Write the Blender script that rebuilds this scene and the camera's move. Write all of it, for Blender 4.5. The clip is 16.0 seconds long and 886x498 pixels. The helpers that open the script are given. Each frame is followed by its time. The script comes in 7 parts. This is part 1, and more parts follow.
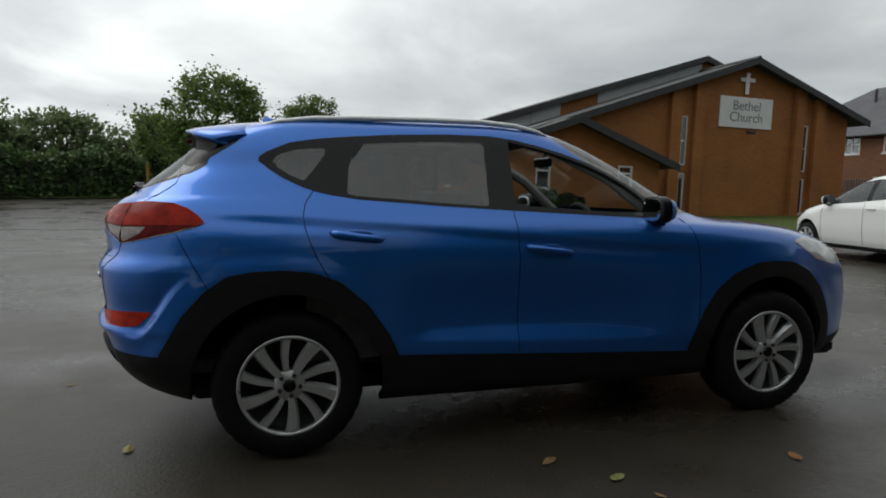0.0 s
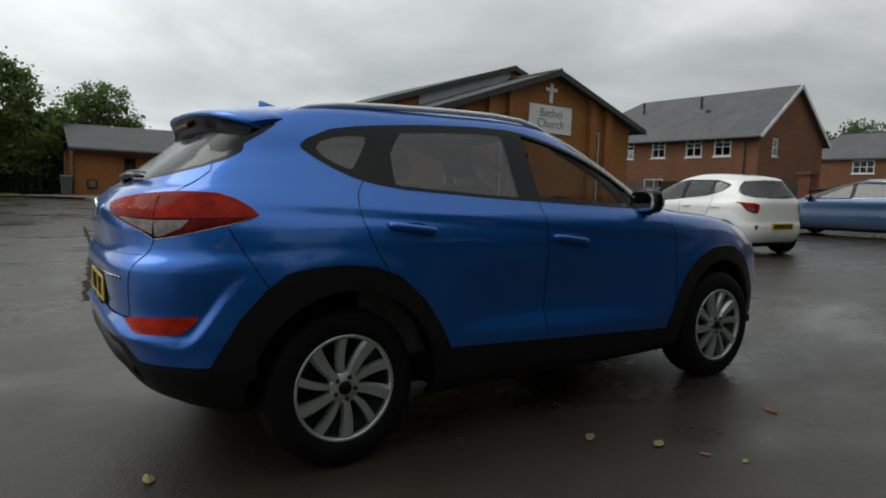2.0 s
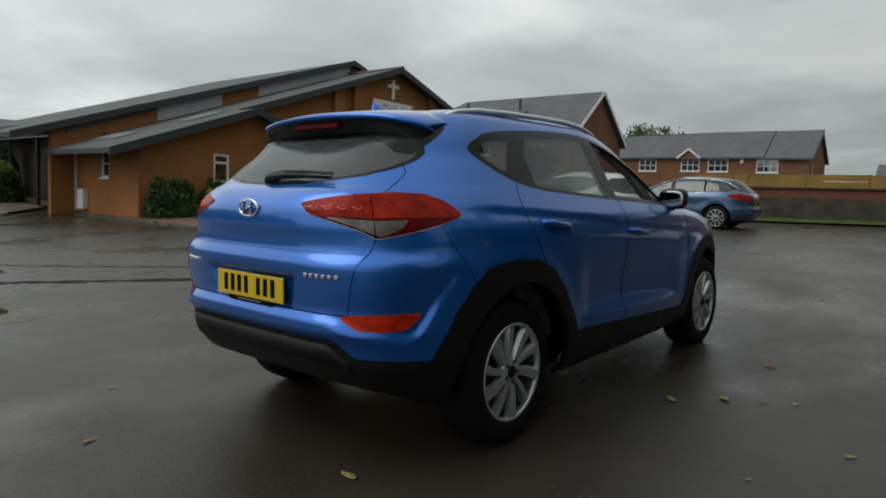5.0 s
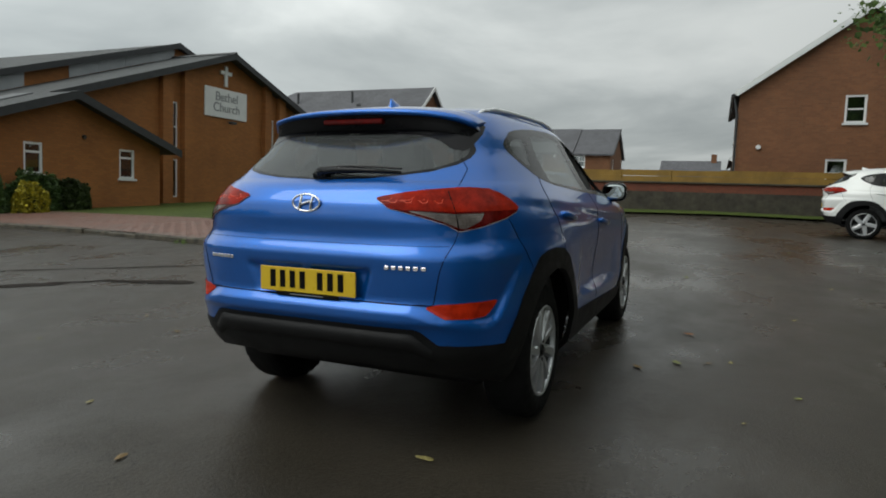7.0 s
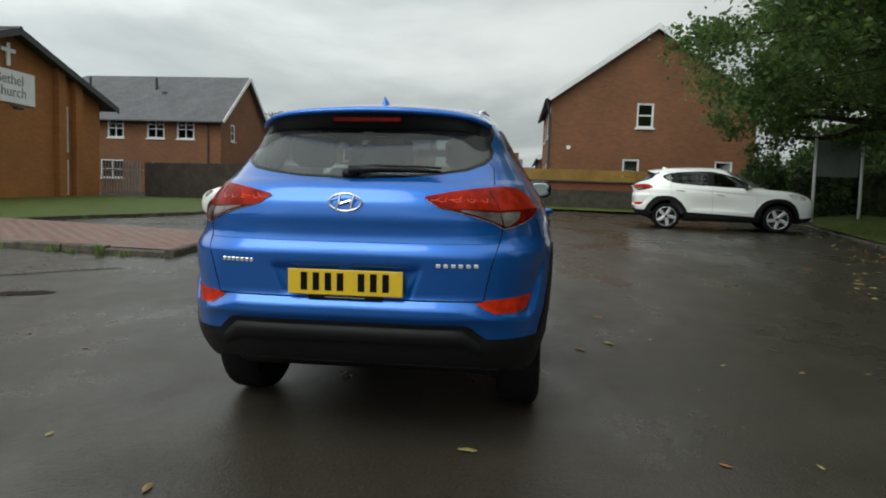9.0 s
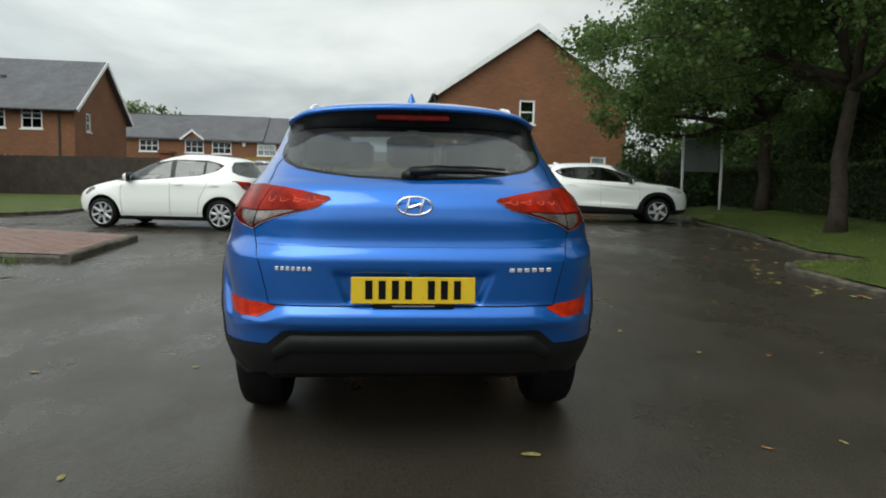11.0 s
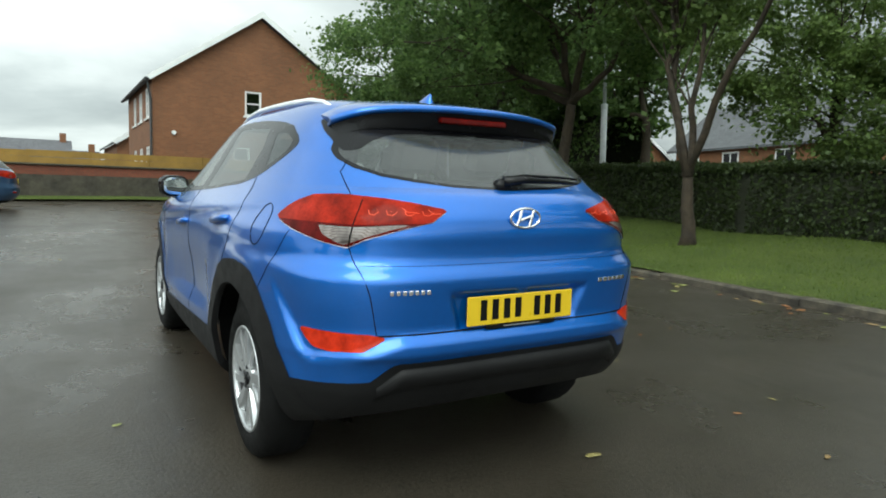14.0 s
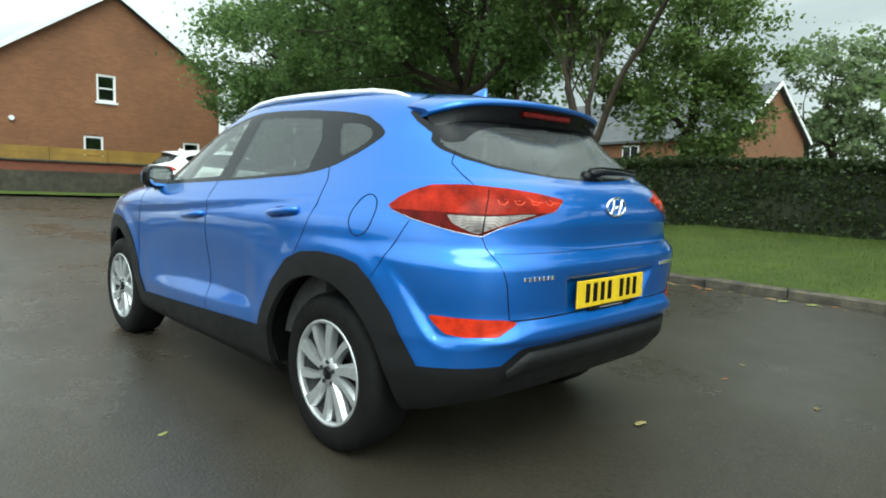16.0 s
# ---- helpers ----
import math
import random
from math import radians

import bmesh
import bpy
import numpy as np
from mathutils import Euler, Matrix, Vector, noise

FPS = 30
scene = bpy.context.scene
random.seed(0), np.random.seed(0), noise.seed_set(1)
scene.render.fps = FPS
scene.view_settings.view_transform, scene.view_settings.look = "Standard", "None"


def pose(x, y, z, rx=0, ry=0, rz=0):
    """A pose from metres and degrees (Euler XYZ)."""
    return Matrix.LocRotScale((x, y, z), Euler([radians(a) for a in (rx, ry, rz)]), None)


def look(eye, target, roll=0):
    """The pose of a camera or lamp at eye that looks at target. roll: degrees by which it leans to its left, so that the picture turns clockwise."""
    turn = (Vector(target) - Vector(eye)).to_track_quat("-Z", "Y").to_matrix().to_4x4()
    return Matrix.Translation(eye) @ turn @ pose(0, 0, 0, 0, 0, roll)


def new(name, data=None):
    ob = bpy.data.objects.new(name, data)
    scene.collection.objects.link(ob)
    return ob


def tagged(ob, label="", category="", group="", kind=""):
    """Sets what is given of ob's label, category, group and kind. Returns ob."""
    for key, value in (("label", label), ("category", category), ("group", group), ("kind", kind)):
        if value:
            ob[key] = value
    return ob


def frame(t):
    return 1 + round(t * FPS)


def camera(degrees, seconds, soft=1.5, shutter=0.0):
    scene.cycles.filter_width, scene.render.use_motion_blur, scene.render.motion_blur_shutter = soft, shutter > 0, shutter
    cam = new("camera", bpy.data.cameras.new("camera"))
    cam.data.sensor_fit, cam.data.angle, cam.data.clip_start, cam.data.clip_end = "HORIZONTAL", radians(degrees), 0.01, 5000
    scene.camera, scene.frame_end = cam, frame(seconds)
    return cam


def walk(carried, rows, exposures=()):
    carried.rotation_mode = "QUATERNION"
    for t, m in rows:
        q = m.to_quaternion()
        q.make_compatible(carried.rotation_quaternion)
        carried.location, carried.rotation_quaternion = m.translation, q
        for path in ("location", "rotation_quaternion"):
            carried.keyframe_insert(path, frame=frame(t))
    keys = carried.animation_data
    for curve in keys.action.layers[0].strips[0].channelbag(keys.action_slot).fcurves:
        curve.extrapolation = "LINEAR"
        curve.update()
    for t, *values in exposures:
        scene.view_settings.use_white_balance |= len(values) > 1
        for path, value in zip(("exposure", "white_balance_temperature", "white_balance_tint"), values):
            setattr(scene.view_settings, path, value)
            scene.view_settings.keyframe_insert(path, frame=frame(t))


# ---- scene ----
cam = camera(69.1, 16.0, 1.9)
METRES = 8.382
BASE = pose(-1.5365, -3.8421, 1.2564, -0.842, 0.871, -17.0)
ROWS = [
    (0.0, 0.0, 0.0, 0.0, 0.25, -4.58, -3.07),
    (0.5, -0.0278, 0.0012, -0.0059, -6.14, -4.3, -3.08),
    (1.0, -0.0644, 0.0087, -0.0072, -11.58, -3.98, -3.01),
    (1.5, -0.1027, 0.0165, -0.0078, -15.13, -3.76, -2.99),
    (2.0, -0.1349, 0.0205, -0.0122, -17.41, -3.67, -2.95),
    (2.5, -0.1675, 0.0292, -0.0138, -19.8, -3.5, -2.86),
    (3.0, -0.1971, 0.0339, -0.0146, -22.99, -3.37, -2.8),
    (5.5, -0.3487, 0.0869, -0.0216, -37.84, -3.43, -2.41),
    (6.0, -0.379, 0.1019, -0.0245, -42.4, -3.45, -2.3),
    (6.5, -0.4063, 0.1206, -0.0231, -46.67, -3.39, -2.12),
    (7.0, -0.4255, 0.142, -0.0232, -50.01, -3.42, -1.96),
    (7.5, -0.4442, 0.1625, -0.0215, -54.8, -3.35, -1.82),
    (8.0, -0.4632, 0.1876, -0.0239, -59.71, -3.31, -1.6),
    (8.5, -0.4805, 0.2159, -0.0222, -62.9, -3.31, -1.57),
    (9.0, -0.496, 0.2402, -0.0249, -66.92, -3.34, -1.46),
    (11.5, -0.5184, 0.3702, -0.0214, -81.88, -3.79, -0.76),
    (12.0, -0.5188, 0.4035, -0.0219, -86.31, -3.86, -0.68),
    (12.5, -0.5135, 0.4375, -0.0171, -91.23, -3.85, -0.55),
    (13.0, -0.5062, 0.4716, -0.0176, -94.44, -3.87, -0.49),
    (13.5, -0.5005, 0.5039, -0.0144, -99.38, -3.94, -0.42),
    (14.0, -0.4887, 0.5317, -0.0154, -105.26, -3.94, -0.24),
    (14.5, -0.4761, 0.5589, -0.0156, -109.09, -4.09, -0.19),
    (15.0, -0.4688, 0.5856, -0.0143, -113.5, -4.19, -0.11),
    (15.5, -0.4637, 0.6164, -0.0173, -116.76, -4.32, -0.05),
    (16.0, -0.4552, 0.6463, -0.0171, -118.23, -4.49, -0.04),
]
SKY = 1.08
walk(cam, [(t, BASE @ pose(METRES * x, METRES * y, METRES * z, 90 + pitch, roll, yaw)) for t, x, y, z, yaw, pitch, roll in ROWS],
     [(0.0, -0.3, 6500, 9), (3.0, -0.3, 6500, 8), (5.5, -0.28, 6500, 6), (7.0, -0.16, 6490, 5), (9.0, 0.14, 6480, 4), (11.5, 0.38, 6480, 3), (13.5, 0.68, 6370, 0), (16.0, 1.18, 6150, -6)])

# ---- world and light ----
world = bpy.data.worlds.new("overcast_sky")
scene.world = world
world.use_nodes = True
wn, wl = world.node_tree.nodes, world.node_tree.links
wn.clear()
w_out, w_bg = wn.new("ShaderNodeOutputWorld"), wn.new("ShaderNodeBackground")
w_sky = wn.new("ShaderNodeTexSky")
w_sky.sky_type, w_sky.sun_disc = "NISHITA", False
w_sky.sun_elevation, w_sky.sun_rotation = radians(53), radians(312)
w_co, w_sep = wn.new("ShaderNodeTexCoord"), wn.new("ShaderNodeSeparateXYZ")
wl.new(w_co.outputs["Generated"], w_sep.inputs[0])


def wmath(op, a, b):
    n = wn.new("ShaderNodeMath")
    n.operation = op
    for i, v in enumerate((a, b)):
        if isinstance(v, (int, float)):
            n.inputs[i].default_value = v
        else:
            wl.new(v, n.inputs[i])
    return n.outputs[0]


w_h = wmath("ADD", wmath("MAXIMUM", w_sep.outputs[2], 0.0), 0.16)
w_vec = wn.new("ShaderNodeCombineXYZ")
wl.new(wmath("DIVIDE", w_sep.outputs[0], w_h), w_vec.inputs[0])
wl.new(wmath("DIVIDE", w_sep.outputs[1], w_h), w_vec.inputs[1])
w_noise = wn.new("ShaderNodeTexNoise")
w_noise.inputs["Scale"].default_value, w_noise.inputs["Detail"].default_value = 0.62, 7.0
w_noise.inputs["Roughness"].default_value, w_noise.inputs["Distortion"].default_value = 0.52, 0.35
wl.new(w_vec.outputs[0], w_noise.inputs["Vector"])
w_ramp = wn.new("ShaderNodeValToRGB")
for p, c in ((0.30, (0.36, 0.385, 0.40, 1)), (0.46, (0.52, 0.545, 0.555, 1)), (0.57, (0.71, 0.73, 0.735, 1)), (0.68, (0.85, 0.865, 0.865, 1))):
    e = w_ramp.color_ramp.elements.new(p)
    e.color = c
w_ramp.color_ramp.elements.remove(w_ramp.color_ramp.elements[0])
w_ramp.color_ramp.elements.remove(w_ramp.color_ramp.elements[-1])
wl.new(w_noise.outputs[0], w_ramp.inputs[0])
w_bg2 = wn.new("ShaderNodeBackground")
wl.new(w_sky.outputs[0], w_bg.inputs[0])
w_bg.inputs[1].default_value = 0.05
wl.new(w_ramp.outputs[0], w_bg2.inputs[0])
# an overcast dome: brighter overhead than at the skyline
w_dome = wmath("ADD", wmath("MULTIPLY", wmath("MAXIMUM", w_sep.outputs[2], 0.0), 0.75), 1.02)
# and brighter where the cloud is thinner
w_side = wmath("ADD", wmath("MULTIPLY", w_sep.outputs[0], -0.34), wmath("MULTIPLY", w_sep.outputs[1], 0.48))
wl.new(wmath("MULTIPLY", w_dome, wmath("ADD", w_side, SKY)), w_bg2.inputs[1])
w_mix = wn.new("ShaderNodeMixShader")
w_mix.inputs[0].default_value = 0.93
wl.new(w_bg.outputs[0], w_mix.inputs[1])
wl.new(w_bg2.outputs[0], w_mix.inputs[2])
wl.new(w_mix.outputs[0], w_out.inputs[0])
sun = new("sun", bpy.data.lights.new("sun", "SUN"))
sun.data.energy, sun.data.angle, sun.data.color = 1.1, radians(40), (1, 0.97, 0.93)
sun.matrix_world = look((-34, 30, 60), (0, 0, 0))


# ---- materials ----
class Mat:
    """A node material with a small vocabulary of helpers."""

    def __init__(self, name, rough=0.5, metal=0.0, color=(0.5, 0.5, 0.5), coat=0.0, spec=0.5):
        self.m = bpy.data.materials.new(name)
        self.m.use_nodes = True
        self.n, self.l = self.m.node_tree.nodes, self.m.node_tree.links
        self.b = self.n["Principled BSDF"]
        self.b.inputs["Base Color"].default_value = (*color, 1)
        self.b.inputs["Roughness"].default_value = rough
        self.b.inputs["Metallic"].default_value = metal
        self.b.inputs["Coat Weight"].default_value = coat
        self.b.inputs["Coat Roughness"].default_value = 0.03
        self.b.inputs["Specular IOR Level"].default_value = spec
        self.co = self.n.new("ShaderNodeTexCoord").outputs["Object"]

    def set(self, key, out):
        self.l.new(out, self.b.inputs[key])
        return self

    def noise(self, scale, detail=4.0, rough=0.55, vec=None):
        n = self.n.new("ShaderNodeTexNoise")
        n.inputs["Scale"].default_value, n.inputs["Detail"].default_value, n.inputs["Roughness"].default_value = scale, detail, rough
        self.l.new(vec or self.co, n.inputs["Vector"])
        return n.outputs[0]

    def ramp(self, fac, *stops):
        r = self.n.new("ShaderNodeValToRGB")
        els = r.color_ramp.elements
        for i, (p, c) in enumerate(stops):
            e = els[i] if i < 2 else els.new(p)
            e.position = p
            e.color = (*c, 1) if not isinstance(c, (int, float)) else (c, c, c, 1)
        self.l.new(fac, r.inputs[0])
        return r.outputs[0]

    def mix(self, fac, a, b, mode="MIX"):
        x = self.n.new("ShaderNodeMix")
        x.data_type, x.blend_type = "RGBA", mode
        for i, v in ((0, fac), (6, a), (7, b)):
            if isinstance(v, (int, float)):
                x.inputs[i].default_value = v
            elif isinstance(v, tuple):
                x.inputs[i].default_value = (*v, 1)
            else:
                self.l.new(v, x.inputs[i])
        return x.outputs[2]

    def math(self, op, a, b=0.0):
        n = self.n.new("ShaderNodeMath")
        n.operation = op
        for i, v in enumerate((a, b)):
            if isinstance(v, (int, float)):
                n.inputs[i].default_value = v
            else:
                self.l.new(v, n.inputs[i])
        return n.outputs[0]

    def xyz(self):
        s = self.n.new("ShaderNodeSeparateXYZ")
        self.l.new(self.co, s.inputs[0])
        return s.outputs

    def vec(self, a, b, c=0.0):
        v = self.n.new("ShaderNodeCombineXYZ")
        for i, q in enumerate((a, b, c)):
            if isinstance(q, (int, float)):
                v.inputs[i].default_value = q
            else:
                self.l.new(q, v.inputs[i])
        return v.outputs[0]

    def bump(self, height, strength=0.3, dist=0.01):
        p = self.n.new("ShaderNodeBump")
        p.inputs["Strength"].default_value, p.inputs["Distance"].default_value = strength, dist
        self.l.new(height, p.inputs["Height"])
        self.l.new(p.outputs[0], self.b.inputs["Normal"])
        return self

    def island(self):
        return self.n.new("ShaderNodeNewGeometry").outputs["Random Per Island"]

    def each(self):
        return self.n.new("ShaderNodeObjectInfo").outputs["Random"]


def plain(name, color, rough=0.5, metal=0.0, vary=0.18, scale=6.0, bump=0.0, coat=0.0, bscale=None, spec=0.5):
    """A surface of one colour with two scales of variation and a fine relief."""
    m = Mat(name, rough, metal, color, coat, spec)
    lo, hi = tuple(c * (1 - vary) for c in color), tuple(min(1, c * (1 + vary)) for c in color)
    a = m.ramp(m.noise(scale), (0.3, lo), (0.7, hi))
    b = m.ramp(m.noise(scale * 9), (0.25, 1 - vary * 0.7), (0.75, 1.0))
    m.set("Base Color", m.mix(1.0, a, b, "MULTIPLY"))
    if rough > 0.05:
        m.set("Roughness", m.ramp(m.noise(scale * 3), (0.3, max(0.02, rough * 0.85)), (0.7, min(1, rough * 1.15))))
    if bump:
        m.bump(m.noise(bscale or scale * 20, 3), bump, 0.004)
    return m.m


def brick_mat(name, c1, c2, mortar, wet=0.8):
    m = Mat(name, wet)
    x, y, z = m.xyz()
    v = m.vec(m.math("ADD", x, y), z)
    t = m.n.new("ShaderNodeTexBrick")
    t.inputs["Scale"].default_value = 1.0
    for k, val in (("Brick Width", 0.225), ("Row Height", 0.075), ("Mortar Size", 0.006), ("Mortar Smooth", 0.3), ("Bias", 0.0)):
        t.inputs[k].default_value = val
    m.l.new(v, t.inputs["Vector"])
    t.inputs["Color1"].default_value, t.inputs["Color2"].default_value, t.inputs["Mortar"].default_value = (*c1, 1), (*c2, 1), (*mortar, 1)
    big = m.ramp(m.noise(0.6, 5), (0.3, 0.78), (0.7, 1.05))
    fine = m.ramp(m.noise(28, 3), (0.2, 0.8), (0.8, 1.1))
    m.set("Base Color", m.mix(1.0, m.mix(1.0, t.outputs[0], big, "MULTIPLY"), fine, "MULTIPLY"))
    m.bump(m.math("SUBTRACT", m.noise(60, 2), t.outputs["Fac"]), 0.35, 0.006)
    return m.m


def tile_mat(name, c, axis, row=0.16, width=0.3):
    """Courses of roof tiles: axis is the way along the ridge."""
    m = Mat(name, 0.7)
    x, y, z = m.xyz()
    t = m.n.new("ShaderNodeTexBrick")
    t.inputs["Scale"].default_value = 1.0
    for k, val in (("Brick Width", width), ("Row Height", row), ("Mortar Size", 0.012), ("Mortar Smooth", 0.6), ("Bias", 0.0)):
        t.inputs[k].default_value = val
    m.l.new(m.vec(y if axis == "y" else x, z), t.inputs["Vector"])
    t.inputs["Color1"].default_value, t.inputs["Color2"].default_value = (*c, 1), (*(q * 0.8 for q in c), 1)
    t.inputs["Mortar"].default_value = (*(q * 0.55 for q in c), 1)
    big = m.ramp(m.noise(0.8, 5), (0.3, 0.8), (0.7, 1.1))
    m.set("Base Color", m.mix(1.0, t.outputs[0], big, "MULTIPLY"))
    m.bump(m.math("SUBTRACT", m.noise(40, 2), t.outputs["Fac"]), 0.5, 0.012)
    return m.m


def asphalt_mat():
    m = Mat("wet_asphalt", 0.4, spec=0.5)
    grit = m.noise(160, 2, 0.6)
    big = m.ramp(m.noise(0.35, 6, 0.6), (0.35, 0.0), (0.62, 1.0))
    mid = m.noise(2.2, 5, 0.6)
    stones = m.noise(55, 3, 0.65)
    base = m.ramp(grit, (0.3, (0.01566, 0.01349, 0.01044)), (0.72, (0.06786, 0.05742, 0.0435)))
    base = m.mix(0.4, base, m.ramp(stones, (0.38, (0.01566, 0.01349, 0.01044)), (0.68, (0.06264, 0.05307, 0.04002))))
    base = m.mix(0.28, base, m.ramp(mid, (0.3, (0.01827, 0.01566, 0.01218)), (0.7, (0.05046, 0.04263, 0.03132))))
    # brown silt washed into the hollows
    base = m.mix(m.ramp(m.noise(0.8, 4), (0.5, 0.0), (0.75, 0.35)), base, (0.05568, 0.04524, 0.03132))
    # open pits between the stones
    base = m.mix(m.ramp(m.noise(75, 2, 0.5), (0.54, 0.0), (0.68, 0.4)), base, (0.010, 0.0085, 0.007))
    # a worn patch, binder gone, dark pits between chips, with the car's shade painted in
    n = m.n.new("ShaderNodeVectorMath")
    n.operation = "DISTANCE"
    n.inputs[1].default_value = (-2.35, -0.15, -0.08)
    m.l.new(m.co, n.inputs[0])
    worn = m.ramp(m.math("ADD", m.math("MULTIPLY", n.outputs["Value"], 0.25), m.math("MULTIPLY", m.noise(1.6, 5, 0.6), 0.33)), (0.36, 1.0), (0.54, 0.0))
    pits = m.ramp(m.noise(48, 3, 0.6), (0.56, 0.0), (0.64, 1.0))
    patchy = m.ramp(m.noise(1.3, 3), (0.42, 0.15), (0.62, 1.0))
    base = m.mix(m.math("MULTIPLY", pits, m.math("MULTIPLY", patchy, m.math("ADD", m.math("MULTIPLY", worn, 0.6), 0.3))), base, (0.006, 0.005, 0.004))
    m.set("Base Color", base)
    # a film of water that stands in broad streaks and thins out between them
    n = m.n.new("ShaderNodeVectorMath")
    n.operation = "MULTIPLY"
    n.inputs[1].default_value = (0.75, 1.25, 1.0)
    m.l.new(m.co, n.inputs[0])
    pool = m.ramp(m.math("ADD", m.noise(0.5, 7, 0.62, n.outputs[0]), m.math("MULTIPLY", m.noise(14, 3), 0.10)), (0.50, 0.0), (0.76, 1.0))
    pool = m.math("MULTIPLY", pool, m.math("SUBTRACT", 1.0, m.math("MULTIPLY", worn, 0.9)))
    wet = m.math("SUBTRACT", m.ramp(pool, (0.0, 0.36), (1.0, 0.64)), m.math("MULTIPLY", m.math("ADD", worn, m.math("MULTIPLY", pits, 0.5)), 0.12))
    m.set("Specular IOR Level", m.math("MAXIMUM", wet, 0.05))
    r = m.math("ADD", m.math("MULTIPLY", big, 0.35), m.math("MULTIPLY", mid, 0.5))
    rough = m.ramp(r, (0.22, 0.26), (0.42, 0.34), (0.7, 0.46))
    m.set("Roughness", m.mix(pool, rough, (0.17, 0.17, 0.17)))
    m.bump(m.math("ADD", m.math("ADD", m.noise(130, 2, 0.7), m.math("MULTIPLY", stones, 1.6)), m.math("MULTIPLY", m.noise(7, 4), 1.2)), 0.34, 0.006)
    bump = m.b.inputs["Normal"].links[0].from_node
    m.l.new(m.ramp(pool, (0.0, 0.36), (1.0, 0.05)), bump.inputs["Strength"])
    return m.m


def grass_mat(name, a, b):
    m = Mat(name, 0.7, spec=0.25)
    c = m.ramp(m.noise(1.3, 6), (0.3, a), (0.7, b))
    c = m.mix(m.ramp(m.noise(70, 3), (0.35, 0.55), (0.7, 0.0)), c, tuple(q * 0.45 for q in a))
    m.set("Base Color", c)
    m.bump(m.noise(110, 3), 0.8, 0.03)
    return m.m


def leaf_mat(name, a, b, back=0.25):
    m = Mat(name, 0.5, spec=0.35)
    c = m.ramp(m.island(), (0.0, a), (0.6, b), (1.0, tuple(q * 1.35 for q in b)))
    c = m.mix(1.0, c, m.ramp(m.noise(0.7, 3), (0.3, 0.7), (0.7, 1.15)), "MULTIPLY")
    m.set("Base Color", c)
    t = m.n.new("ShaderNodeBsdfTranslucent")
    m.l.new(c, t.inputs[0])
    x = m.n.new("ShaderNodeMixShader")
    x.inputs[0].default_value = back
    m.l.new(m.b.outputs[0], x.inputs[1])
    m.l.new(t.outputs[0], x.inputs[2])
    m.l.new(x.outputs[0], m.n["Material Output"].inputs[0])
    return m.m


def glass_mat(name, tint, f0=0.08, rough=0.02, wet=False, film=0.0):
    """A thin pane: clear straight through, with a mirror coat that grows towards a grazing look."""
    m = Mat(name)
    tr, gl, lw, mx = (m.n.new(k) for k in ("ShaderNodeBsdfTransparent", "ShaderNodeBsdfGlossy", "ShaderNodeLayerWeight", "ShaderNodeMixShader"))
    tr.inputs[0].default_value = (*tint, 1)
    gl.inputs["Roughness"].default_value = rough
    gl.inputs[0].default_value = (0.95, 0.97, 0.97, 1)
    if wet:
        m.l.new(m.ramp(m.noise(300, 2, 0.5), (0.45, rough), (0.7, 0.22)), gl.inputs["Roughness"])
    lw.inputs[0].default_value = 0.5
    f = m.math("ADD", m.math("MULTIPLY", m.math("POWER", lw.outputs["Facing"], 4.0), 0.5), f0)
    m.l.new(f, mx.inputs[0])
    m.l.new(tr.outputs[0], mx.inputs[1])
    m.l.new(gl.outputs[0], mx.inputs[2])
    last = mx.outputs[0]
    if film:
        # fine drops that scatter a little of the daylight
        df, fx = m.n.new("ShaderNodeBsdfDiffuse"), m.n.new("ShaderNodeMixShader")
        df.inputs[0].default_value = (0.62, 0.66, 0.66, 1)
        m.l.new(m.ramp(m.noise(9, 5, 0.6), (0.3, film * 0.7), (0.7, film * 1.3)), fx.inputs[0])
        m.l.new(last, fx.inputs[1])
        m.l.new(df.outputs[0], fx.inputs[2])
        last = fx.outputs[0]
    m.l.new(last, m.n["Material Output"].inputs[0])
    return m.m


def paint_mat(name, color, flake=0.35, metal=0.35, rough=0.32, coat=1.0, beads=0.0):
    """Car paint under clear lacquer, with fine metallic flake and some road film."""
    m = Mat(name, rough, metal, color, coat)
    fl = m.noise(900, 1, 0.5)
    c = m.ramp(fl, (0.3, tuple(q * (1 - flake) for q in color)), (0.7, tuple(min(1, q * (1 + flake)) for q in color)))
    m.set("Base Color", c)
    cr = m.ramp(m.noise(7, 5), (0.4, 0.02), (0.75, 0.09))
    m.set("Coat Roughness", cr)
    if beads:
        # small drops of rain standing on the lacquer, thicker in some places than in others
        v = m.n.new("ShaderNodeTexVoronoi")
        v.inputs["Scale"].default_value = 95
        m.l.new(m.co, v.inputs["Vector"])
        drop = m.ramp(v.outputs["Distance"], (0.0, 1.0), (0.30, 0.0))
        where = m.ramp(m.noise(5, 4), (0.42, 0.0), (0.62, 1.0))
        p = m.n.new("ShaderNodeBump")
        p.inputs["Strength"].default_value, p.inputs["Distance"].default_value = beads, 0.002
        m.l.new(m.math("MULTIPLY", drop, where), p.inputs["Height"])
        m.l.new(p.outputs[0], m.b.inputs["Coat Normal"])
    return m.m


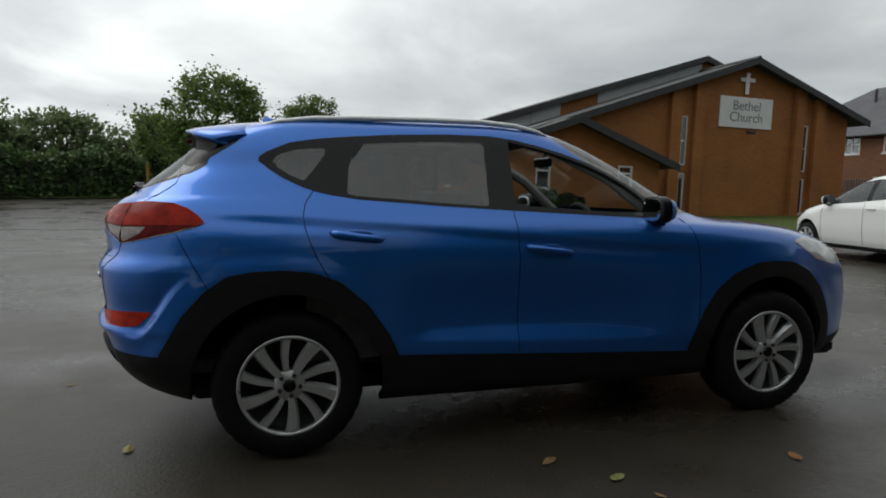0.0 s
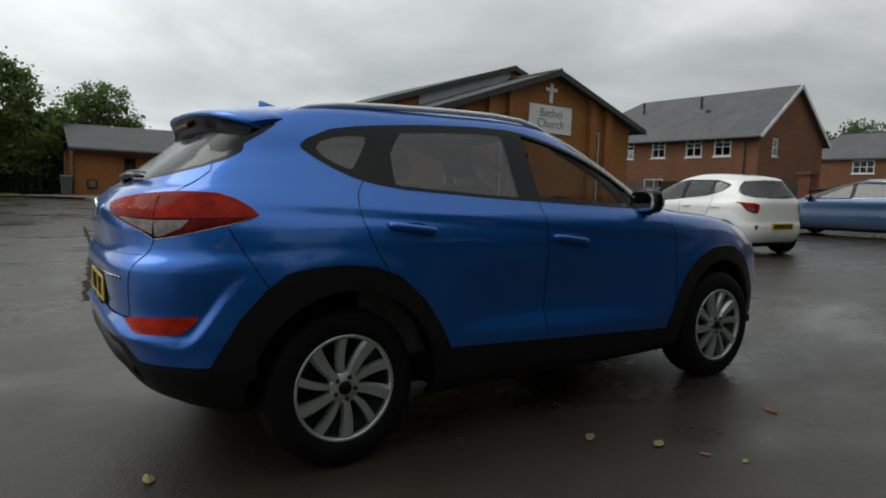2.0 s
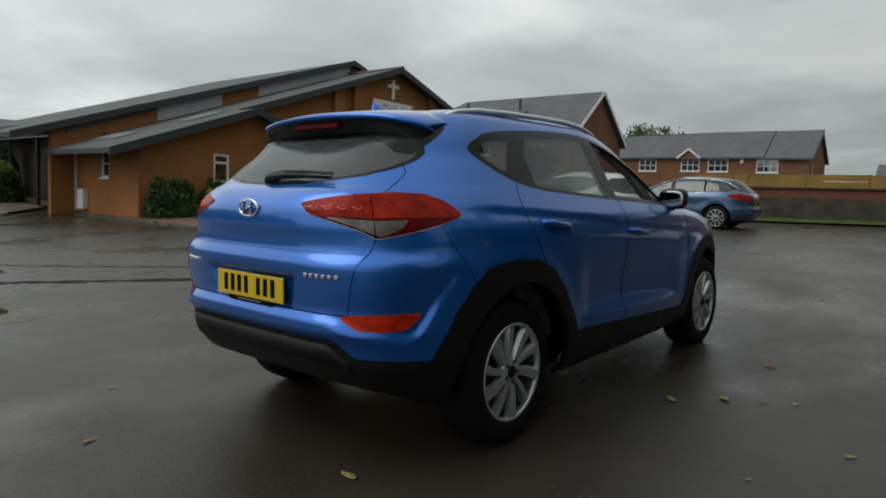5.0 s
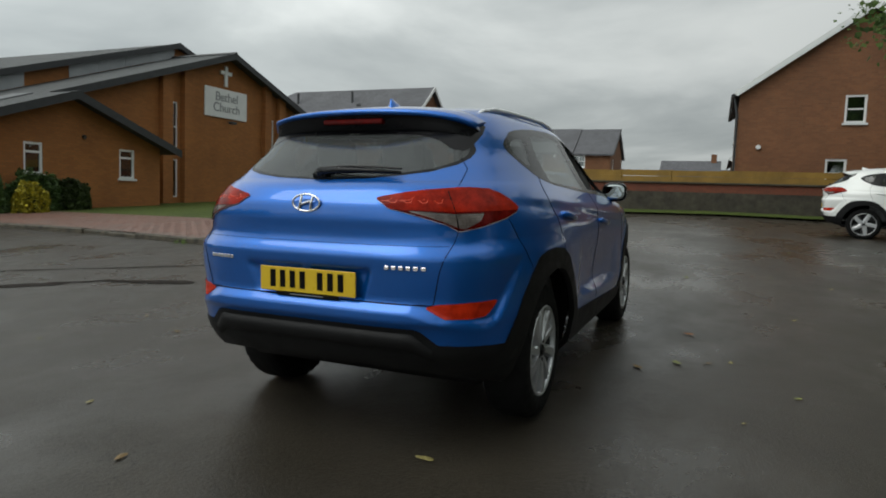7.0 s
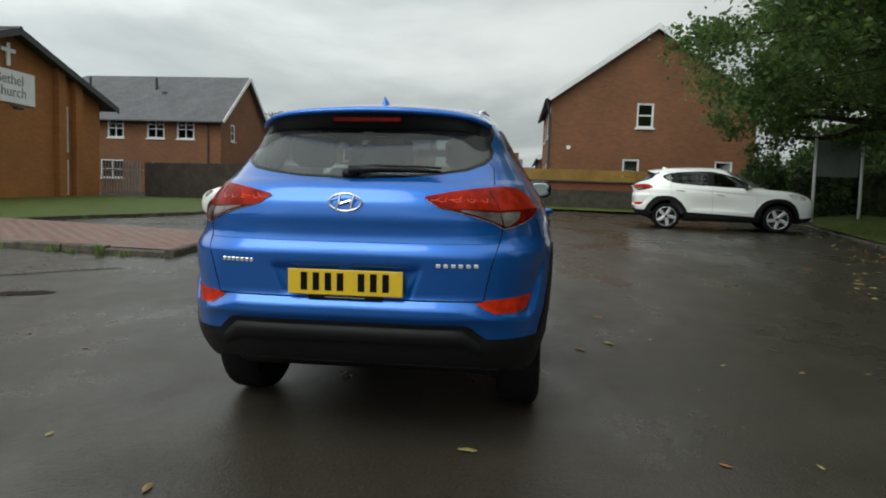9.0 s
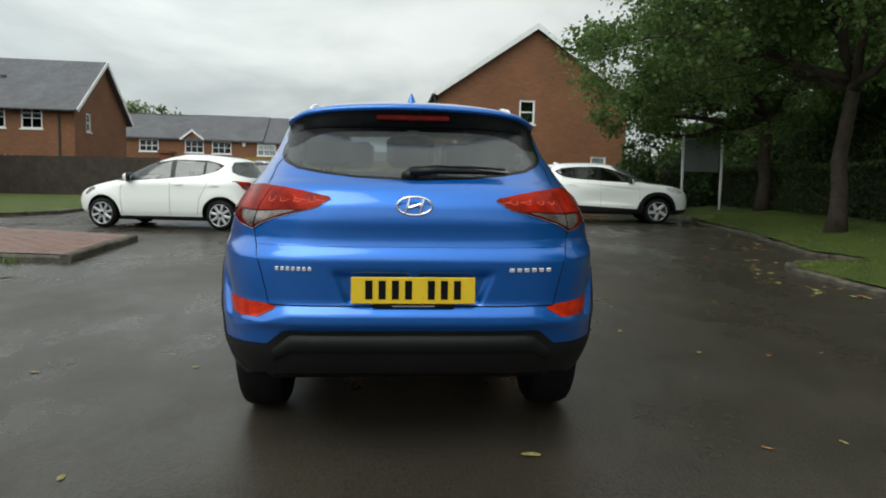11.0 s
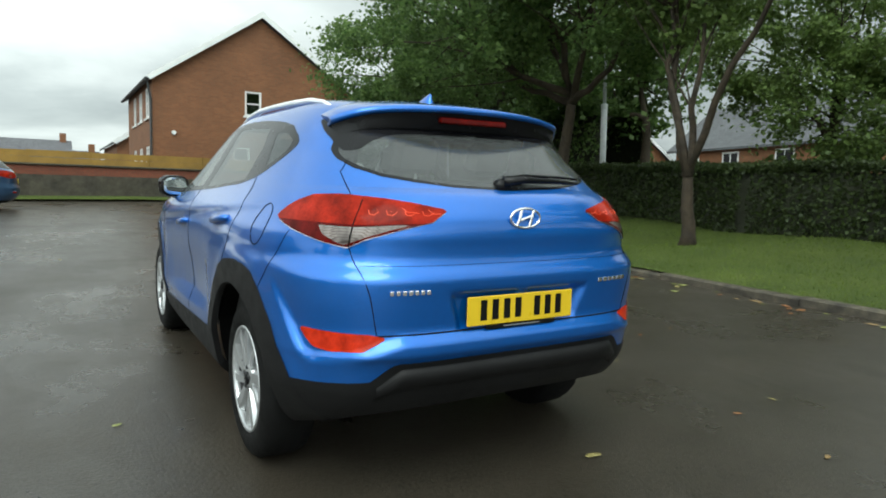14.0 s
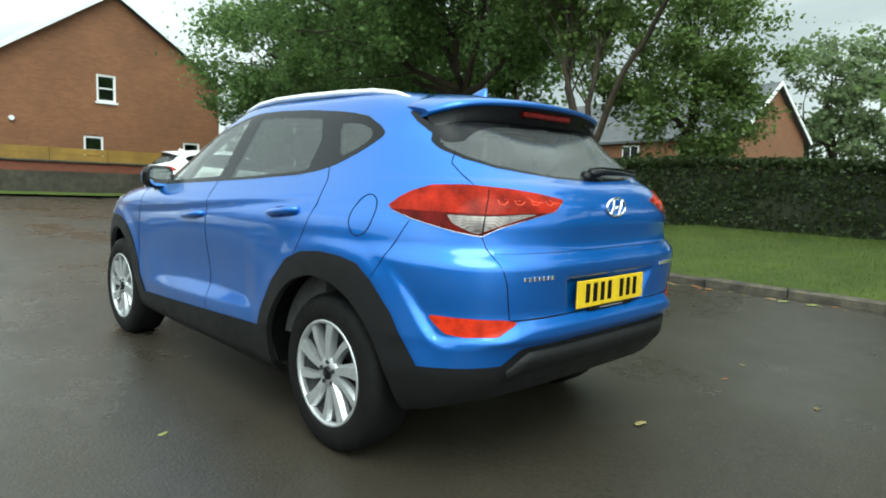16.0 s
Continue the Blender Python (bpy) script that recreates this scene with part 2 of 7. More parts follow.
ASPHALT = asphalt_mat()
GRASS = grass_mat("verge_grass", (0.056, 0.086, 0.013), (0.110, 0.142, 0.025))
BLADES = leaf_mat("grass_blades", (0.058, 0.092, 0.015), (0.110, 0.148, 0.026))
KERB = plain("concrete_kerb", (0.078, 0.066, 0.046), 0.75, vary=0.75, scale=6, bump=0.6)
BRICK_C = brick_mat("church_orange_brick", (0.375, 0.142, 0.034), (0.310, 0.114, 0.027), (0.23, 0.12, 0.044))
BRICK_H = brick_mat("house_red_brick", (0.225, 0.092, 0.038), (0.175, 0.070, 0.029), (0.17, 0.105, 0.058))
BRICK_W = brick_mat("wall_red_brick", (0.20, 0.055, 0.026), (0.16, 0.045, 0.022), (0.12, 0.065, 0.04))
TILE_C = tile_mat("dark_concrete_roof_tiles", (0.060, 0.064, 0.064), "y", 0.11)
TILE_Y = tile_mat("grey_slate_roof_y", (0.105, 0.105, 0.115), "y", 0.17)
TILE_X = tile_mat("grey_slate_roof_x", (0.085, 0.088, 0.095), "x", 0.17)
FASCIA = plain("dark_painted_fascia", (0.035, 0.038, 0.040), 0.5, vary=0.2)
WHITE = plain("white_upvc", (0.72, 0.73, 0.72), 0.35, vary=0.05, scale=2)
PANEL = plain("grey_cladding_panel", (0.40, 0.42, 0.43), 0.45, vary=0.08, scale=1.5)
BOARD_BACK = plain("grey_green_board_back", (0.15, 0.17, 0.165), 0.6, vary=0.15, scale=2)
PANE = glass_mat("window_pane", (0.55, 0.60, 0.60), 0.16)
# near-black that carries the shade of rooms and recesses in its colour
DARK = plain("unlit_interior_dark", (0.02, 0.02, 0.02), 0.8, vary=0.2)
PAVE = plain("reddish_paving", (0.150, 0.112, 0.088), 0.5, vary=0.35, scale=2.5, bump=0.3, bscale=30)
STONE = plain("mossy_dark_stone", (0.052, 0.046, 0.032), 0.85, vary=0.45, scale=2.5, bump=0.6)
TIMBER = plain("yellow_weathered_timber", (0.25, 0.145, 0.022), 0.7, vary=0.22, scale=1.2, bump=0.2)
BOARD = plain("dark_brown_fence_board", (0.040, 0.030, 0.022), 0.8, vary=0.3, scale=2, bump=0.2)
STEEL = plain("galvanised_steel", (0.28, 0.30, 0.31), 0.45, 0.6, vary=0.2)
POST = plain("pale_painted_post", (0.42, 0.44, 0.45), 0.5, vary=0.15)
BARK = plain("damp_tree_bark", (0.040, 0.028, 0.016), 0.85, vary=0.5, scale=5, bump=0.9, bscale=38)
LEAF_A = leaf_mat("sycamore_leaves", (0.062, 0.118, 0.034), (0.140, 0.215, 0.066), 0.6)
LEAF_B = leaf_mat("light_green_leaves", (0.085, 0.138, 0.036), (0.150, 0.215, 0.060), 0.5)
LEAF_H = leaf_mat("hedge_leaves", (0.029, 0.046, 0.013), (0.043, 0.064, 0.016), 0.3)
# paler and greyer for far trees: the haze of distance is in the colour
LEAF_F = leaf_mat("hazy_distant_leaves", (0.110, 0.150, 0.066), (0.165, 0.215, 0.100), 0.6)
LEAF_Y = leaf_mat("golden_shrub_leaves", (0.25, 0.22, 0.02), (0.42, 0.36, 0.03))
LEAF_S = leaf_mat("dark_shrub_leaves", (0.040, 0.080, 0.024), (0.080, 0.135, 0.040), 0.3)
BLUE = paint_mat("bright_blue_metallic_paint", (0.004, 0.118, 0.49), 0.3, 0.64, 0.34, 1.0, 0.4)
BLUE_E = paint_mat("steel_blue_metallic_paint", (0.045, 0.095, 0.190), 0.3, 0.6)
WHITE_P = paint_mat("white_car_paint", (0.78, 0.79, 0.77), 0.03, 0.0)
CLAD = plain("black_textured_plastic", (0.010, 0.010, 0.0105), 0.5, vary=0.2, scale=4, bump=0.25, bscale=500, spec=0.2)
LINER = plain("matt_black_liner", (0.004, 0.004, 0.004), 0.95, vary=0.3, spec=0.02)
TRIM = plain("gloss_black_trim", (0.005, 0.005, 0.006), 0.25, vary=0.2, spec=0.22)
RUBBER = plain("tyre_rubber", (0.005, 0.005, 0.005), 0.7, vary=0.3, scale=8, bump=0.2, spec=0.18)
ALLOY = plain("silver_alloy", (0.52, 0.53, 0.54), 0.32, 0.65, vary=0.12, scale=8)
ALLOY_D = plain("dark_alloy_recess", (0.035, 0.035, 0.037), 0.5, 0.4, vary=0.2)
CHROME = plain("chrome", (0.78, 0.79, 0.80), 0.08, 1.0, vary=0.03)
RAIL = plain("satin_aluminium", (0.80, 0.81, 0.82), 0.42, 0.35, vary=0.05)
RED = plain("red_lamp_lens", (0.28, 0.016, 0.007), 0.12, vary=0.5, scale=11, coat=0.02, spec=0.06)
RED_L = plain("deep_red_lamp_lens", (0.105, 0.005, 0.004), 0.12, vary=0.5, scale=14, coat=0.02, spec=0.06)
RED_D = plain("dark_red_lamp_band", (0.085, 0.004, 0.003), 0.15, vary=0.3, scale=30, coat=0.0, spec=0.08)
GUIDE = plain("bright_orange_light_guide", (0.75, 0.07, 0.02), 0.3, vary=0.1)
m = Mat("clear_lamp_lens", 0.2, 0.4, coat=0.15, spec=0.3)
x, y, z = m.xyz()
t = m.n.new("ShaderNodeTexBrick")
t.inputs["Scale"].default_value = 1.0
for k, val in (("Brick Width", 0.010), ("Row Height", 0.010), ("Mortar Size", 0.0012), ("Mortar Smooth", 0.4), ("Bias", 0.0)):
    t.inputs[k].default_value = val
m.l.new(m.vec(m.math("SUBTRACT", y, x), z), t.inputs["Vector"])
t.inputs["Color1"].default_value, t.inputs["Color2"].default_value, t.inputs["Mortar"].default_value = (0.27, 0.235, 0.22, 1), (0.21, 0.18, 0.165, 1), (0.15, 0.12, 0.11, 1)
m.set("Base Color", m.mix(1.0, t.outputs[0], m.ramp(m.noise(16, 3), (0.35, 0.45), (0.65, 1.0)), "MULTIPLY"))
CLEAR = m.m
HEADLENS = plain("bright_head_lamp", (0.62, 0.63, 0.63), 0.15, 0.3, vary=0.3, scale=14, coat=0.5)
AMBER = plain("orange_reflector", (0.48, 0.024, 0.006), 0.15, vary=0.35, scale=20, coat=0.15, spec=0.2)
PLATE = plain("yellow_number_plate", (0.62, 0.42, 0.015), 0.3, vary=0.05, scale=6)
INK = plain("black_ink", (0.008, 0.008, 0.008), 0.9, vary=0.05, spec=0.02)
GREY_INK = plain("grey_sign_lettering", (0.20, 0.21, 0.22), 0.5, vary=0.05)
SEAT = plain("black_seat_cloth", (0.050, 0.050, 0.050), 0.85, vary=0.25, scale=12, bump=0.3)
HEADLINE = plain("light_grey_headlining", (0.30, 0.30, 0.29), 0.9, vary=0.08)
CARGLASS = glass_mat("car_side_glass", (0.74, 0.78, 0.76), 0.07, 0.015, film=0.06)
PRIVACY = glass_mat("dark_privacy_glass", (0.33, 0.37, 0.36), 0.075, 0.02, film=0.025)
DARKGLASS = glass_mat("black_privacy_glass", (0.12, 0.13, 0.13), 0.06, 0.02)
REARGLASS = glass_mat("rear_screen_glass", (0.30, 0.34, 0.34), 0.055, 0.09, True, 0.055)
MIRROR = Mat("mirror_glass", 0.03, 1.0, (0.36, 0.40, 0.40)).m


# ---- helpers for building ----
GX, GY = 0.033, -0.012


def clampy(v, a):
    """v, bending over to stay within about plus or minus a."""
    return a * math.tanh(v / a)


def step01(t):
    t = min(1, max(0, t))
    return t * t * (3 - 2 * t)


def gz(x, y):
    """Height of the sloping car park."""
    rise = 0.1 * step01((x - 1) / 8) * step01((y + 6) / 5)
    bank_up = 0.7 * step01((y - 20) / 17) * step01((14 - x) / 6)
    return GX * clampy(x, 70) + GY * clampy(y, 70) + rise + bank_up


N_UP = Vector((-GX, -GY, 1)).normalized()


def on_ground(x, y, heading=0.0, lift=0.0):
    """Pose on the slope, with its own x axis along heading (degrees)."""
    f = Vector((math.cos(radians(heading)), math.sin(radians(heading)), 0))
    f = (f - N_UP * f.dot(N_UP)).normalized()
    l = N_UP.cross(f)
    m = Matrix((f, l, N_UP)).transposed().to_4x4()
    m.translation = (x, y, gz(x, y) + lift)
    return m


def mesh(name, verts, faces, mat, smooth=False):
    me = bpy.data.meshes.new(name)
    me.from_pydata([tuple(v) for v in verts], [], faces)
    if mat:
        me.materials.append(mat)
    if smooth:
        me.polygons.foreach_set("use_smooth", [True] * len(me.polygons))
    me.update()
    return me


def part(name, vf, mat, parent=None, label="", smooth=False, fix=True):
    """One mesh object from (verts, faces) under its thing."""
    me = mesh(name, vf[0], vf[1], mat, smooth)
    if fix:
        bm = bmesh.new()
        bm.from_mesh(me)
        bmesh.ops.recalc_face_normals(bm, faces=bm.faces)
        bm.to_mesh(me)
        bm.free()
    ob = new(name, me)
    if parent is not None:
        ob.parent = parent
    if label:
        ob["label"] = label
    return ob


def thing(name, label, category, m=None, group="", kind=""):
    ob = new(name)
    if m is not None:
        ob.matrix_world = m
    return tagged(ob, label, category, group, kind)


def join(*vfs):
    V, F = [], []
    for v, f in vfs:
        k = len(V)
        V += [tuple(q) for q in v]
        F += [tuple(i + k for i in q) for q in f]
    return V, F


def moved(vf, m):
    return [tuple(m @ Vector(v)) for v in vf[0]], vf[1]


def box(x0, x1, y0, y1, z0, z1, b=0.0):
    """A box, with chamfered upright and lying edges where b is given."""
    if b <= 0:
        v = [(x, y, z) for z in (z0, z1) for x, y in ((x0, y0), (x1, y0), (x1, y1), (x0, y1))]
        return v, [(3, 2, 1, 0), (4, 5, 6, 7), (0, 1, 5, 4), (1, 2, 6, 5), (2, 3, 7, 6), (3, 0, 4, 7)]
    v = []
    for z, i in ((z0, b), (z0 + b, 0), (z1 - b, 0), (z1, b)):
        for sx, sy, q in ((x0, y0, 0), (x1, y0, 1), (x1, y1, 2), (x0, y1, 3)):
            cx, cy = (1 if sx == x0 else -1), (1 if sy == y0 else -1)
            p, r = (sx + cx * i, sy + cy * (b + i * 0.5)), (sx + cx * (b + i * 0.5), sy + cy * i)
            v += [(*(p if q in (0, 2) else r), z), (*(r if q in (0, 2) else p), z)]
    f = [tuple(range(7, -1, -1)), tuple(range(24, 32))]
    for k in range(3):
        for i in range(8):
            j = (i + 1) % 8
            f.append((k * 8 + i, k * 8 + j, k * 8 + 8 + j, k * 8 + 8 + i))
    return v, f


def prism(outline, d):
    """A solid from a closed outline of 3D points, pushed by the vector d."""
    n = len(outline)
    v = [tuple(p) for p in outline] + [tuple(Vector(p) + Vector(d)) for p in outline]
    f = [tuple(range(n)), tuple(range(2 * n - 1, n - 1, -1))]
    f += [(i, (i + 1) % n, n + (i + 1) % n, n + i) for i in range(n)]
    return v, f


def tube(path, r, sides=8, caps=True):
    """A round bar along a path; r is one radius or one for each point."""
    P = [Vector(p) for p in path]
    R = r if isinstance(r, (list, tuple)) else [r] * len(P)
    v, f = [], []
    for i, p in enumerate(P):
        d = (P[min(i + 1, len(P) - 1)] - P[max(i - 1, 0)]).normalized()
        a = d.cross(Vector((0, 0, 1)) if abs(d.z) < 0.9 else Vector((1, 0, 0))).normalized()
        b = d.cross(a)
        v += [tuple(p + (a * math.cos(2 * math.pi * k / sides) + b * math.sin(2 * math.pi * k / sides)) * R[i]) for k in range(sides)]
    for i in range(len(P) - 1):
        for k in range(sides):
            q = (k + 1) % sides
            f.append((i * sides + k, i * sides + q, (i + 1) * sides + q, (i + 1) * sides + k))
    if caps:
        f += [tuple(range(sides - 1, -1, -1)), tuple(range((len(P) - 1) * sides, len(P) * sides))]
    return v, f


def lathe(profile, sides=40, axis="y", close=False):
    """Turn (radius, offset) points round the y axis."""
    v, f = [], []
    n = len(profile)
    for k in range(sides):
        c, s = math.cos(2 * math.pi * k / sides), math.sin(2 * math.pi * k / sides)
        v += [(r * c, o, r * s) for r, o in profile]
    for k in range(sides):
        q = (k + 1) % sides
        for i in range(n - 1 if not close else n):
            j = (i + 1) % n
            f.append((k * n + i, k * n + j, q * n + j, q * n + i))
    return v, f


def wall(axis, k0, k1, a0, a1, z0, z1, holes=()):
    """A solid wall between k0 and k1 across axis ('x' or 'y'), from a0 to a1 along, with openings (a0, a1, z0, z1) cut through."""
    A = sorted({a0, a1, *(h[0] for h in holes), *(h[1] for h in holes)})
    Z = sorted({z0, z1, *(h[2] for h in holes), *(h[3] for h in holes)})
    A, Z = [a for a in A if a0 <= a <= a1], [z for z in Z if z0 <= z <= z1]
    solid = {}
    for i in range(len(A) - 1):
        for j in range(len(Z) - 1):
            ca, cz = (A[i] + A[i + 1]) / 2, (Z[j] + Z[j + 1]) / 2
            solid[i, j] = not any(h[0] < ca < h[1] and h[2] < cz < h[3] for h in holes)
    V, F, idx = [], [], {}

    def vid(i, j, s):
        if (i, j, s) not in idx:
            idx[i, j, s] = len(V)
            k = (k0, k1)[s]
            V.append((k, A[i], Z[j]) if axis == "x" else (A[i], k, Z[j]))
        return idx[i, j, s]
    for (i, j), on in solid.items():
        if not on:
            continue
        for s in (0, 1):
            F.append((vid(i, j, s), vid(i + 1, j, s), vid(i + 1, j + 1, s), vid(i, j + 1, s)))
        for di, dj, e in ((-1, 0, ((i, j), (i, j + 1))), (1, 0, ((i + 1, j), (i + 1, j + 1))), (0, -1, ((i, j), (i + 1, j))), (0, 1, ((i, j + 1), (i + 1, j + 1)))):
            if not solid.get((i + di, j + dj), False):
                (p, q), (r, t) = e
                F.append((vid(p, q, 0), vid(r, t, 0), vid(r, t, 1), vid(p, q, 1)))
    return V, F


def window(parent, axis, k, out, a0, a1, z0, z1, cols=1, rows=2, sill=True, arch=False, bar=0.085, name="window", frame_mat=None):
    """A framed window set in an opening; out is the sign of the outward side."""
    fm = frame_mat or WHITE
    d0, d1 = k - out * 0.09, k - out * 0.02

    def bx(u0, u1, v0, v1, p=d0, q=d1):
        lo, hi = min(p, q), max(p, q)
        return box(lo, hi, u0, u1, v0, v1) if axis == "x" else box(u0, u1, lo, hi, v0, v1)
    bits = [bx(a0, a0 + bar, z0, z1), bx(a1 - bar, a1, z0, z1), bx(a0 + bar, a1 - bar, z0, z0 + bar), bx(a0 + bar, a1 - bar, z1 - bar, z1)]
    ob = part(name, join(*bits), fm, parent)
    cw, rh = (a1 - a0 - 2 * bar) / cols, (z1 - z0 - 2 * bar) / rows
    t = 0.026
    for c in range(1, cols):
        part("glazing_bar", bx(a0 + bar + c * cw - t, a0 + bar + c * cw + t, z0 + bar, z1 - bar, d0 + out * 0.02, d1 - out * 0.01), fm, ob)
    for r in range(1, rows):
        for c in range(cols):
            part("glazing_bar", bx(a0 + bar + c * cw + t, a0 + bar + (c + 1) * cw - t, z0 + bar + r * rh - t, z0 + bar + r * rh + t, d0 + out * 0.02, d1 - out * 0.01), fm, ob)
    p = part("pane", bx(a0 + bar, a1 - bar, z0 + bar, z1 - bar, d0 + out * 0.022, d0 + out * 0.03), PANE, ob)
    p.visible_shadow = False
    # a dark board close behind the pane, its colour standing in for the unlit room
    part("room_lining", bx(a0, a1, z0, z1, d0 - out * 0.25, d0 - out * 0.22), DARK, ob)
    if sill:
        part("sill", bx(a0 - 0.06, a1 + 0.06, z0 - 0.07, z0, k - out * 0.02, k + out * 0.06), fm, ob)
    if arch:
        n = 10
        ol = []
        for i in range(n + 1):
            u = a0 + (a1 - a0) * i / n
            ol.append((u, z1 + 0.10 * (1 - ((2 * i / n) - 1) ** 2)))
        ol = [(a0, z1)] + ol[1:-1] + [(a1, z1)]
        pts = [((d0, u, v) if axis == "x" else (u, d0, v)) for u, v in ol]
        part("arched_head", prism(pts, (d1 - d0, 0, 0) if axis == "x" else (0, d1 - d0, 0)), fm, ob)
    return ob


def slab(p, t):
    """A thin slab: four corner points and a thickness straight down."""
    return prism(p, (0, 0, -t))


# ---- ground ----
def ground_sheet():
    xs = sorted({*range(-40, -12, 4), *range(-12, 28), *range(28, 61, 4), *(-900, -500, -250, -140, -90, -60, 80, 110, 160, 260, 500, 900)})
    V = [(x, y, gz(x, y)) for x in xs for y in xs]
    n = len(xs)
    F = [(i * n + j, (i + 1) * n + j, (i + 1) * n + j + 1, i * n + j + 1) for i in range(n - 1) for j in range(n - 1)]
    return V, F


tagged(part("ground", ground_sheet(), ASPHALT, smooth=True), "wet dark asphalt of a sloping car park", "ground", kind="structure")


def seg_dist(px, py, line):
    best = 1e9
    for (ax, ay), (bx, by) in zip(line[:-1], line[1:]):
        dx, dy = bx - ax, by - ay
        t = max(0, min(1, ((px - ax) * dx + (py - ay) * dy) / (dx * dx + dy * dy)))
        best = min(best, math.hypot(px - ax - t * dx, py - ay - t * dy))
    return best


def inside(px, py, poly):
    c = False
    n = len(poly)
    for i in range(n):
        (ax, ay), (bx, by) = poly[i], poly[i - 1]
        if (ay > py) != (by > py) and px < (bx - ax) * (py - ay) / (by - ay) + ax:
            c = not c
    return c


def kerb_line(line, name, label, h=0.09, wid=0.13, side=1, step=0.9):
    """A row of kerb stones along a line, each stone a part."""
    ob = tagged(new(name), label, "kerb", kind="structure")
    rng = random.Random(5)
    for (ax, ay), (bx, by) in zip(line[:-1], line[1:]):
        L = math.hypot(bx - ax, by - ay)
        n = max(1, round(L / step))
        ux, uy = (bx - ax) / L, (by - ay) / L
        nx, ny = -uy * side, ux * side
        for i in range(n):
            a, b = L * i / n + 0.006, L * (i + 1) / n - 0.006
            hh = h + rng.uniform(-0.022, 0.014)
            off = rng.uniform(-0.02, 0.02)
            c = []
            for w, z in ((off, -0.08), (off, hh - 0.02), (off + 0.025, hh), (off + wid, hh), (off + wid, -0.08)):
                x, y = ax + ux * a + nx * w, ay + uy * a + ny * w
                c.append((x, y, gz(x, y) + z))
            d = Vector((ux * (b - a), uy * (b - a), gz(ax + ux * b, ay + uy * b) - gz(ax + ux * a, ay + uy * a)))
            part("kerb_stone", prism(c, d), KERB, ob)
    return ob


VERGE = [(-16.0, -5.1), (-6.0, -5.2), (3.3, -5.36), (3.75, -5.6), (4.05, -6.25), (4.25, -7.2), (4.9, -7.1), (5.3, -6.95), (8.7, -8.0), (13.4, -8.95), (15.5, -9.45), (20.6, -10.6)]


def bank(x, y):
    """Height of the grass verge above the car park, rising from its kerb."""
    d = seg_dist(x, y, VERGE)
    return 0.075 + min(0.36, 0.105 * d)


def sheet(poly, height, step, mat, name, label, category="grass", margin=0.0):
    """A ground cover over a polygon, as a fine grid with a clean cut edge."""
    bm = bmesh.new()
    vs = [bm.verts.new((x, y, 0)) for x, y in poly]
    bm.faces.new(vs)
    x0, x1 = min(p[0] for p in poly), max(p[0] for p in poly)
    y0, y1 = min(p[1] for p in poly), max(p[1] for p in poly)
    x = x0 + step
    while x < x1:
        bmesh.ops.bisect_plane(bm, geom=bm.verts[:] + bm.edges[:] + bm.faces[:], plane_co=(x, 0, 0), plane_no=(1, 0, 0))
        x += step
    y = y0 + step
    while y < y1:
        bmesh.ops.bisect_plane(bm, geom=bm.verts[:] + bm.edges[:] + bm.faces[:], plane_co=(0, y, 0), plane_no=(0, 1, 0))
        y += step
    for v in bm.verts:
        v.co.z = gz(v.co.x, v.co.y) + height(v.co.x, v.co.y)
    bmesh.ops.recalc_face_normals(bm, faces=bm.faces)
    me = bpy.data.meshes.new(name)
    bm.to_mesh(me)
    bm.free()
    if me.polygons[0].normal.z < 0:
        me.flip_normals()
    me.polygons.foreach_set("use_smooth", [True] * len(me.polygons))
    me.materials.append(mat)
    return tagged(new(name, me), label, category, kind="structure")


INSET = [(x, y - 0.12) for x, y in VERGE]
sheet(INSET + [(24, -10.8), (24, -26), (-16, -26)], bank, 0.8, GRASS, "verge_lawn", "damp mown grass verge rising to a hedge")
kerb_line(VERGE[1:7], "verge_kerb", "worn concrete kerb along the grass verge, with fallen leaves", side=-1)
kerb_line(VERGE[6:], "verge_kerb_far", "low kerb along the far grass verge", h=0.06, side=-1)

PATH_OUT = [(6.2, 4.12), (3.86, 4.12), (4.02, 5.3), (4.32, 6.9), (4.74, 10.4), (4.95, 15.0), (5.35, 19.2), (5.75, 24.5), (3.2, 27.0), (-1.0, 33.5)]
LAWN = [(8.3, 17.3), (8.2, 10.5), (10.1, 9.35), (12.0, 8.1), (16.5, 8.05), (22.4, 9.5), (23.2, 13.3), (23.9, 18.7), (13.6, 18.7), (13.6, 17.4)]
sheet(LAWN, lambda x, y: 0.085, 1.2, GRASS, "church_lawn", "mown lawn between the church wall and the car park")
sheet([(19.7, 12.0), (21.0, 12.0), (21.0, -10.5), (20.3, -10.5)], lambda x, y: 0.05 + 0.07 * (x - 19.7), 1.5, GRASS, "wall_grass_strip", "narrow strip of grass at the foot of the wall")
kerb_line(LAWN[1:7], "lawn_edging", "dark stone edging along the church lawn", h=0.085, wid=0.12, side=1)
kerb_line(PATH_OUT[:8], "path_kerb", "concrete kerb edging the brick-paved path", h=0.10, side=-1)
PATH = [(6.2, 4.25), (3.99, 4.25), (4.15, 5.3), (4.45, 6.9), (4.87, 10.4), (5.08, 15.0), (5.48, 19.2), (5.88, 24.5), (5.72, 36.7), (8.3, 36.7), (8.3, 17.45), (8.3, 10.55), (6.9, 6.0)]

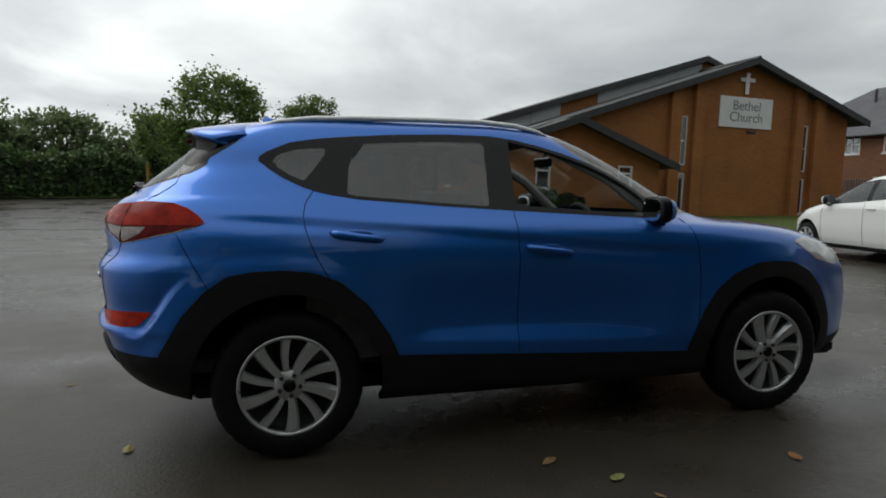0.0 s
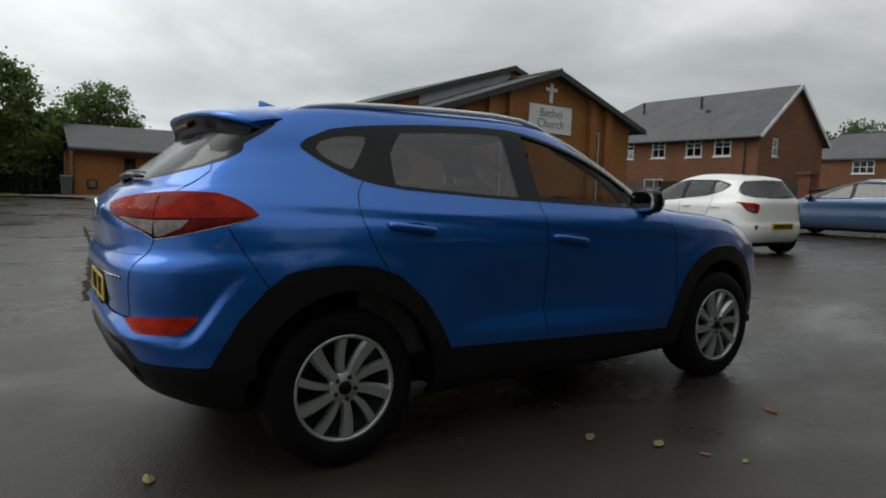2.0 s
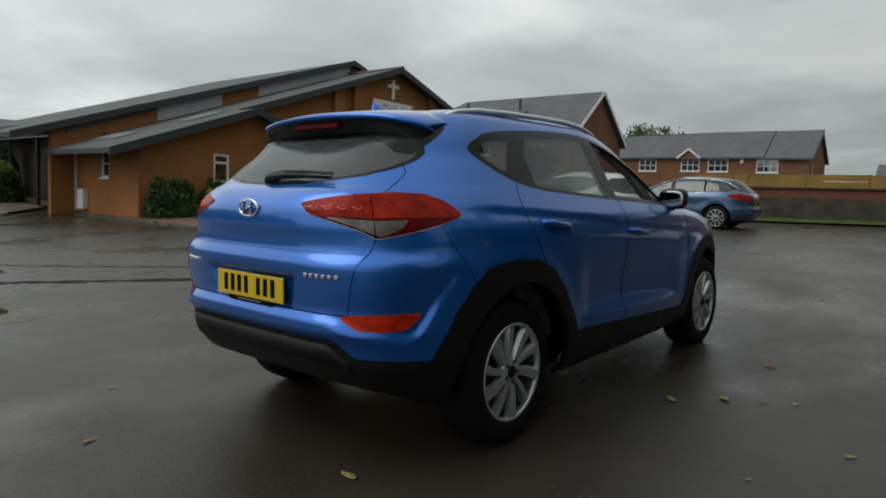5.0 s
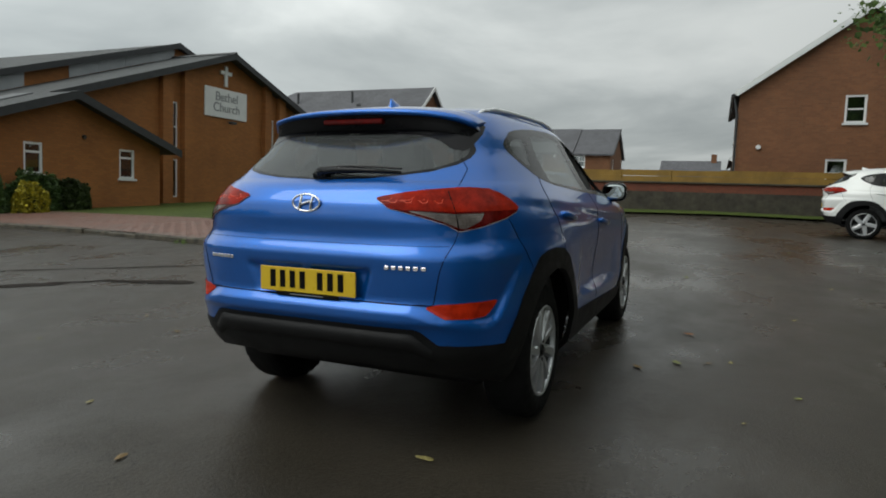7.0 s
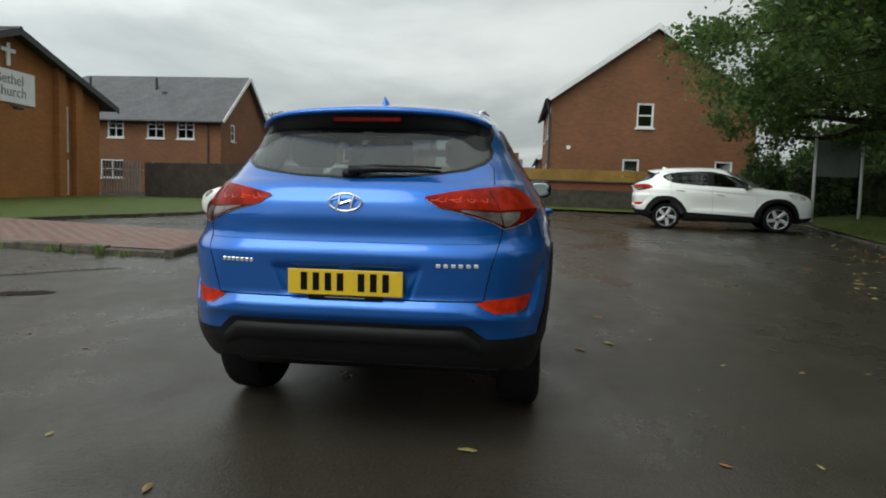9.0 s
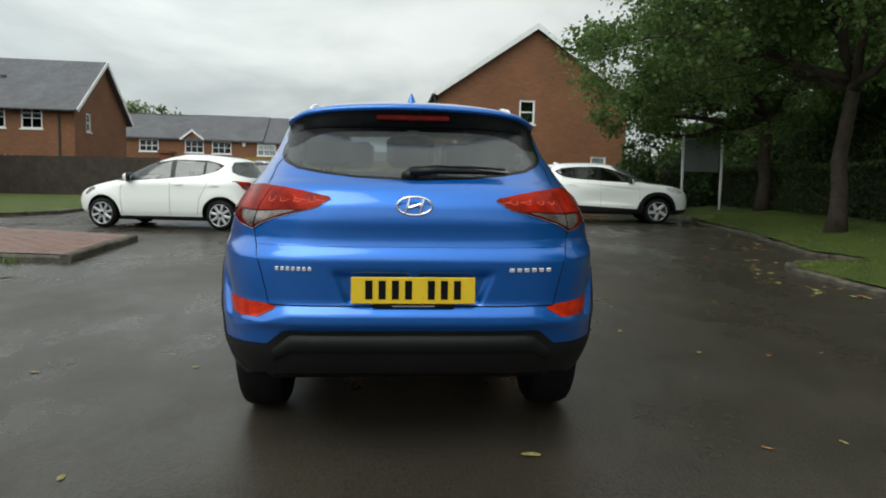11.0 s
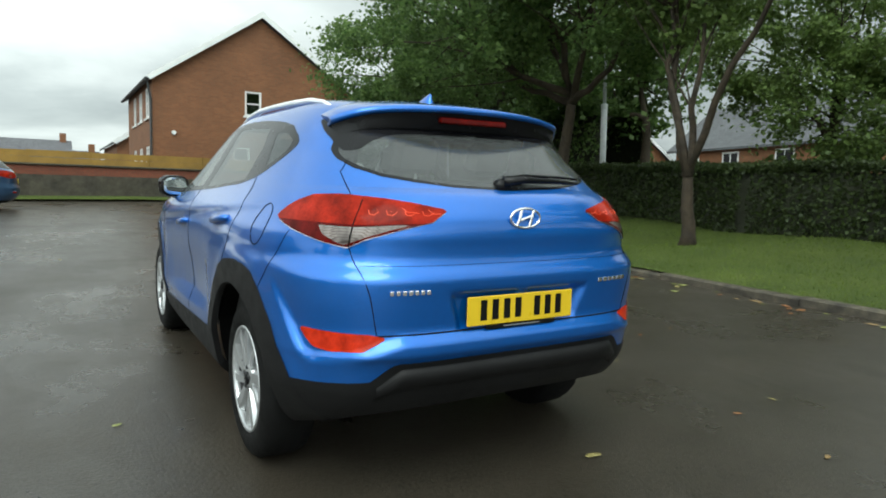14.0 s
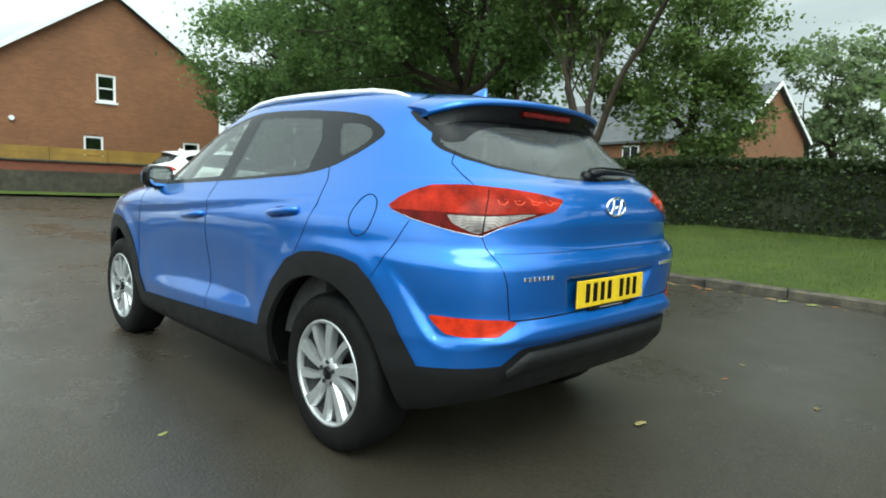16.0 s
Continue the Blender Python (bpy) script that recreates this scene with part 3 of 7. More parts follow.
APRON = [(3.6, 22.75), (1.55, 23.6), (1.62, 25.1), (1.95, 28.5), (0.9, 33.0), (-1.6, 35.0), (-1.6, 36.95), (5.7, 36.95), (5.7, 24.9)]
sheet(APRON, lambda x, y: 0.085, 1.2, PAVE, "apron", "dull reddish paving in front of the low wing", "paving")
kerb_line([(3.8, 22.62), (1.45, 23.5), (1.52, 25.1), (1.85, 28.5), (0.8, 32.9)], "apron_kerb", "dark concrete kerb round the paving by the wing", h=0.09, side=-1)
sheet([(-1.7, 35.2), (-5.0, 35.5), (-16.0, 34.0), (-16.0, 46.0), (-1.7, 46.0)], lambda x, y: 0.06 + .03 * step01((y - 35) / 2), 1.5, GRASS, "far_grass", "rough grass under the trees past the car park")


# ---- church ----
def gable_wall(axis, k0, k1, a0, a1, ac, z0, ze0, ze1, zp, holes=()):
    """A wall with a pointed top: eave heights ze0 and ze1 at its ends, peak zp at ac."""
    zl = min(ze0, ze1)
    low = wall(axis, k0, k1, a0, a1, z0, zl, holes)
    pts = [(a0, zl), (a1, zl), (a1, ze1), (ac, zp), (a0, ze0)]
    q = []
    for p in pts:
        if not q or (abs(p[0] - q[-1][0]) + abs(p[1] - q[-1][1])) > 1e-6:
            q.append(p)
    if abs(q[0][0] - q[-1][0]) + abs(q[0][1] - q[-1][1]) < 1e-6:
        q.pop()
    ol = [((k0, u, v) if axis == "x" else (u, k0, v)) for u, v in q]
    top = prism(ol, (k1 - k0, 0, 0) if axis == "x" else (0, k1 - k0, 0))
    return join(low, top)


FELT = plain("weathered_vent_panel", (0.16, 0.125, 0.085), 0.7, vary=0.3, scale=6)
ROOFLIGHT = plain("dull_roof_light", (0.13, 0.135, 0.14), 0.6, vary=0.15)
church = thing("church", "orange brick church hall with dark tiled low-pitched roofs", "church", pose(18.4, 18.8, gz(18.4, 18.8)))
CI = church.matrix_world.inverted()


def cpart(name, vf, mat, label="", parent=None):
    """A part of the church, given in world places."""
    ob = part(name, vf, mat, parent or church, label)
    ob.matrix_parent_inverse = (CI if parent is None else Matrix())
    return ob


church.matrix_world = Matrix()
CI = Matrix()
CB = 0.0
SL = 0.352


def zl(x):
    return 7.05 - SL * abs(18.42 - x)


HOLES = [(15.28, 15.58, 2.56, 4.55), (15.28, 15.58, 0.70, 2.24), (21.46, 21.76, 2.56, 4.55), (21.46, 21.76, 0.70, 2.24)]
cpart("front_wall", gable_wall("y", 18.8, 19.08, 12.95, 23.9, 18.42, CB, zl(12.95) - 0.12, zl(23.9) - 0.12, 6.93, [(a, b, c, min(d, 4.55)) for a, b, c, d in HOLES]), BRICK_C)
cpart("front_wall_low", prism([(9.75, 18.8, 2.2), (12.95, 18.8, 2.2), (12.95, 18.8, zl(12.95) - 0.12), (9.75, 18.8, zl(9.75) - 0.12)], (0, 0.28, 0)), BRICK_C)
cpart("side_wall", wall("x", 23.62, 23.9, 19.08, 34.0, CB, zl(23.9) - 0.12), BRICK_C)
for x0, x1 in ((14.62, 15.12), (15.74, 16.2), (20.84, 21.30), (21.92, 22.4)):
    cpart("brick_pier", prism([(x0, 18.56, CB), (x1, 18.56, CB), (x1, 18.56, zl(x1 if x1 < 18 else x0) - 0.16 + (0 if x1 < 18 else -SL * 0.5)), (x0, 18.56, zl(x0) - 0.16 - (0 if x1 < 18 else 0))], (0, 0.235, 0)), BRICK_C)
for a, b, c, d in HOLES:
    window(church, "y", 18.8, -1, a, b, c, d, rows=2 if c > 2 else 1, sill=False, bar=0.05)


def roof(name, x0, x1, y0, y1, zf, t=0.16, mat=None, parent=None):
    """A roof slope that falls along x, with its thickness, between y0 and y1."""
    return cpart(name, prism([(x0, y0, zf(x0)), (x1, y0, zf(x1)), (x1, y1, zf(x1)), (x0, y1, zf(x0))], (0, 0, -t)), mat or TILE_C, parent=parent)


roof("roof_slope", 4.7, 18.42, 18.32, 22.2, zl)
roof("roof_slope", 18.42, 24.55, 18.32, 34.0, zl)
roof("porch_roof_slope", 4.7, 9.75, 17.02, 18.32, lambda x: zl(x))
ZP = zl(9.75)
roof("porch_roof_slope", 9.75, 13.95, 17.02, 18.78, lambda x: ZP - 0.365 * (x - 9.75))
for f, a, b, y in ((zl, 9.75, 18.42, 18.3), (zl, 18.42, 24.6, 18.3), (zl, 4.65, 9.75, 17.0), (lambda x: ZP - 0.365 * (x - 9.75), 9.75, 14.0, 17.0)):
    cpart("bargeboard", prism([(a, y, f(a) + 0.03), (b, y, f(b) + 0.03), (b, y, f(b) - 0.24), (a, y, f(a) - 0.24)], (0, -0.04, 0)), FASCIA)
cpart("gutter", tube([(24.6, 18.3, zl(24.6) - 0.1), (24.6, 33.9, zl(24.6) - 0.1)], 0.06), FASCIA)
cpart("ridge_tiles", tube([(18.42, 18.25, 7.06), (18.42, 22.0, 7.06)], 0.08, 6), FASCIA)
cpart("roof_light", prism([(8.3, 18.9, zl(8.3) + 0.04), (9.6, 18.9, zl(9.6) + 0.04), (9.6, 19.9, zl(9.6) + 0.04), (8.3, 19.9, zl(8.3) + 0.04)], (0, 0, -0.03)), ROOFLIGHT, "flat grey roof light")
cpart("roof_light", prism([(5.9, 19.4, zl(5.9) + 0.04), (6.7, 19.4, zl(6.7) + 0.04), (6.7, 21.2, zl(6.7) + 0.04), (5.9, 21.2, zl(5.9) + 0.04)], (0, 0, -0.03)), ROOFLIGHT, "flat grey roof light")
# hall behind, a step higher
zu = lambda x: 7.74 - 0.335 * abs(18.6 - x)
cpart("hall_front_wall", prism([(4.9, 22.0, CB), (23.6, 22.0, CB), (23.6, 22.0, zu(23.6) - 0.1), (18.6, 22.0, zu(18.6) - 0.1), (4.9, 22.0, zu(4.9) - 0.1)], (0, 0.25, 0)), BRICK_C)
roof("hall_roof_slope", 3.6, 5.4, 21.75, 25.6, zu)
roof("hall_roof_slope", 5.4, 18.6, 21.75, 34.2, zu)
roof("hall_roof_slope", 18.6, 24.0, 21.75, 34.0, zu)
for a, b in ((3.6, 18.6), (18.6, 23.8)):
    cpart("bargeboard", prism([(a, 21.73, zu(a) + 0.03), (b, 21.73, zu(b) + 0.03), (b, 21.73, zu(b) - 0.22), (a, 21.73, zu(a) - 0.22)], (0, -0.04, 0)), FASCIA)
for a, b in ((8.65, 10.0), (10.02, 11.4), (13.2, 14.5), (14.52, 15.8), (15.82, 17.1), (17.12, 18.5)):
    cpart("clerestory_panel", prism([(a, 21.99, zu(a) - 0.24), (b, 21.99, zu(b) - 0.24), (b, 21.99, zl(b) + 0.02), (a, 21.99, zl(a) + 0.02)], (0, -0.03, 0)), PANEL, "pale grey clerestory panel")
# porch block
PH = [(8.32, 8.92, 1.36, 2.32), (11.68, 12.31, 1.34, 2.35)]
zp_l, zp_r = zl(5.75) - 0.12, ZP - 0.365 * (13.45 - 9.75) - 0.12
cpart("porch_front_wall", gable_wall("y", 17.5, 17.78, 5.75, 13.45, 9.75, CB - 0.1, zp_l, zp_r, ZP - 0.12, PH), BRICK_C)
cpart("porch_right_wall", wall("x", 13.17, 13.45, 17.78, 18.8, CB, zp_r), BRICK_C)
cpart("porch_left_wall", wall("x", 5.75, 6.03, 17.78, 21.9, CB - 0.1, zp_l, [(19.55, 20.1, 1.37, 2.28)]), BRICK_C)
for a, b, c, d in PH:
    window(church, "y", 17.5, -1, a, b, c, d, rows=1, sill=True, bar=0.07)
    cpart("transom", box(a + 0.07, b - 0.07, 17.53, 17.56, d - 0.33, d - 0.26), WHITE)
window(church, "x", 5.75, -1, 19.55, 20.1, 1.37, 2.28, rows=2, sill=True, bar=0.06)
cpart("vent_cowl", tube([(10.32, 17.42, 2.62), (10.32, 17.52, 2.64)], 0.06), FASCIA)
# entrance recess with white glazed doors
cpart("door_frame", join(box(5.66, 5.74, 21.95, 22.05, 0.2, 2.5), box(5.66, 5.74, 22.9, 23.0, 0.2, 2.5), box(5.66, 5.74, 22.05, 22.9, 2.42, 2.5), box(5.66, 5.74, 22.05, 22.9, 1.1, 1.2), box(5.66, 5.74, 22.43, 22.52, 0.2, 1.1), box(5.66, 5.74, 22.43, 22.52, 1.2, 2.42)), WHITE, "white glazed entrance door frame")
cpart("door_glass", box(5.69, 5.71, 22.05, 22.9, 0.25, 2.42), PANE)
cpart("entrance_lining", wall("x", 6.6, 6.7, 21.9, 38.1, CB - 0.2, 3.0), BOARD)
cpart("meter_box", box(5.55, 5.745, 21.1, 21.55, 0.25, 0.95, 0.02), WHITE, "small white meter box")
cpart("lean_to_roof", prism([(5.45, 21.95, 3.02), (6.08, 36.4, 3.12), (8.6, 36.4, 4.0), (8.6, 21.95, 4.15)], (0, 0, -0.1)), TILE_Y, "low lean-to roof over the entrance walk")
cpart("lean_to_fascia", prism([(5.42, 21.93, 3.06), (6.05, 36.42, 3.18), (6.05, 36.42, 2.92), (5.42, 21.93, 2.84)], (-0.04, 0, 0)), FASCIA)
for y in (25.5, 29.0, 32.5, 35.5):
    cpart("canopy_post", box(5.52 + (y - 22) * .043, 5.64 + (y - 22) * .043, y, y + 0.12, CB - 0.2, 2.85), FASCIA)
# low wing at the back
cpart("wing_wall", wall("y", 37.0, 37.3, 0.72, 5.75, -0.05, 2.95, [(3.15, 3.78, 1.5, 2.56)]), BRICK_C)
cpart("wing_end_wall", wall("x", 0.72, 1.02, 37.3, 44.0, -0.05, 2.95), BRICK_C)
window(church, "y", 37.0, -1, 3.15, 3.78, 1.5, 2.56, rows=1, sill=True, bar=0.06, frame_mat=BOARD)
cpart("window_blind", box(3.22, 3.71, 37.14, 37.16, 1.55, 2.16), WHITE, "pale blind behind the window")
cpart("transom", box(3.2, 3.73, 37.03, 37.08, 2.2, 2.27), BOARD)
vent = cpart("vent_box", box(1.32, 1.82, 36.93, 36.995, 0.76, 1.29, 0.012), BOARD, "square brown vent cover")
cpart("vent_panel", box(1.40, 1.74, 36.905, 36.926, 0.84, 1.21, 0.01), FELT, parent=vent)
cpart("wing_roof", prism([(0.42, 36.5, 2.92), (12.5, 36.5, 3.05), (12.5, 40.5, 4.66), (0.42, 40.5, 4.46)], (0, 0, -0.15)), TILE_X)
cpart("wing_roof", prism([(0.42, 40.5, 4.46), (12.5, 40.5, 4.66), (12.5, 44.5, 3.05), (0.42, 44.5, 2.92)], (0, 0, -0.15)), TILE_X)
cpart("wing_fascia", box(0.40, 12.5, 36.44, 36.49, 2.74, 2.96), FASCIA)
cpart("wing_gutter", tube([(0.38, 36.40, 2.86), (12.4, 36.40, 2.90)], 0.055), FASCIA)
cpart("downpipe", tube([(0.66, 36.42, 2.84), (0.66, 36.9, 2.6), (0.66, 36.93, 0.1)], 0.045), FASCIA)
# back of the recess, coloured near-black in place of its shade
cpart("wing_recess_wall", wall("y", 38.2, 38.4, 5.75, 12.5, -0.3, 2.9), DARK)
# cross, sign and lamp on the gable
cpart("cross", join(box(18.22, 18.40, 18.70, 18.78, 5.62, 6.50, 0.012), box(17.95, 18.22, 18.70, 18.78, 6.13, 6.29, 0.012), box(18.40, 18.67, 18.70, 18.78, 6.13, 6.29, 0.012)), WHITE, "white cross fixed to the brick gable")
sign = tagged(part("church_sign", box(17.04, 19.70, 18.74, 18.79, 4.24, 5.50, 0.008), WHITE), "white sign board lettered Bethel Church on the gable", "sign")


def lettering(text, size, m, mat, parent, name="lettering"):
    cu = bpy.data.curves.new(name, "FONT")
    cu.body, cu.size, cu.align_x, cu.align_y, cu.extrude = text, size, "CENTER", "CENTER", 0.004
    tmp = bpy.data.objects.new(name, cu)
    me = bpy.data.meshes.new_from_object(tmp)
    bpy.data.objects.remove(tmp)
    me.materials.clear()
    me.materials.append(mat)
    ob = new(name, me)
    ob.matrix_world = m
    ob.parent = parent
    return ob


for text, z in (("Bethel", 5.13), ("Church", 4.66)):
    lettering(text, 0.56, Matrix.Translation((18.37, 18.73, z)) @ Matrix.Rotation(radians(90), 4, "X"), GREY_INK, sign)
lamp = thing("flood_lamp", "small dark flood lamp under the church sign", "lamp")
part("arm", tube([(18.45, 18.79, 4.12), (18.45, 18.5, 4.08)], 0.02), FASCIA, lamp)
part("lamp_head", box(18.28, 18.62, 18.36, 18.56, 3.98, 4.10, 0.02), FASCIA, lamp)


# ---- houses ----
def house(name, label, walls, roofs, mats=(None, None)):
    ob = thing(name, label, "house")
    for w in walls:
        part("wall", w, BRICK_H, ob)
    for nm, r, m in roofs:
        part(nm, r, m, ob)
    return ob


def slope_y(xr, zr, xe, ze, y0, y1, t=0.14):
    """A roof slope with its ridge along y."""
    return prism([(xr, y0, zr), (xr, y1, zr), (xe, y1, ze), (xe, y0, ze)], (0, 0, -t))


def slope_x(yr, zr, ye, ze, x0, x1, t=0.14):
    return prism([(x0, yr, zr), (x1, yr, zr), (x1, ye, ze), (x0, ye, ze)], (0, 0, -t))


# detached house beyond the church
W1 = [(23.37, 24.44, 4.2, 5.36), (20.71, 21.85, 4.2, 5.36), (18.78, 19.91, 4.2, 5.36), (25.9, 27.0, 4.2, 5.36), (23.4, 24.9, 1.7, 2.85), (18.9, 21.75, 1.7, 2.72)]
h1 = house("detached_house", "two-storey red brick house with grey slate roof and white windows",
           [wall("x", 33.0, 33.3, 17.4, 29.5, 0.5, 5.45, W1), gable_wall("y", 17.1, 17.4, 33.0, 40.3, 36.7, 0.5, 5.45, 5.45, 8.45, [(34.45, 35.05, 4.25, 5.3)])],
           [("roof_slope", slope_y(36.7, 8.62, 32.6, 5.3, 16.85, 28.3), TILE_Y), ("roof_slope", slope_y(36.7, 8.62, 40.7, 5.3, 16.85, 28.3), TILE_Y),
            ("roof_hip", prism([(32.6, 28.3, 5.3), (36.7, 28.3, 8.62), (36.7, 28.31, 8.62), (32.6, 33.5, 5.3)], (0, 0, -0.1)), TILE_Y),
            ("bargeboard", prism([(32.55, 16.8, 5.28), (36.7, 16.8, 8.66), (36.7, 16.8, 8.40), (32.75, 16.8, 5.18)], (0, -0.05, 0)), WHITE),
            ("bargeboard", prism([(40.75, 16.8, 5.28), (36.7, 16.8, 8.66), (36.7, 16.8, 8.40), (40.55, 16.8, 5.18)], (0, -0.05, 0)), WHITE),
            ("gutter", tube([(32.55, 16.9, 5.22), (32.55, 30, 5.22)], 0.06), FASCIA), ("downpipe", tube([(32.95, 17.9, 5.2), (32.95, 17.9, 0.6)], 0.05), FASCIA),
            ("roof_vent", tube([(35.4, 27.2, 7.5), (35.4, 27.2, 8.3)], 0.09), FASCIA), ("roof_vent", tube([(35.4, 22.6, 7.5), (35.4, 22.6, 8.3)], 0.09), FASCIA),
            ("roof_light", box(34.9, 35.1, 21.7, 21.95, 7.2, 7.35), FASCIA)])
for a, b, c, d in W1[:4]:
    window(h1, "x", 33.0, -1, a, b, c, d, cols=2, rows=2)
for a, b, c, d in W1[4:]:
    window(h1, "x", 33.0, -1, a, b, c, d, cols=4 if b - a > 2 else 2, rows=2)
window(h1, "y", 17.1, -1, 34.45, 35.05, 4.25, 5.3, rows=2, arch=True)
# terrace far behind
W3 = [(19.39, 21.01, 4.27, 5.32), (15.6, 17.2, 4.27, 5.37), (13.25, 14.92, 4.24, 5.31), (9.41, 11.05, 4.18, 5.26), (19.4, 21.0, 1.9, 3.0), (13.2, 15.0, 1.9, 3.0), (9.4, 11.1, 1.9, 3.0)]
h3 = house("terraced_houses", "row of red brick houses with stepped grey roofs and white windows",
           [wall("x", 53.5, 53.8, 7.5, 30.0, 0.8, 5.45, W3), gable_wall("y", 7.2, 7.5, 53.5, 60.5, 57.0, 0.8, 5.4, 5.4, 7.75, [(54.8, 55.3, 4.0, 5.0)])],
           [("roof_slope", slope_y(57.0, 7.95, 53.2, 5.45, 10.5, 17.2), TILE_Y), ("roof_slope", slope_y(57.0, 7.88, 53.2, 5.35, 6.95, 10.46), TILE_Y), ("roof_slope", slope_y(57.0, 7.80, 53.2, 5.5, 17.24, 23.5), TILE_Y),
            ("roof_slope", slope_y(57.0, 7.9, 60.8, 5.4, 6.95, 23.5), TILE_Y),
            ("roof_hip", prism([(53.2, 23.5, 5.5), (57.0, 23.5, 7.8), (57.0, 23.51, 7.8), (54.4, 26.0, 5.5)], (0, 0, -0.1)), TILE_Y),
            ("bargeboard", prism([(53.1, 6.92, 5.33), (57.0, 6.92, 7.93), (57.0, 6.92, 7.7), (53.3, 6.92, 5.25)], (0, -0.05, 0)), FASCIA),
            ("dormer_gable", prism([(53.3, 15.7, 5.42), (53.3, 17.3, 5.42), (53.3, 16.5, 6.05)], (0.3, 0, 0)), BRICK_H),
            ("dormer_trim", join(prism([(53.2, 15.45, 5.45), (53.2, 16.5, 6.28), (53.2, 16.5, 6.08), (53.2, 15.55, 5.32)], (-0.06, 0, 0)), prism([(53.2, 17.55, 5.45), (53.2, 16.5, 6.28), (53.2, 16.5, 6.08), (53.2, 17.45, 5.32)], (-0.06, 0, 0))), WHITE),
            ("dormer_roof", slope_x(16.5, 6.2, 15.5, 5.42, 53.2, 55.5, 0.08), TILE_X), ("dormer_roof", slope_x(16.5, 6.2, 17.5, 5.42, 53.2, 55.5, 0.08), TILE_X),
            ("alarm_box", box(53.42, 53.49, 12.05, 12.3, 4.95, 5.3), WHITE)])
for a, b, c, d in W3[:4]:
    window(h3, "x", 53.5, -1, a, b, c, d, cols=3, rows=2)
window(h3, "y", 7.2, -1, 54.8, 55.3, 4.0, 5.0, rows=2)
for i, (y0, y1, zr) in enumerate(((-1.5, 4.5, 5.6), (-4.2, -1.3, 4.6))):
    b = thing("distant_house", "distant brick house with a grey roof and chimney", "house", group="distant houses")
    part("wall", box(74, 80, y0, y1, 1.5, zr - 1.2), BRICK_H, b)
    part("roof_slope", slope_y(77, zr + 0.75, 73.6, zr - 1.2, y0 - 0.3, y1 + 0.3), TILE_Y, b)
    part("roof_slope", slope_y(77, zr + 0.75, 80.4, zr - 1.2, y0 - 0.3, y1 + 0.3), TILE_Y, b)
    part("chimney", box(76.6, 77.4, y0 + 0.2, y0 + 0.8, zr, zr + 1.5), BRICK_H, b)
# gable house over the wall
W2 = [(-6.36, -5.68, 4.27, 5.28), (-5.88, -5.2, 1.95, 2.98), (-9.6, -8.9, 1.95, 2.98)]
W2S = [(23.5, 24.5, 4.0, 5.2), (25.4, 26.4, 4.0, 5.2), (27.3, 28.2, 4.0, 5.2), (23.5, 24.5, 1.7, 2.9), (25.4, 26.4, 1.7, 2.9), (27.3, 28.2, 1.7, 2.9)]
h2 = house("gable_end_house", "tall red brick house with white bargeboards and a plain gable end", 
           [gable_wall("x", 22.7, 23.0, -10.45, -2.2, -6.33, 0.6, 5.45, 5.45, 8.2, W2), wall("y", -2.5, -2.2, 23.0, 30.0, 0.6, 5.45, W2S)],
           [("roof_slope", slope_x(-6.33, 8.45, -1.98, 5.40, 22.5, 30.2), TILE_X), ("roof_slope", slope_x(-6.33, 8.45, -10.8, 5.38, 22.5, 30.2), TILE_X),
            ("bargeboard", prism([(22.48, -1.95, 5.42), (22.48, -6.33, 8.47), (22.48, -6.33, 8.22), (22.48, -2.12, 5.30)], (-0.05, 0, 0)), WHITE),
            ("bargeboard", prism([(22.48, -10.86, 5.40), (22.48, -6.33, 8.47), (22.48, -6.33, 8.22), (22.48, -10.7, 5.28)], (-0.05, 0, 0)), WHITE),
            ("gutter", tube([(22.5, -1.95, 5.32), (30.2, -1.95, 5.32)], 0.06), FASCIA),
            ("downpipe", tube([(22.62, -2.02, 5.25), (22.66, -2.14, 4.6), (22.66, -2.14, 0.8)], 0.045), FASCIA),
            ("wall_vent", tube([(22.6, -2.95, 3.4), (22.7, -2.95, 3.4)], 0.09), WHITE)])
for a, b, c, d in W2:
    window(h2, "x", 22.7, -1, a, b, c, d, rows=2, arch=True, bar=0.075)
for a, b, c, d in W2S:
    window(h2, "y", -2.2, 1, a, b, c, d, cols=2, rows=2)
b = thing("neighbour_house", "further red brick house with a grey roof", "house")
part("wall", join(gable_wall("x", 37.0, 37.3, -9.0, -2.35, -5.7, 0.6, 3.85, 3.85, 6.1), wall("y", -2.65, -2.35, 37.3, 45.0, 0.6, 3.85)), BRICK_H, b)
part("roof_slope", slope_x(-5.7, 6.3, -2.1, 3.85, 36.75, 45.3), TILE_X, b)
part("roof_slope", slope_x(-5.7, 6.3, -9.3, 3.85, 36.75, 45.3), TILE_X, b)
part("bargeboard", prism([(36.74, -2.05, 3.88), (36.74, -5.7, 6.33), (36.74, -5.7, 6.08), (36.74, -2.3, 3.74)], (-0.05, 0, 0)), WHITE, b)
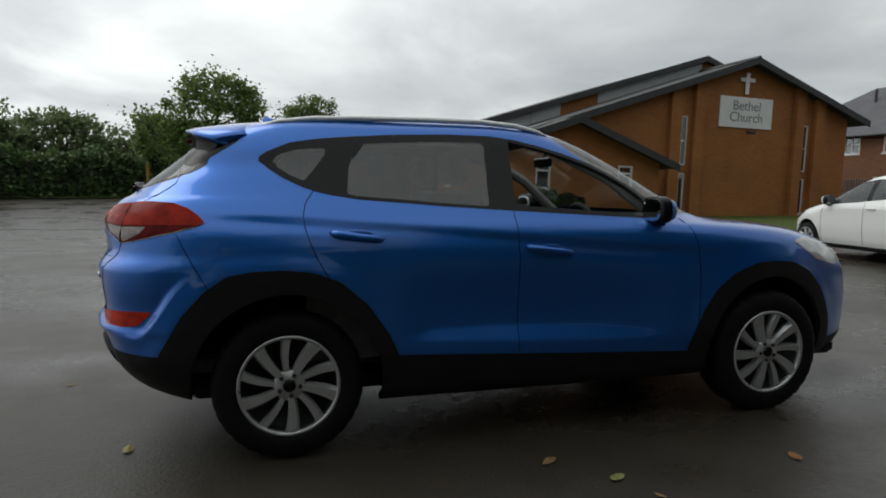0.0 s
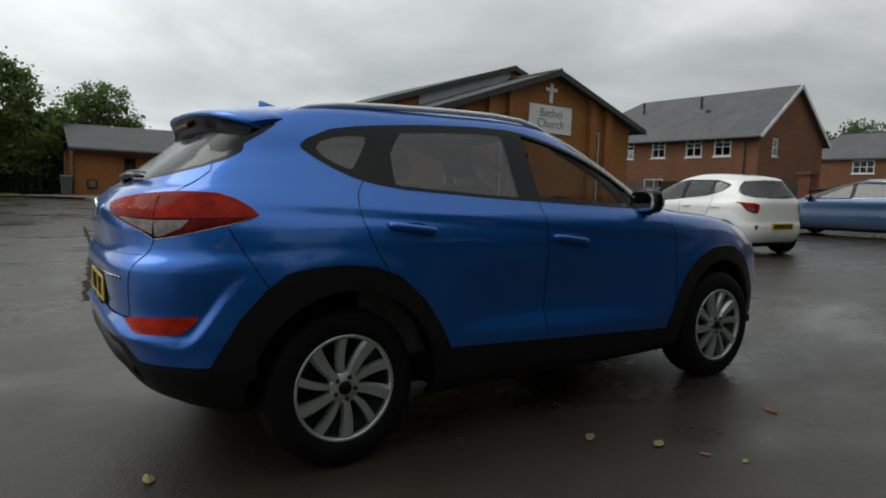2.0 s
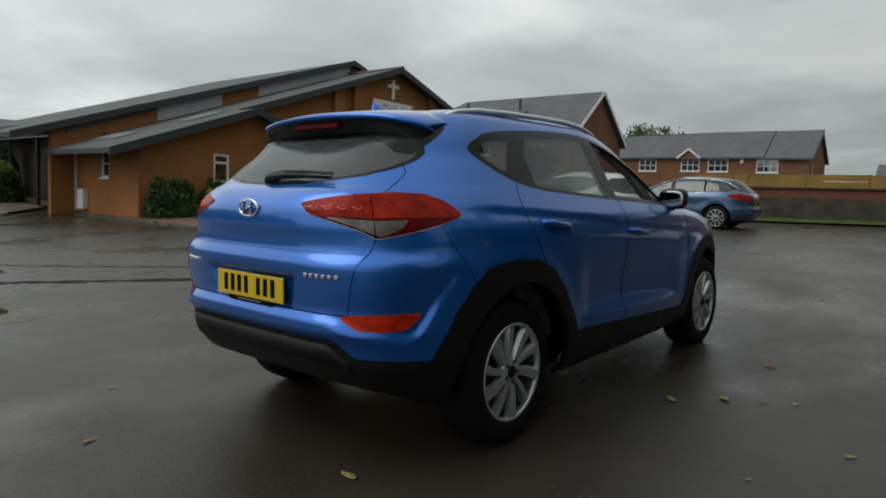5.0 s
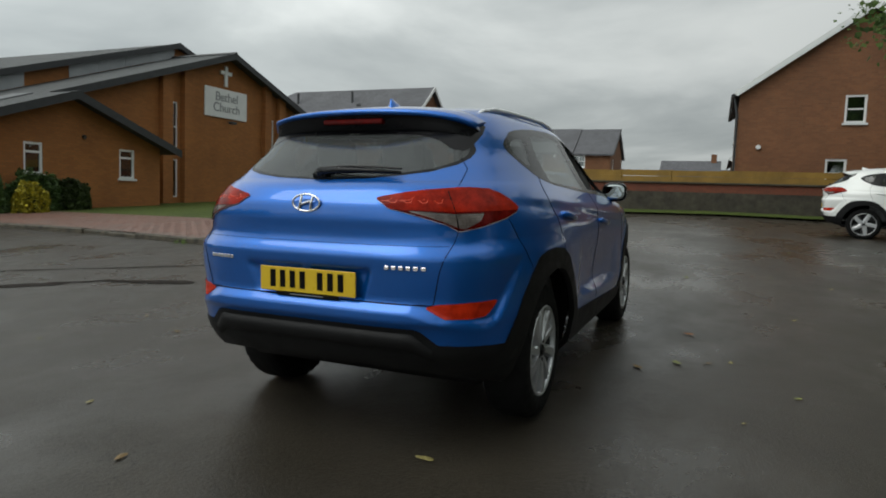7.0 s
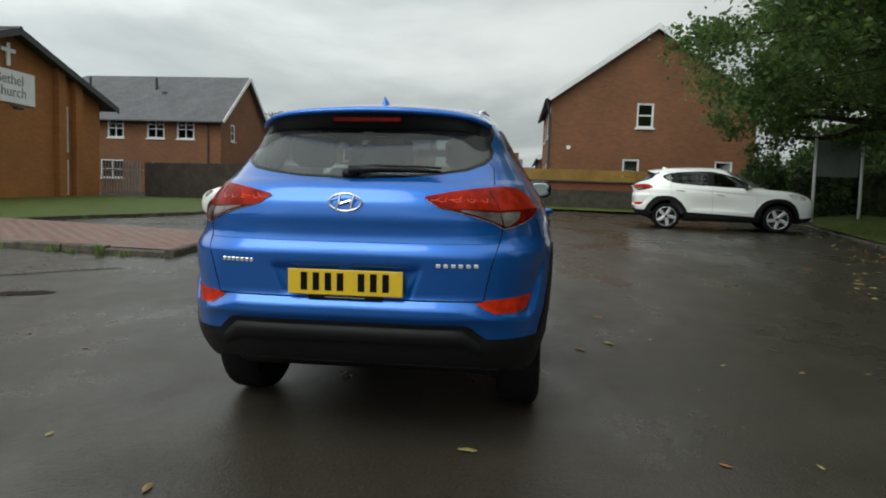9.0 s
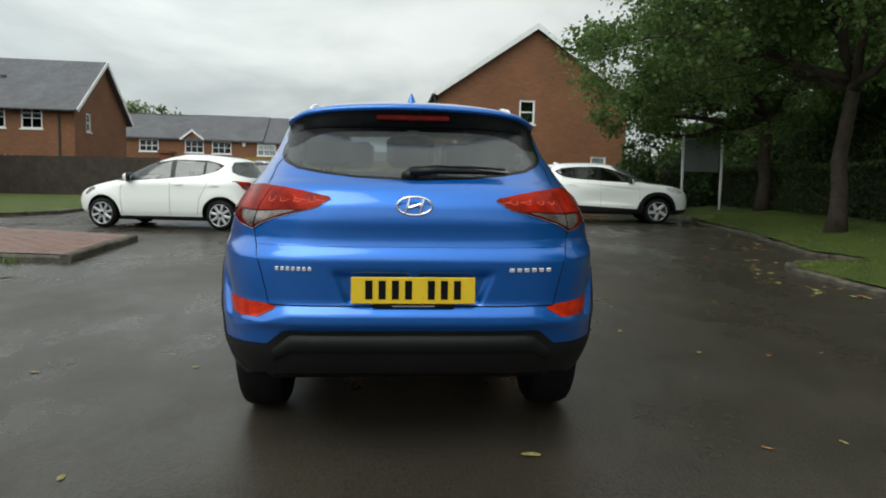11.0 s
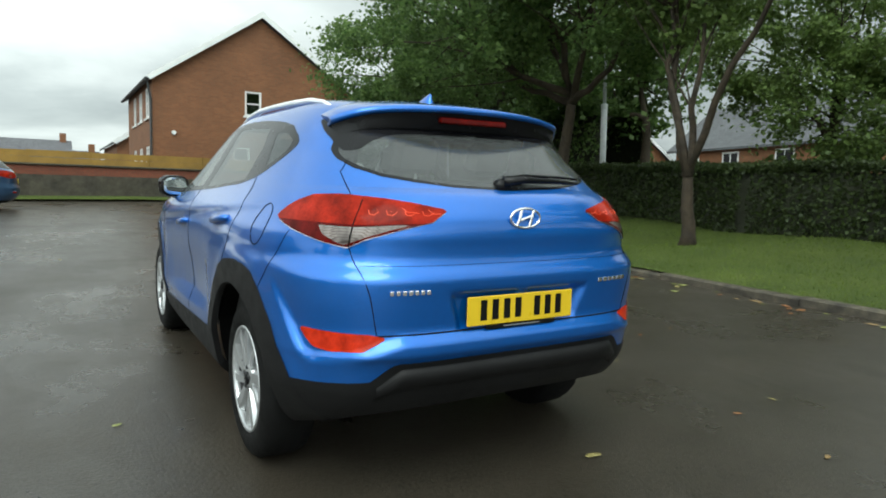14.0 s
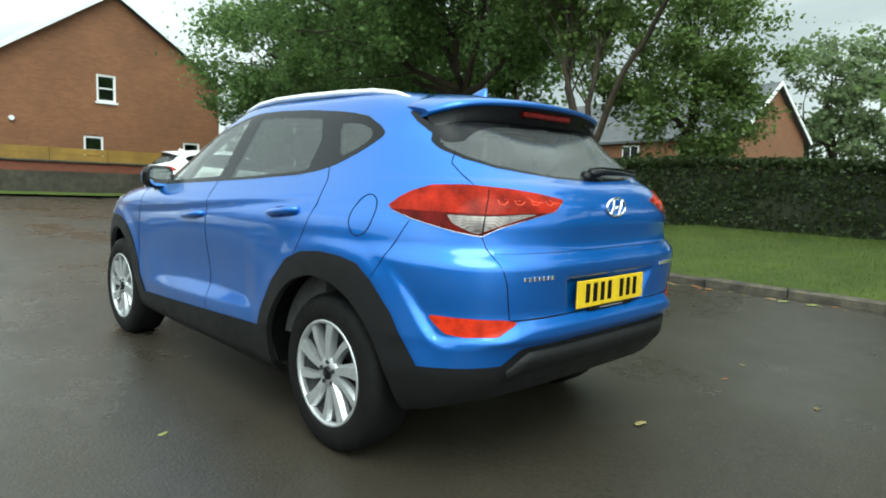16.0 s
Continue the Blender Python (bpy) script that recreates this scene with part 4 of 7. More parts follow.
# houses past the hedge
for nm, cx, cy, a, L, ze, zr in (("brick_house", 15.9, -36.25, -8.0, 14.8, 4.6, 7.5), ("brick_house", 34.0, -33.0, -10.0, 16.0, 4.2, 6.9)):
    b = thing(nm, "red brick house with a dark grey pitched roof past the hedge", "house", group="houses past the hedge")
    m = pose(cx, cy, 0, 0, 0, a)
    hw = 3.6
    part("wall", moved(join(wall("y", hw - 0.25, hw, -L / 2 + 0.25, L / 2 - 0.25, 0.2, ze, [(u, u + 1.2, 3.1, 4.2) for u in (-5.2, -1.4, 2.2, 5.2)]), gable_wall("x", -L / 2, -L / 2 + 0.25, -hw, hw, 0, 0.2, ze, ze, zr - 0.2)), m), BRICK_H, b)
    for s in (1, -1):
        part("roof_slope", moved(slope_x(0, zr, s * (hw + 0.35), ze - 0.15, -L / 2 - 0.25, L / 2 + 0.25), m), TILE_X, b)
        part("bargeboard", moved(prism([(-L / 2 - 0.28, 0, zr + 0.03), (-L / 2 - 0.28, s * (hw + 0.35), ze - 0.12), (-L / 2 - 0.28, s * (hw + 0.25), ze - 0.28), (-L / 2 - 0.28, 0, zr - 0.2)], (-0.05, 0, 0)), m), WHITE, b)
    for u in (-5.2, -1.4, 2.2, 5.2):
        wdw = part("window", moved(box(u, u + 1.2, hw - 0.1, hw + 0.02, 3.1, 4.2), m), WHITE, b)
        part("pane", moved(join(box(u + 0.1, u + 0.56, hw + 0.02, hw + 0.03, 3.2, 4.1), box(u + 0.64, u + 1.1, hw + 0.02, hw + 0.03, 3.2, 4.1)), m), TRIM, wdw)

# ---- boundary wall, fences ----
bw = tagged(new("boundary_wall"), "mossy stone wall with red brick courses and a yellow timber fence", "wall", kind="structure")
part("stone_base", box(21.0, 21.45, -11.0, 8.2, 0.2, 1.60), STONE, bw)
part("brick_course", box(21.05, 21.4, -11.0, 8.2, 1.60, 1.90), BRICK_W, bw)
part("coping", box(20.98, 21.47, -11.0, 8.2, 1.90, 1.97, 0.015), STONE, bw)
tf = tagged(new("timber_fence"), "low yellow timber fence boards on top of the wall", "fence", kind="structure")
rng = random.Random(11)
y = -11.0
while y < 4.0:
    L = 1.83
    part("rail_board", box(21.12, 21.16, y + 0.01, y + L - 0.01, 1.97, 2.18 + rng.uniform(-.01, .01)), TIMBER, tf)
    part("rail_board", box(21.14, 21.18, y + 0.01, y + L - 0.01, 2.19, 2.40 + rng.uniform(-.012, .012)), TIMBER, tf)
    part("fence_post", box(21.18, 21.27, y - 0.04, y + 0.04, 1.97, 2.42), TIMBER, tf)
    y += L
pier = tagged(part("brick_pier", join(box(20.95, 21.45, 8.2, 8.6, 0.2, 2.45), box(20.88, 21.52, 8.13, 8.67, 2.45, 2.55)), BRICK_W), "red brick gate pier with a flat cap", "pier", kind="structure")
pf = tagged(new("palisade_fence"), "grey galvanised palisade fence beside the church", "fence", kind="structure")
n = 14
for i in range(n):
    x, y = 23.75 - 0.45 * i / n, 18.6 - 2.3 * i / n
    part("pale", prism([(x, y, 0.4), (x, y - 0.075, 0.4), (x, y - 0.075, 2.25), (x, y - 0.037, 2.36), (x, y, 2.25)], (0.02, 0, 0)), STEEL, pf)
for z in (0.8, 1.9):
    part("rail", prism([(23.79, 18.6, z), (23.79, 18.6, z + 0.06), (23.33, 16.3, z + 0.06), (23.33, 16.3, z)], (0.04, 0, 0)), STEEL, pf)
bf = tagged(new("board_fence"), "dark brown close-boarded fence behind the lawn", "fence", kind="structure")
n = 62
for i in range(n):
    x, y = 23.3 - 1.9 * i / n, 16.2 - 7.5 * i / n
    part("fence_board", box(x, x + 0.02, y - 0.118, y, 0.35, 2.28 + 0.01 * (i % 3)), BOARD, bf)
part("rail", prism([(23.34, 16.2, 1.0), (23.34, 16.2, 1.1), (21.44, 8.7, 1.1), (21.44, 8.7, 1.0)], (0.05, 0, 0)), BOARD, bf)


# ---- cars ----
def curve_of(table):
    """A smooth monotone-ish curve through (z, value) points, as a function of arrays."""
    Z, V = np.array([p[0] for p in table]), np.array([p[1] for p in table])
    d = np.diff(V) / np.diff(Z)
    m = np.concatenate(([d[0]], np.where(d[:-1] * d[1:] > 0, 2 * d[:-1] * d[1:] / np.where(d[:-1] + d[1:] == 0, 1, d[:-1] + d[1:]), 0), [d[-1]]))

    def f(z):
        z = np.clip(np.asarray(z, float), Z[0], Z[-1])
        i = np.clip(np.searchsorted(Z, z) - 1, 0, len(Z) - 2)
        h = Z[i + 1] - Z[i]
        t = (z - Z[i]) / h
        return (2 * t**3 - 3 * t**2 + 1) * V[i] + (t**3 - 2 * t**2 + t) * h * m[i] + (-2 * t**3 + 3 * t**2) * V[i + 1] + (t**3 - t**2) * h * m[i + 1]
    return f


def poly_sdf(u, v, poly):
    """Signed distance to a closed outline, negative inside."""
    P = np.array(poly, float)
    Q = np.roll(P, -1, axis=0)
    best = np.full(u.shape, 1e9)
    c = np.zeros(u.shape, bool)
    for (ax, ay), (bx, by) in zip(P, Q):
        ex, ey = bx - ax, by - ay
        t = np.clip(((u - ax) * ex + (v - ay) * ey) / (ex * ex + ey * ey + 1e-12), 0, 1)
        best = np.minimum(best, np.hypot(u - ax - t * ex, v - ay - t * ey))
        if ay != by:
            k = ((ay > v) != (by > v)) & (u < ex * (v - ay) / (by - ay) + ax)
            c ^= k
    return np.where(c, -best, best)


class Shell:
    """The skin of a car as a stack of rounded plans, cut into panels along outlines."""

    def __init__(self, s):
        self.s = s
        self.w, self.xr, self.xf = curve_of(s["w"]), curve_of(s["xr"]), curve_of(s["xf"])
        self.xm, self.nf = s["xm"], s["nf"]
        self.nrf = curve_of(s["nr"])
        Z = np.array(s["levels"])
        n = s["around"]
        # even steps round a reference plan
        ph = np.linspace(0, math.pi, 4001)
        x, y = self.plan(ph, s["zref"])
        L = np.concatenate(([0], np.cumsum(np.hypot(np.diff(x), np.diff(y)))))
        if "fine" in s:
            # closer steps round the tail
            xe, dense = s["fine"]
            step = np.diff(L) * np.where(x[1:] < xe, dense, 1.0)
            L = np.concatenate(([0], np.cumsum(step)))
        phi = np.interp(np.linspace(0, L[-1], n + 1), L, ph)
        rows = []
        for z in Z:
            x, y = self.plan(phi, z)
            xx, yy = np.concatenate((x, x[-2:0:-1])), np.concatenate((y, -y[-2:0:-1]))
            rows.append(np.stack((xx, yy, np.full(xx.shape, z)), 1))
        m = 2 * n
        V = np.concatenate(rows)
        top = np.array([[(self.xr(Z[-1]) + self.xf(Z[-1])) / 2, 0, Z[-1] + s.get("crown", 0.008)]])
        self.V = [np.concatenate((self.deform(V), top))]
        F = []
        for i in range(len(Z) - 1):
            for j in range(m):
                k = (j + 1) % m
                F.append((i * m + k, i * m + j, (i + 1) * m + j, (i + 1) * m + k))
        F += [((len(Z) - 1) * m + (j + 1) % m, (len(Z) - 1) * m + j, len(V)) for j in range(m)]
        self.V = self.V[0]
        self.F, self.T = F, ["body"] * len(F)

    def plan(self, ph, z):
        c, sn = np.cos(ph), np.abs(np.sin(ph))
        w, xr, xf = float(self.w(z)), float(self.xr(z)), float(self.xf(z))
        r, nr = c >= 0, float(self.nrf(z))
        x = np.where(r, self.xm - (self.xm - xr) * np.abs(c) ** (2 / nr), self.xm + (xf - self.xm) * np.abs(c) ** (2 / self.nf))
        y = w * np.where(r, sn ** (2 / nr), sn ** (2 / self.nf))
        return x, y

    def deform(self, V):
        V = V.copy()
        s = self.s
        sg = np.sign(V[:, 1])
        for hx in s["hubs"]:
            r = np.hypot(V[:, 0] - hx, V[:, 2] - s["hub_z"])
            side = np.clip((np.abs(V[:, 1]) - 0.55) / 0.15, 0, 1)
            V[:, 1] += sg * side * s["flare"] * np.exp(-(((r - s["arch"] - 0.05) / 0.09) ** 2))
        ay = np.abs(V[:, 1])
        flank = np.clip((ay - 0.6) / 0.15, 0, 1)
        for poly, hgt, fall in s.get("lips", ()):
            d = np.clip(poly_sdf(V[:, 0], V[:, 2], poly) / fall, 0, 1)
            V[:, 1] += sg * flank * hgt * (1 - d * d * (3 - 2 * d)) * np.clip((V[:, 2] - 0.42) / 0.1, 0, 1)
        if "shoulder" in s:
            line, deep = s["shoulder"]
            d = np.interp(V[:, 0], [p[0] for p in line], [p[1] for p in line]) - V[:, 2]
            ends = np.clip((1.2 - V[:, 0]) / 0.7, 0, 1) * np.clip((V[:, 0] + 1.80) / 0.35, 0, 1)
            t = np.clip(d / 0.05, 0, 1)
            V[:, 1] -= sg * flank * ends * deep * t * t * (3 - 2 * t) * np.exp(-np.maximum(d - 0.05, 0) / 0.11)
        if "wedge" in s:
            line, much, deep = s["wedge"]
            d = V[:, 2] - np.interp(V[:, 0], [p[0] for p in line], [p[1] for p in line])
            k = np.interp(V[:, 0], [p[0] for p in much], [p[1] for p in much])
            t = np.clip(d / (0.03 + 0.05 * k), 0, 1)
            u = np.clip((d - 0.10) / 0.34, 0, 1)
            V[:, 1] -= sg * flank * deep * k * t * (1 - u * u * (3 - 2 * u)) * (V[:, 0] > -1.0)
        if "recess" in s:
            poly, deep = s["recess"]
            u = ay + V[:, 0] + 2.2
            d = poly_sdf(u, V[:, 2], poly)
            k = deep * np.clip(1 - d / 0.038, 0, 1) * np.clip((0.888 - V[:, 2]) / 0.17, 0, 1) * (V[:, 0] < -1.2)
            a = 1.15 * np.clip((u - 0.75) / 0.45, 0, 1)
            V[:, 0] += k * np.cos(a)
            V[:, 1] -= sg * k * np.sin(a)
        for poly, depth in s.get("dents", ()):
            d = poly_sdf(np.abs(V[:, 1]), V[:, 2], poly)
            k = np.clip(-d / 0.03, 0, 1) * (V[:, 0] < -1.0)
            V[:, 0] += depth * k * k * (3 - 2 * k)
        return V

    def side(self, x, z, sg):
        """A point of the flank at x, z."""
        w, xr, xf = float(self.w(z)), float(self.xr(z)), float(self.xf(z))
        a, n = ((self.xm - xr), float(self.nrf(z))) if x < self.xm else ((xf - self.xm), self.nf)
        q = min(0.999, abs(x - self.xm) / a)
        p = np.array([[x, sg * w * (1 - q**n) ** (1 / n), z]])
        return Vector(self.deform(p)[0])

    def back(self, y, z):
        """A point of the tail at y, z."""
        w, xr = float(self.w(z)), float(self.xr(z))
        q, nr = min(0.999, abs(y) / w), float(self.nrf(z))
        p = np.array([[self.xm - (self.xm - xr) * (1 - q**nr) ** (1 / nr), y, z]])
        return Vector(self.deform(p)[0])

    def corner(self, u, z, sg):
        """A point of the tail corner, by the way round it that "wrap" outlines use."""
        x, y = self.plan(np.linspace(0.02, math.pi / 2, 500), z)
        k = y + x + 2.2
        i = int(np.argmin(np.abs(k - u)))
        return Vector(self.deform(np.array([[x[i], sg * y[i], z]]))[0])

    def roof_z(self, x, y):
        """Height of the upper skin over x, y."""
        lo, hi = 1.3, float(self.s["levels"][-1])
        for _ in range(24):
            mid = (lo + hi) / 2
            lo, hi = (mid, hi) if abs(self.side(x, mid, 1).y) > y else (lo, mid)
        return lo

    def cut(self, func, tag, only=("body",)):
        """Give the tag to all skin where func is negative, cutting the faces that cross its edge."""
        val = func(self.V)
        NV, cuts = [], {}
        base = len(self.V)
        F, T = [], []

        def mid(a, b):
            k = (a, b) if a < b else (b, a)
            if k not in cuts:
                t = val[a] / (val[a] - val[b])
                cuts[k] = base + len(NV)
                NV.append(self.V[a] + (self.V[b] - self.V[a]) * t)
            return cuts[k]
        for f, g in zip(self.F, self.T):
            if g not in only:
                F.append(f)
                T.append(g)
                continue
            neg = [val[i] < 0 for i in f]
            if all(neg):
                F.append(f)
                T.append(tag)
            elif not any(neg):
                F.append(f)
                T.append(g)
            else:
                A, B = [], []
                for i in range(len(f)):
                    a, b = f[i], f[(i + 1) % len(f)]
                    (A if neg[i] else B).append(a)
                    if neg[i] != neg[(i + 1) % len(f)]:
                        c = mid(a, b)
                        A.append(c)
                        B.append(c)
                if len(A) > 2:
                    F.append(tuple(A))
                    T.append(tag)
                if len(B) > 2:
                    F.append(tuple(B))
                    T.append(g)
        if NV:
            self.V = np.concatenate((self.V, np.array(NV)))
        self.F, self.T = F, T

    def area(self, kind, poly, tag, only=("body",)):
        P = np.array(poly)

        def f(V):
            ay = np.abs(V[:, 1])
            if kind == "side":
                return np.where(ay > 0.02, poly_sdf(V[:, 0], V[:, 2], P), 1.0)
            if kind == "left":
                return np.where(V[:, 1] > 0.02, poly_sdf(V[:, 0], V[:, 2], P), 1.0)
            if kind == "right":
                return np.where(V[:, 1] < -0.02, poly_sdf(V[:, 0], V[:, 2], P), 1.0)
            if kind == "rear":
                return np.where(V[:, 0] < self.xm, poly_sdf(ay, V[:, 2], P), 1.0)
            if kind == "front":
                return np.where(V[:, 0] > self.xm, poly_sdf(ay, V[:, 2], P), 1.0)
            if kind == "wrap":
                return np.where(V[:, 0] < self.xm - 0.3, poly_sdf(ay + V[:, 0] + 2.2, V[:, 2], P), 1.0)
            if kind == "top":
                return np.where(V[:, 2] > 0.9, poly_sdf(V[:, 0], ay, P), 1.0)
            return poly_sdf(V[:, 0], V[:, 2], P)
        self.cut(f, tag, only)

    def ring(self, hx, r, tag, only=("body",)):
        s = self.s
        self.cut(lambda V: np.where(np.abs(V[:, 1]) > 0.4, np.hypot(V[:, 0] - hx, V[:, 2] - s["hub_z"]) - r, 1.0), tag, only)

    def normals(self):
        N = np.zeros_like(self.V)
        for f in self.F:
            p = self.V[list(f)]
            n = np.zeros(3)
            for i in range(1, len(f) - 1):
                n += np.cross(p[i] - p[0], p[i + 1] - p[0])
            for i in f:
                N[i] += n
        self.N = N / np.maximum(np.linalg.norm(N, axis=1), 1e-9)[:, None]

    def take(self, name, tags, mat, parent, label="", lift=0.0, rim=0.0, where=None):
        """The panel with these tags as a mesh of its own, lifted off the skin, with a turned-in edge."""
        fs = [f for f, t in zip(self.F, self.T) if t in tags]
        if where is not None:
            fs = [f for f in fs if where(self.V[list(f)].mean(0))]
        if not fs:
            return None
        ids = {}
        for f in fs:
            for i in f:
                ids.setdefault(i, len(ids))
        order = list(ids)
        P, N = self.V[order] + self.N[order] * lift, self.N[order]
        V, F, NN = list(map(tuple, P)), [tuple(ids[i] for i in f) for f in fs], list(map(tuple, N))
        if rim:
            cnt = {}
            for f in F:
                for i in range(len(f)):
                    a, b = f[i], f[(i + 1) % len(f)]
                    k = (min(a, b), max(a, b))
                    cnt[k] = (a, b) if k not in cnt else None
            inn = {}
            for e in cnt.values():
                if e is None:
                    continue
                for i in e:
                    if i not in inn:
                        inn[i] = len(V)
                        V.append(tuple(P[i] - N[i] * rim))
                        NN.append(NN[i])
                F.append((e[1], e[0], inn[e[0]], inn[e[1]]))
        ob = part(name, (V, F), mat, parent, label, smooth=True, fix=False)
        ob.data.normals_split_custom_set_from_vertices(NN)
        return ob

    def seam(self, kind, pts, sg=1, r=0.0021, step=0.02):
        """A dark shut line along points of the flank (x, z) or the tail (y, z)."""
        P = []
        for (a, b), (c, d) in zip(pts[:-1], pts[1:]):
            n = max(2, int(math.hypot(c - a, d - b) / step))
            for i in range(n):
                t = i / n
                u, v = a + (c - a) * t, b + (d - b) * t
                P.append(self.side(u, v, sg) if kind == "side" else self.back(u * sg, v))
        u, v = pts[-1]
        P.append(self.side(u, v, sg) if kind == "side" else self.back(u * sg, v))
        return tube(P, r, 5)


def blob(profile, sides=20, m=Matrix(), square=1.0):
    """A closed rounded body: (x, half width, half height) rings along x."""
    v, f = [], []
    for x, a, b in profile:
        v += [tuple(m @ Vector((x, a * math.copysign(abs(math.cos(2 * math.pi * k / sides)) ** square, math.cos(2 * math.pi * k / sides)), b * math.copysign(abs(math.sin(2 * math.pi * k / sides)) ** square, math.sin(2 * math.pi * k / sides))))) for k in range(sides)]
    for i in range(len(profile) - 1):
        for k in range(sides):
            q = (k + 1) % sides
            f.append((i * sides + k, i * sides + q, (i + 1) * sides + q, (i + 1) * sides + k))
    f += [tuple(range(sides - 1, -1, -1)), tuple(range((len(profile) - 1) * sides, len(profile) * sides))]
    return v, f


def spoke(a, r0, r1, w0, w1, sweep, y0, y1, t=0.022, turn=0.0):
    """One blade of an alloy wheel, swept round as it goes out; its face leans by turn."""
    n = 9
    v, f = [], []
    for i in range(n + 1):
        q = i / n
        r = r0 + (r1 - r0) * q
        ang = a + sweep * q**1.4
        w = w0 + (w1 - w0) * q
        y = y0 + (y1 - y0) * math.sin(q * math.pi / 2)
        c, s = math.cos(ang), math.sin(ang)
        tx, tz = -s, c
        for side, dy in ((-1, -turn), (-0.55, 0.004), (0.55, 0.004), (1, turn)):
            v.append((r * c + tx * w * side / 2, y + dy - (0.006 if abs(side) == 1 else 0), r * s + tz * w * side / 2))
        for side in (1, -1):
            v.append((r * c + tx * w * side / 2, y - t, r * s + tz * w * side / 2))
    for i in range(n):
        for k in range(6):
            q = (k + 1) % 6
            f.append((i * 6 + k, i * 6 + q, (i + 1) * 6 + q, (i + 1) * 6 + k))
    f += [tuple(range(5, -1, -1)), tuple(range(n * 6, n * 6 + 6))]
    return v, f


def add_wheel(car, x, sg, hz, R, rr, width, y_out, style, rot=0.0):
    """A wheel: rim barrel with tyre, spokes, cap and nuts under it. Its face looks along +y before it is turned."""
    prof = [(rr * 0.30, -width * 0.35), (rr * 0.93, -width * 0.38), (rr * 0.95, -0.035), (rr * 0.98, -0.018), (rr * 1.02, -0.012), (rr * 1.02, -0.03), (rr * 0.97, -width * 0.9), (rr * 0.3, -width * 0.9)]
    # barrel in a darker copy of the alloy: shade behind the spokes as colour
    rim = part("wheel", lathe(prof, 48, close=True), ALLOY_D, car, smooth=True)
    rim.matrix_basis = Matrix.Translation((x, sg * y_out, hz)) @ (Matrix.Rotation(math.pi, 4, "Z") if sg < 0 else Matrix()) @ Matrix.Rotation(rot, 4, "Y")
    tp = [(rr * 1.0, -0.012), (rr * 1.03, -0.002), (rr + (R - rr) * 0.25, 0.004), (rr + (R - rr) * 0.55, 0.006), (R - 0.03, -0.003), (R - 0.012, -0.014), (R - 0.002, -0.035), (R, -0.055), (R, -width + 0.055), (R - 0.012, -width + 0.014), (R - 0.03, -width + 0.003), (rr * 1.0, -width)]
    tv, tfc = lathe(tp, 96)
    n = len(tp)
    # tread blocks: every other step of the shoulder sits lower
    tv = [(v[0] * (0.985 if (i // n) % 3 == 0 and i % n in (5, 6, 9) else 1), v[1], v[2] * (0.985 if (i // n) % 3 == 0 and i % n in (5, 6, 9) else 1)) for i, v in enumerate(tv)]
    part("tyre", (tv, tfc), RUBBER, rim, "black rubber road tyre", smooth=True)
    part("rim_lip", lathe([(rr * 0.965, -0.03), (rr * 0.955, -0.006), (rr * 0.985, 0.002), (rr * 1.025, 0.002), (rr * 1.035, -0.006), (rr * 1.03, -0.03)], 64), ALLOY, rim, smooth=True)
    sp = ALLOY
    if style == "swirl":
        for k in range(5):
            a = 2 * math.pi * k / 5 + 0.3
            part("spoke", spoke(a, 0.052, rr * 0.985, 0.034, 0.066, 0.13, -0.012, -0.006, 0.034, 0.010), sp, rim)
            part("spoke", spoke(a + 0.60, 0.056, rr * 0.985, 0.028, 0.046, 0.16, -0.018, -0.010, 0.034, 0.010), sp, rim)
    elif style == "five":
        for k in range(5):
            a = 2 * math.pi * k / 5 + 0.2
            part("spoke", spoke(a, 0.05, rr * 0.97, 0.10, 0.075, 0.10, -0.01, -0.008, 0.03, 0.0), sp, rim)
            part("spoke", spoke(a + 0.5, 0.06, rr * 0.97, 0.03, 0.05, -0.15, -0.02, -0.012, 0.03, 0.0), ALLOY_D, rim)
    else:
        for k in range(style):
            a = 2 * math.pi * k / style
            part("spoke", spoke(a, 0.05, rr * 0.97, 0.05 if style < 9 else 0.034, 0.05 if style < 9 else 0.030, 0.0, -0.01, -0.008, 0.03, 0.0), sp, rim)
    part("hub", lathe([(0.001, -0.012), (0.066, -0.012), (0.072, -0.02), (0.072, -0.05)], 28), sp, rim, smooth=True)
    part("centre_cap", lathe([(0.001, 0.000), (0.024, -0.001), (0.030, -0.006), (0.030, -0.014)], 24), TRIM, rim, "black wheel centre cap", smooth=True)
    for k in range(5):
        a = 2 * math.pi * k / 5 + 0.3
        part("wheel_nut", moved(lathe([(0.001, -0.004), (0.010, -0.005), (0.012, -0.016)], 8), Matrix.Translation((0.05 * math.cos(a), 0, 0.05 * math.sin(a)))), ALLOY_D, rim)
    return rim


def well(s, x, sg, hz, r, y_in=0.52):
    """The dark liner inside a wheel arch, just inside the skin."""
    n = 24
    pts = [(x + r * math.cos(a), hz + r * math.sin(a)) for a in np.linspace(-0.12, math.pi + 0.12, n)]
    v = [(px, s.side(px, max(pz, s.s["levels"][0]), sg).y - sg * .035, pz) for px, pz in pts] + [(px, sg * y_in, pz) for px, pz in pts]
    f = [(i, i + 1, n + i + 1, n + i) for i in range(n - 1)] + [tuple(range(n, 2 * n))]
    return v, f


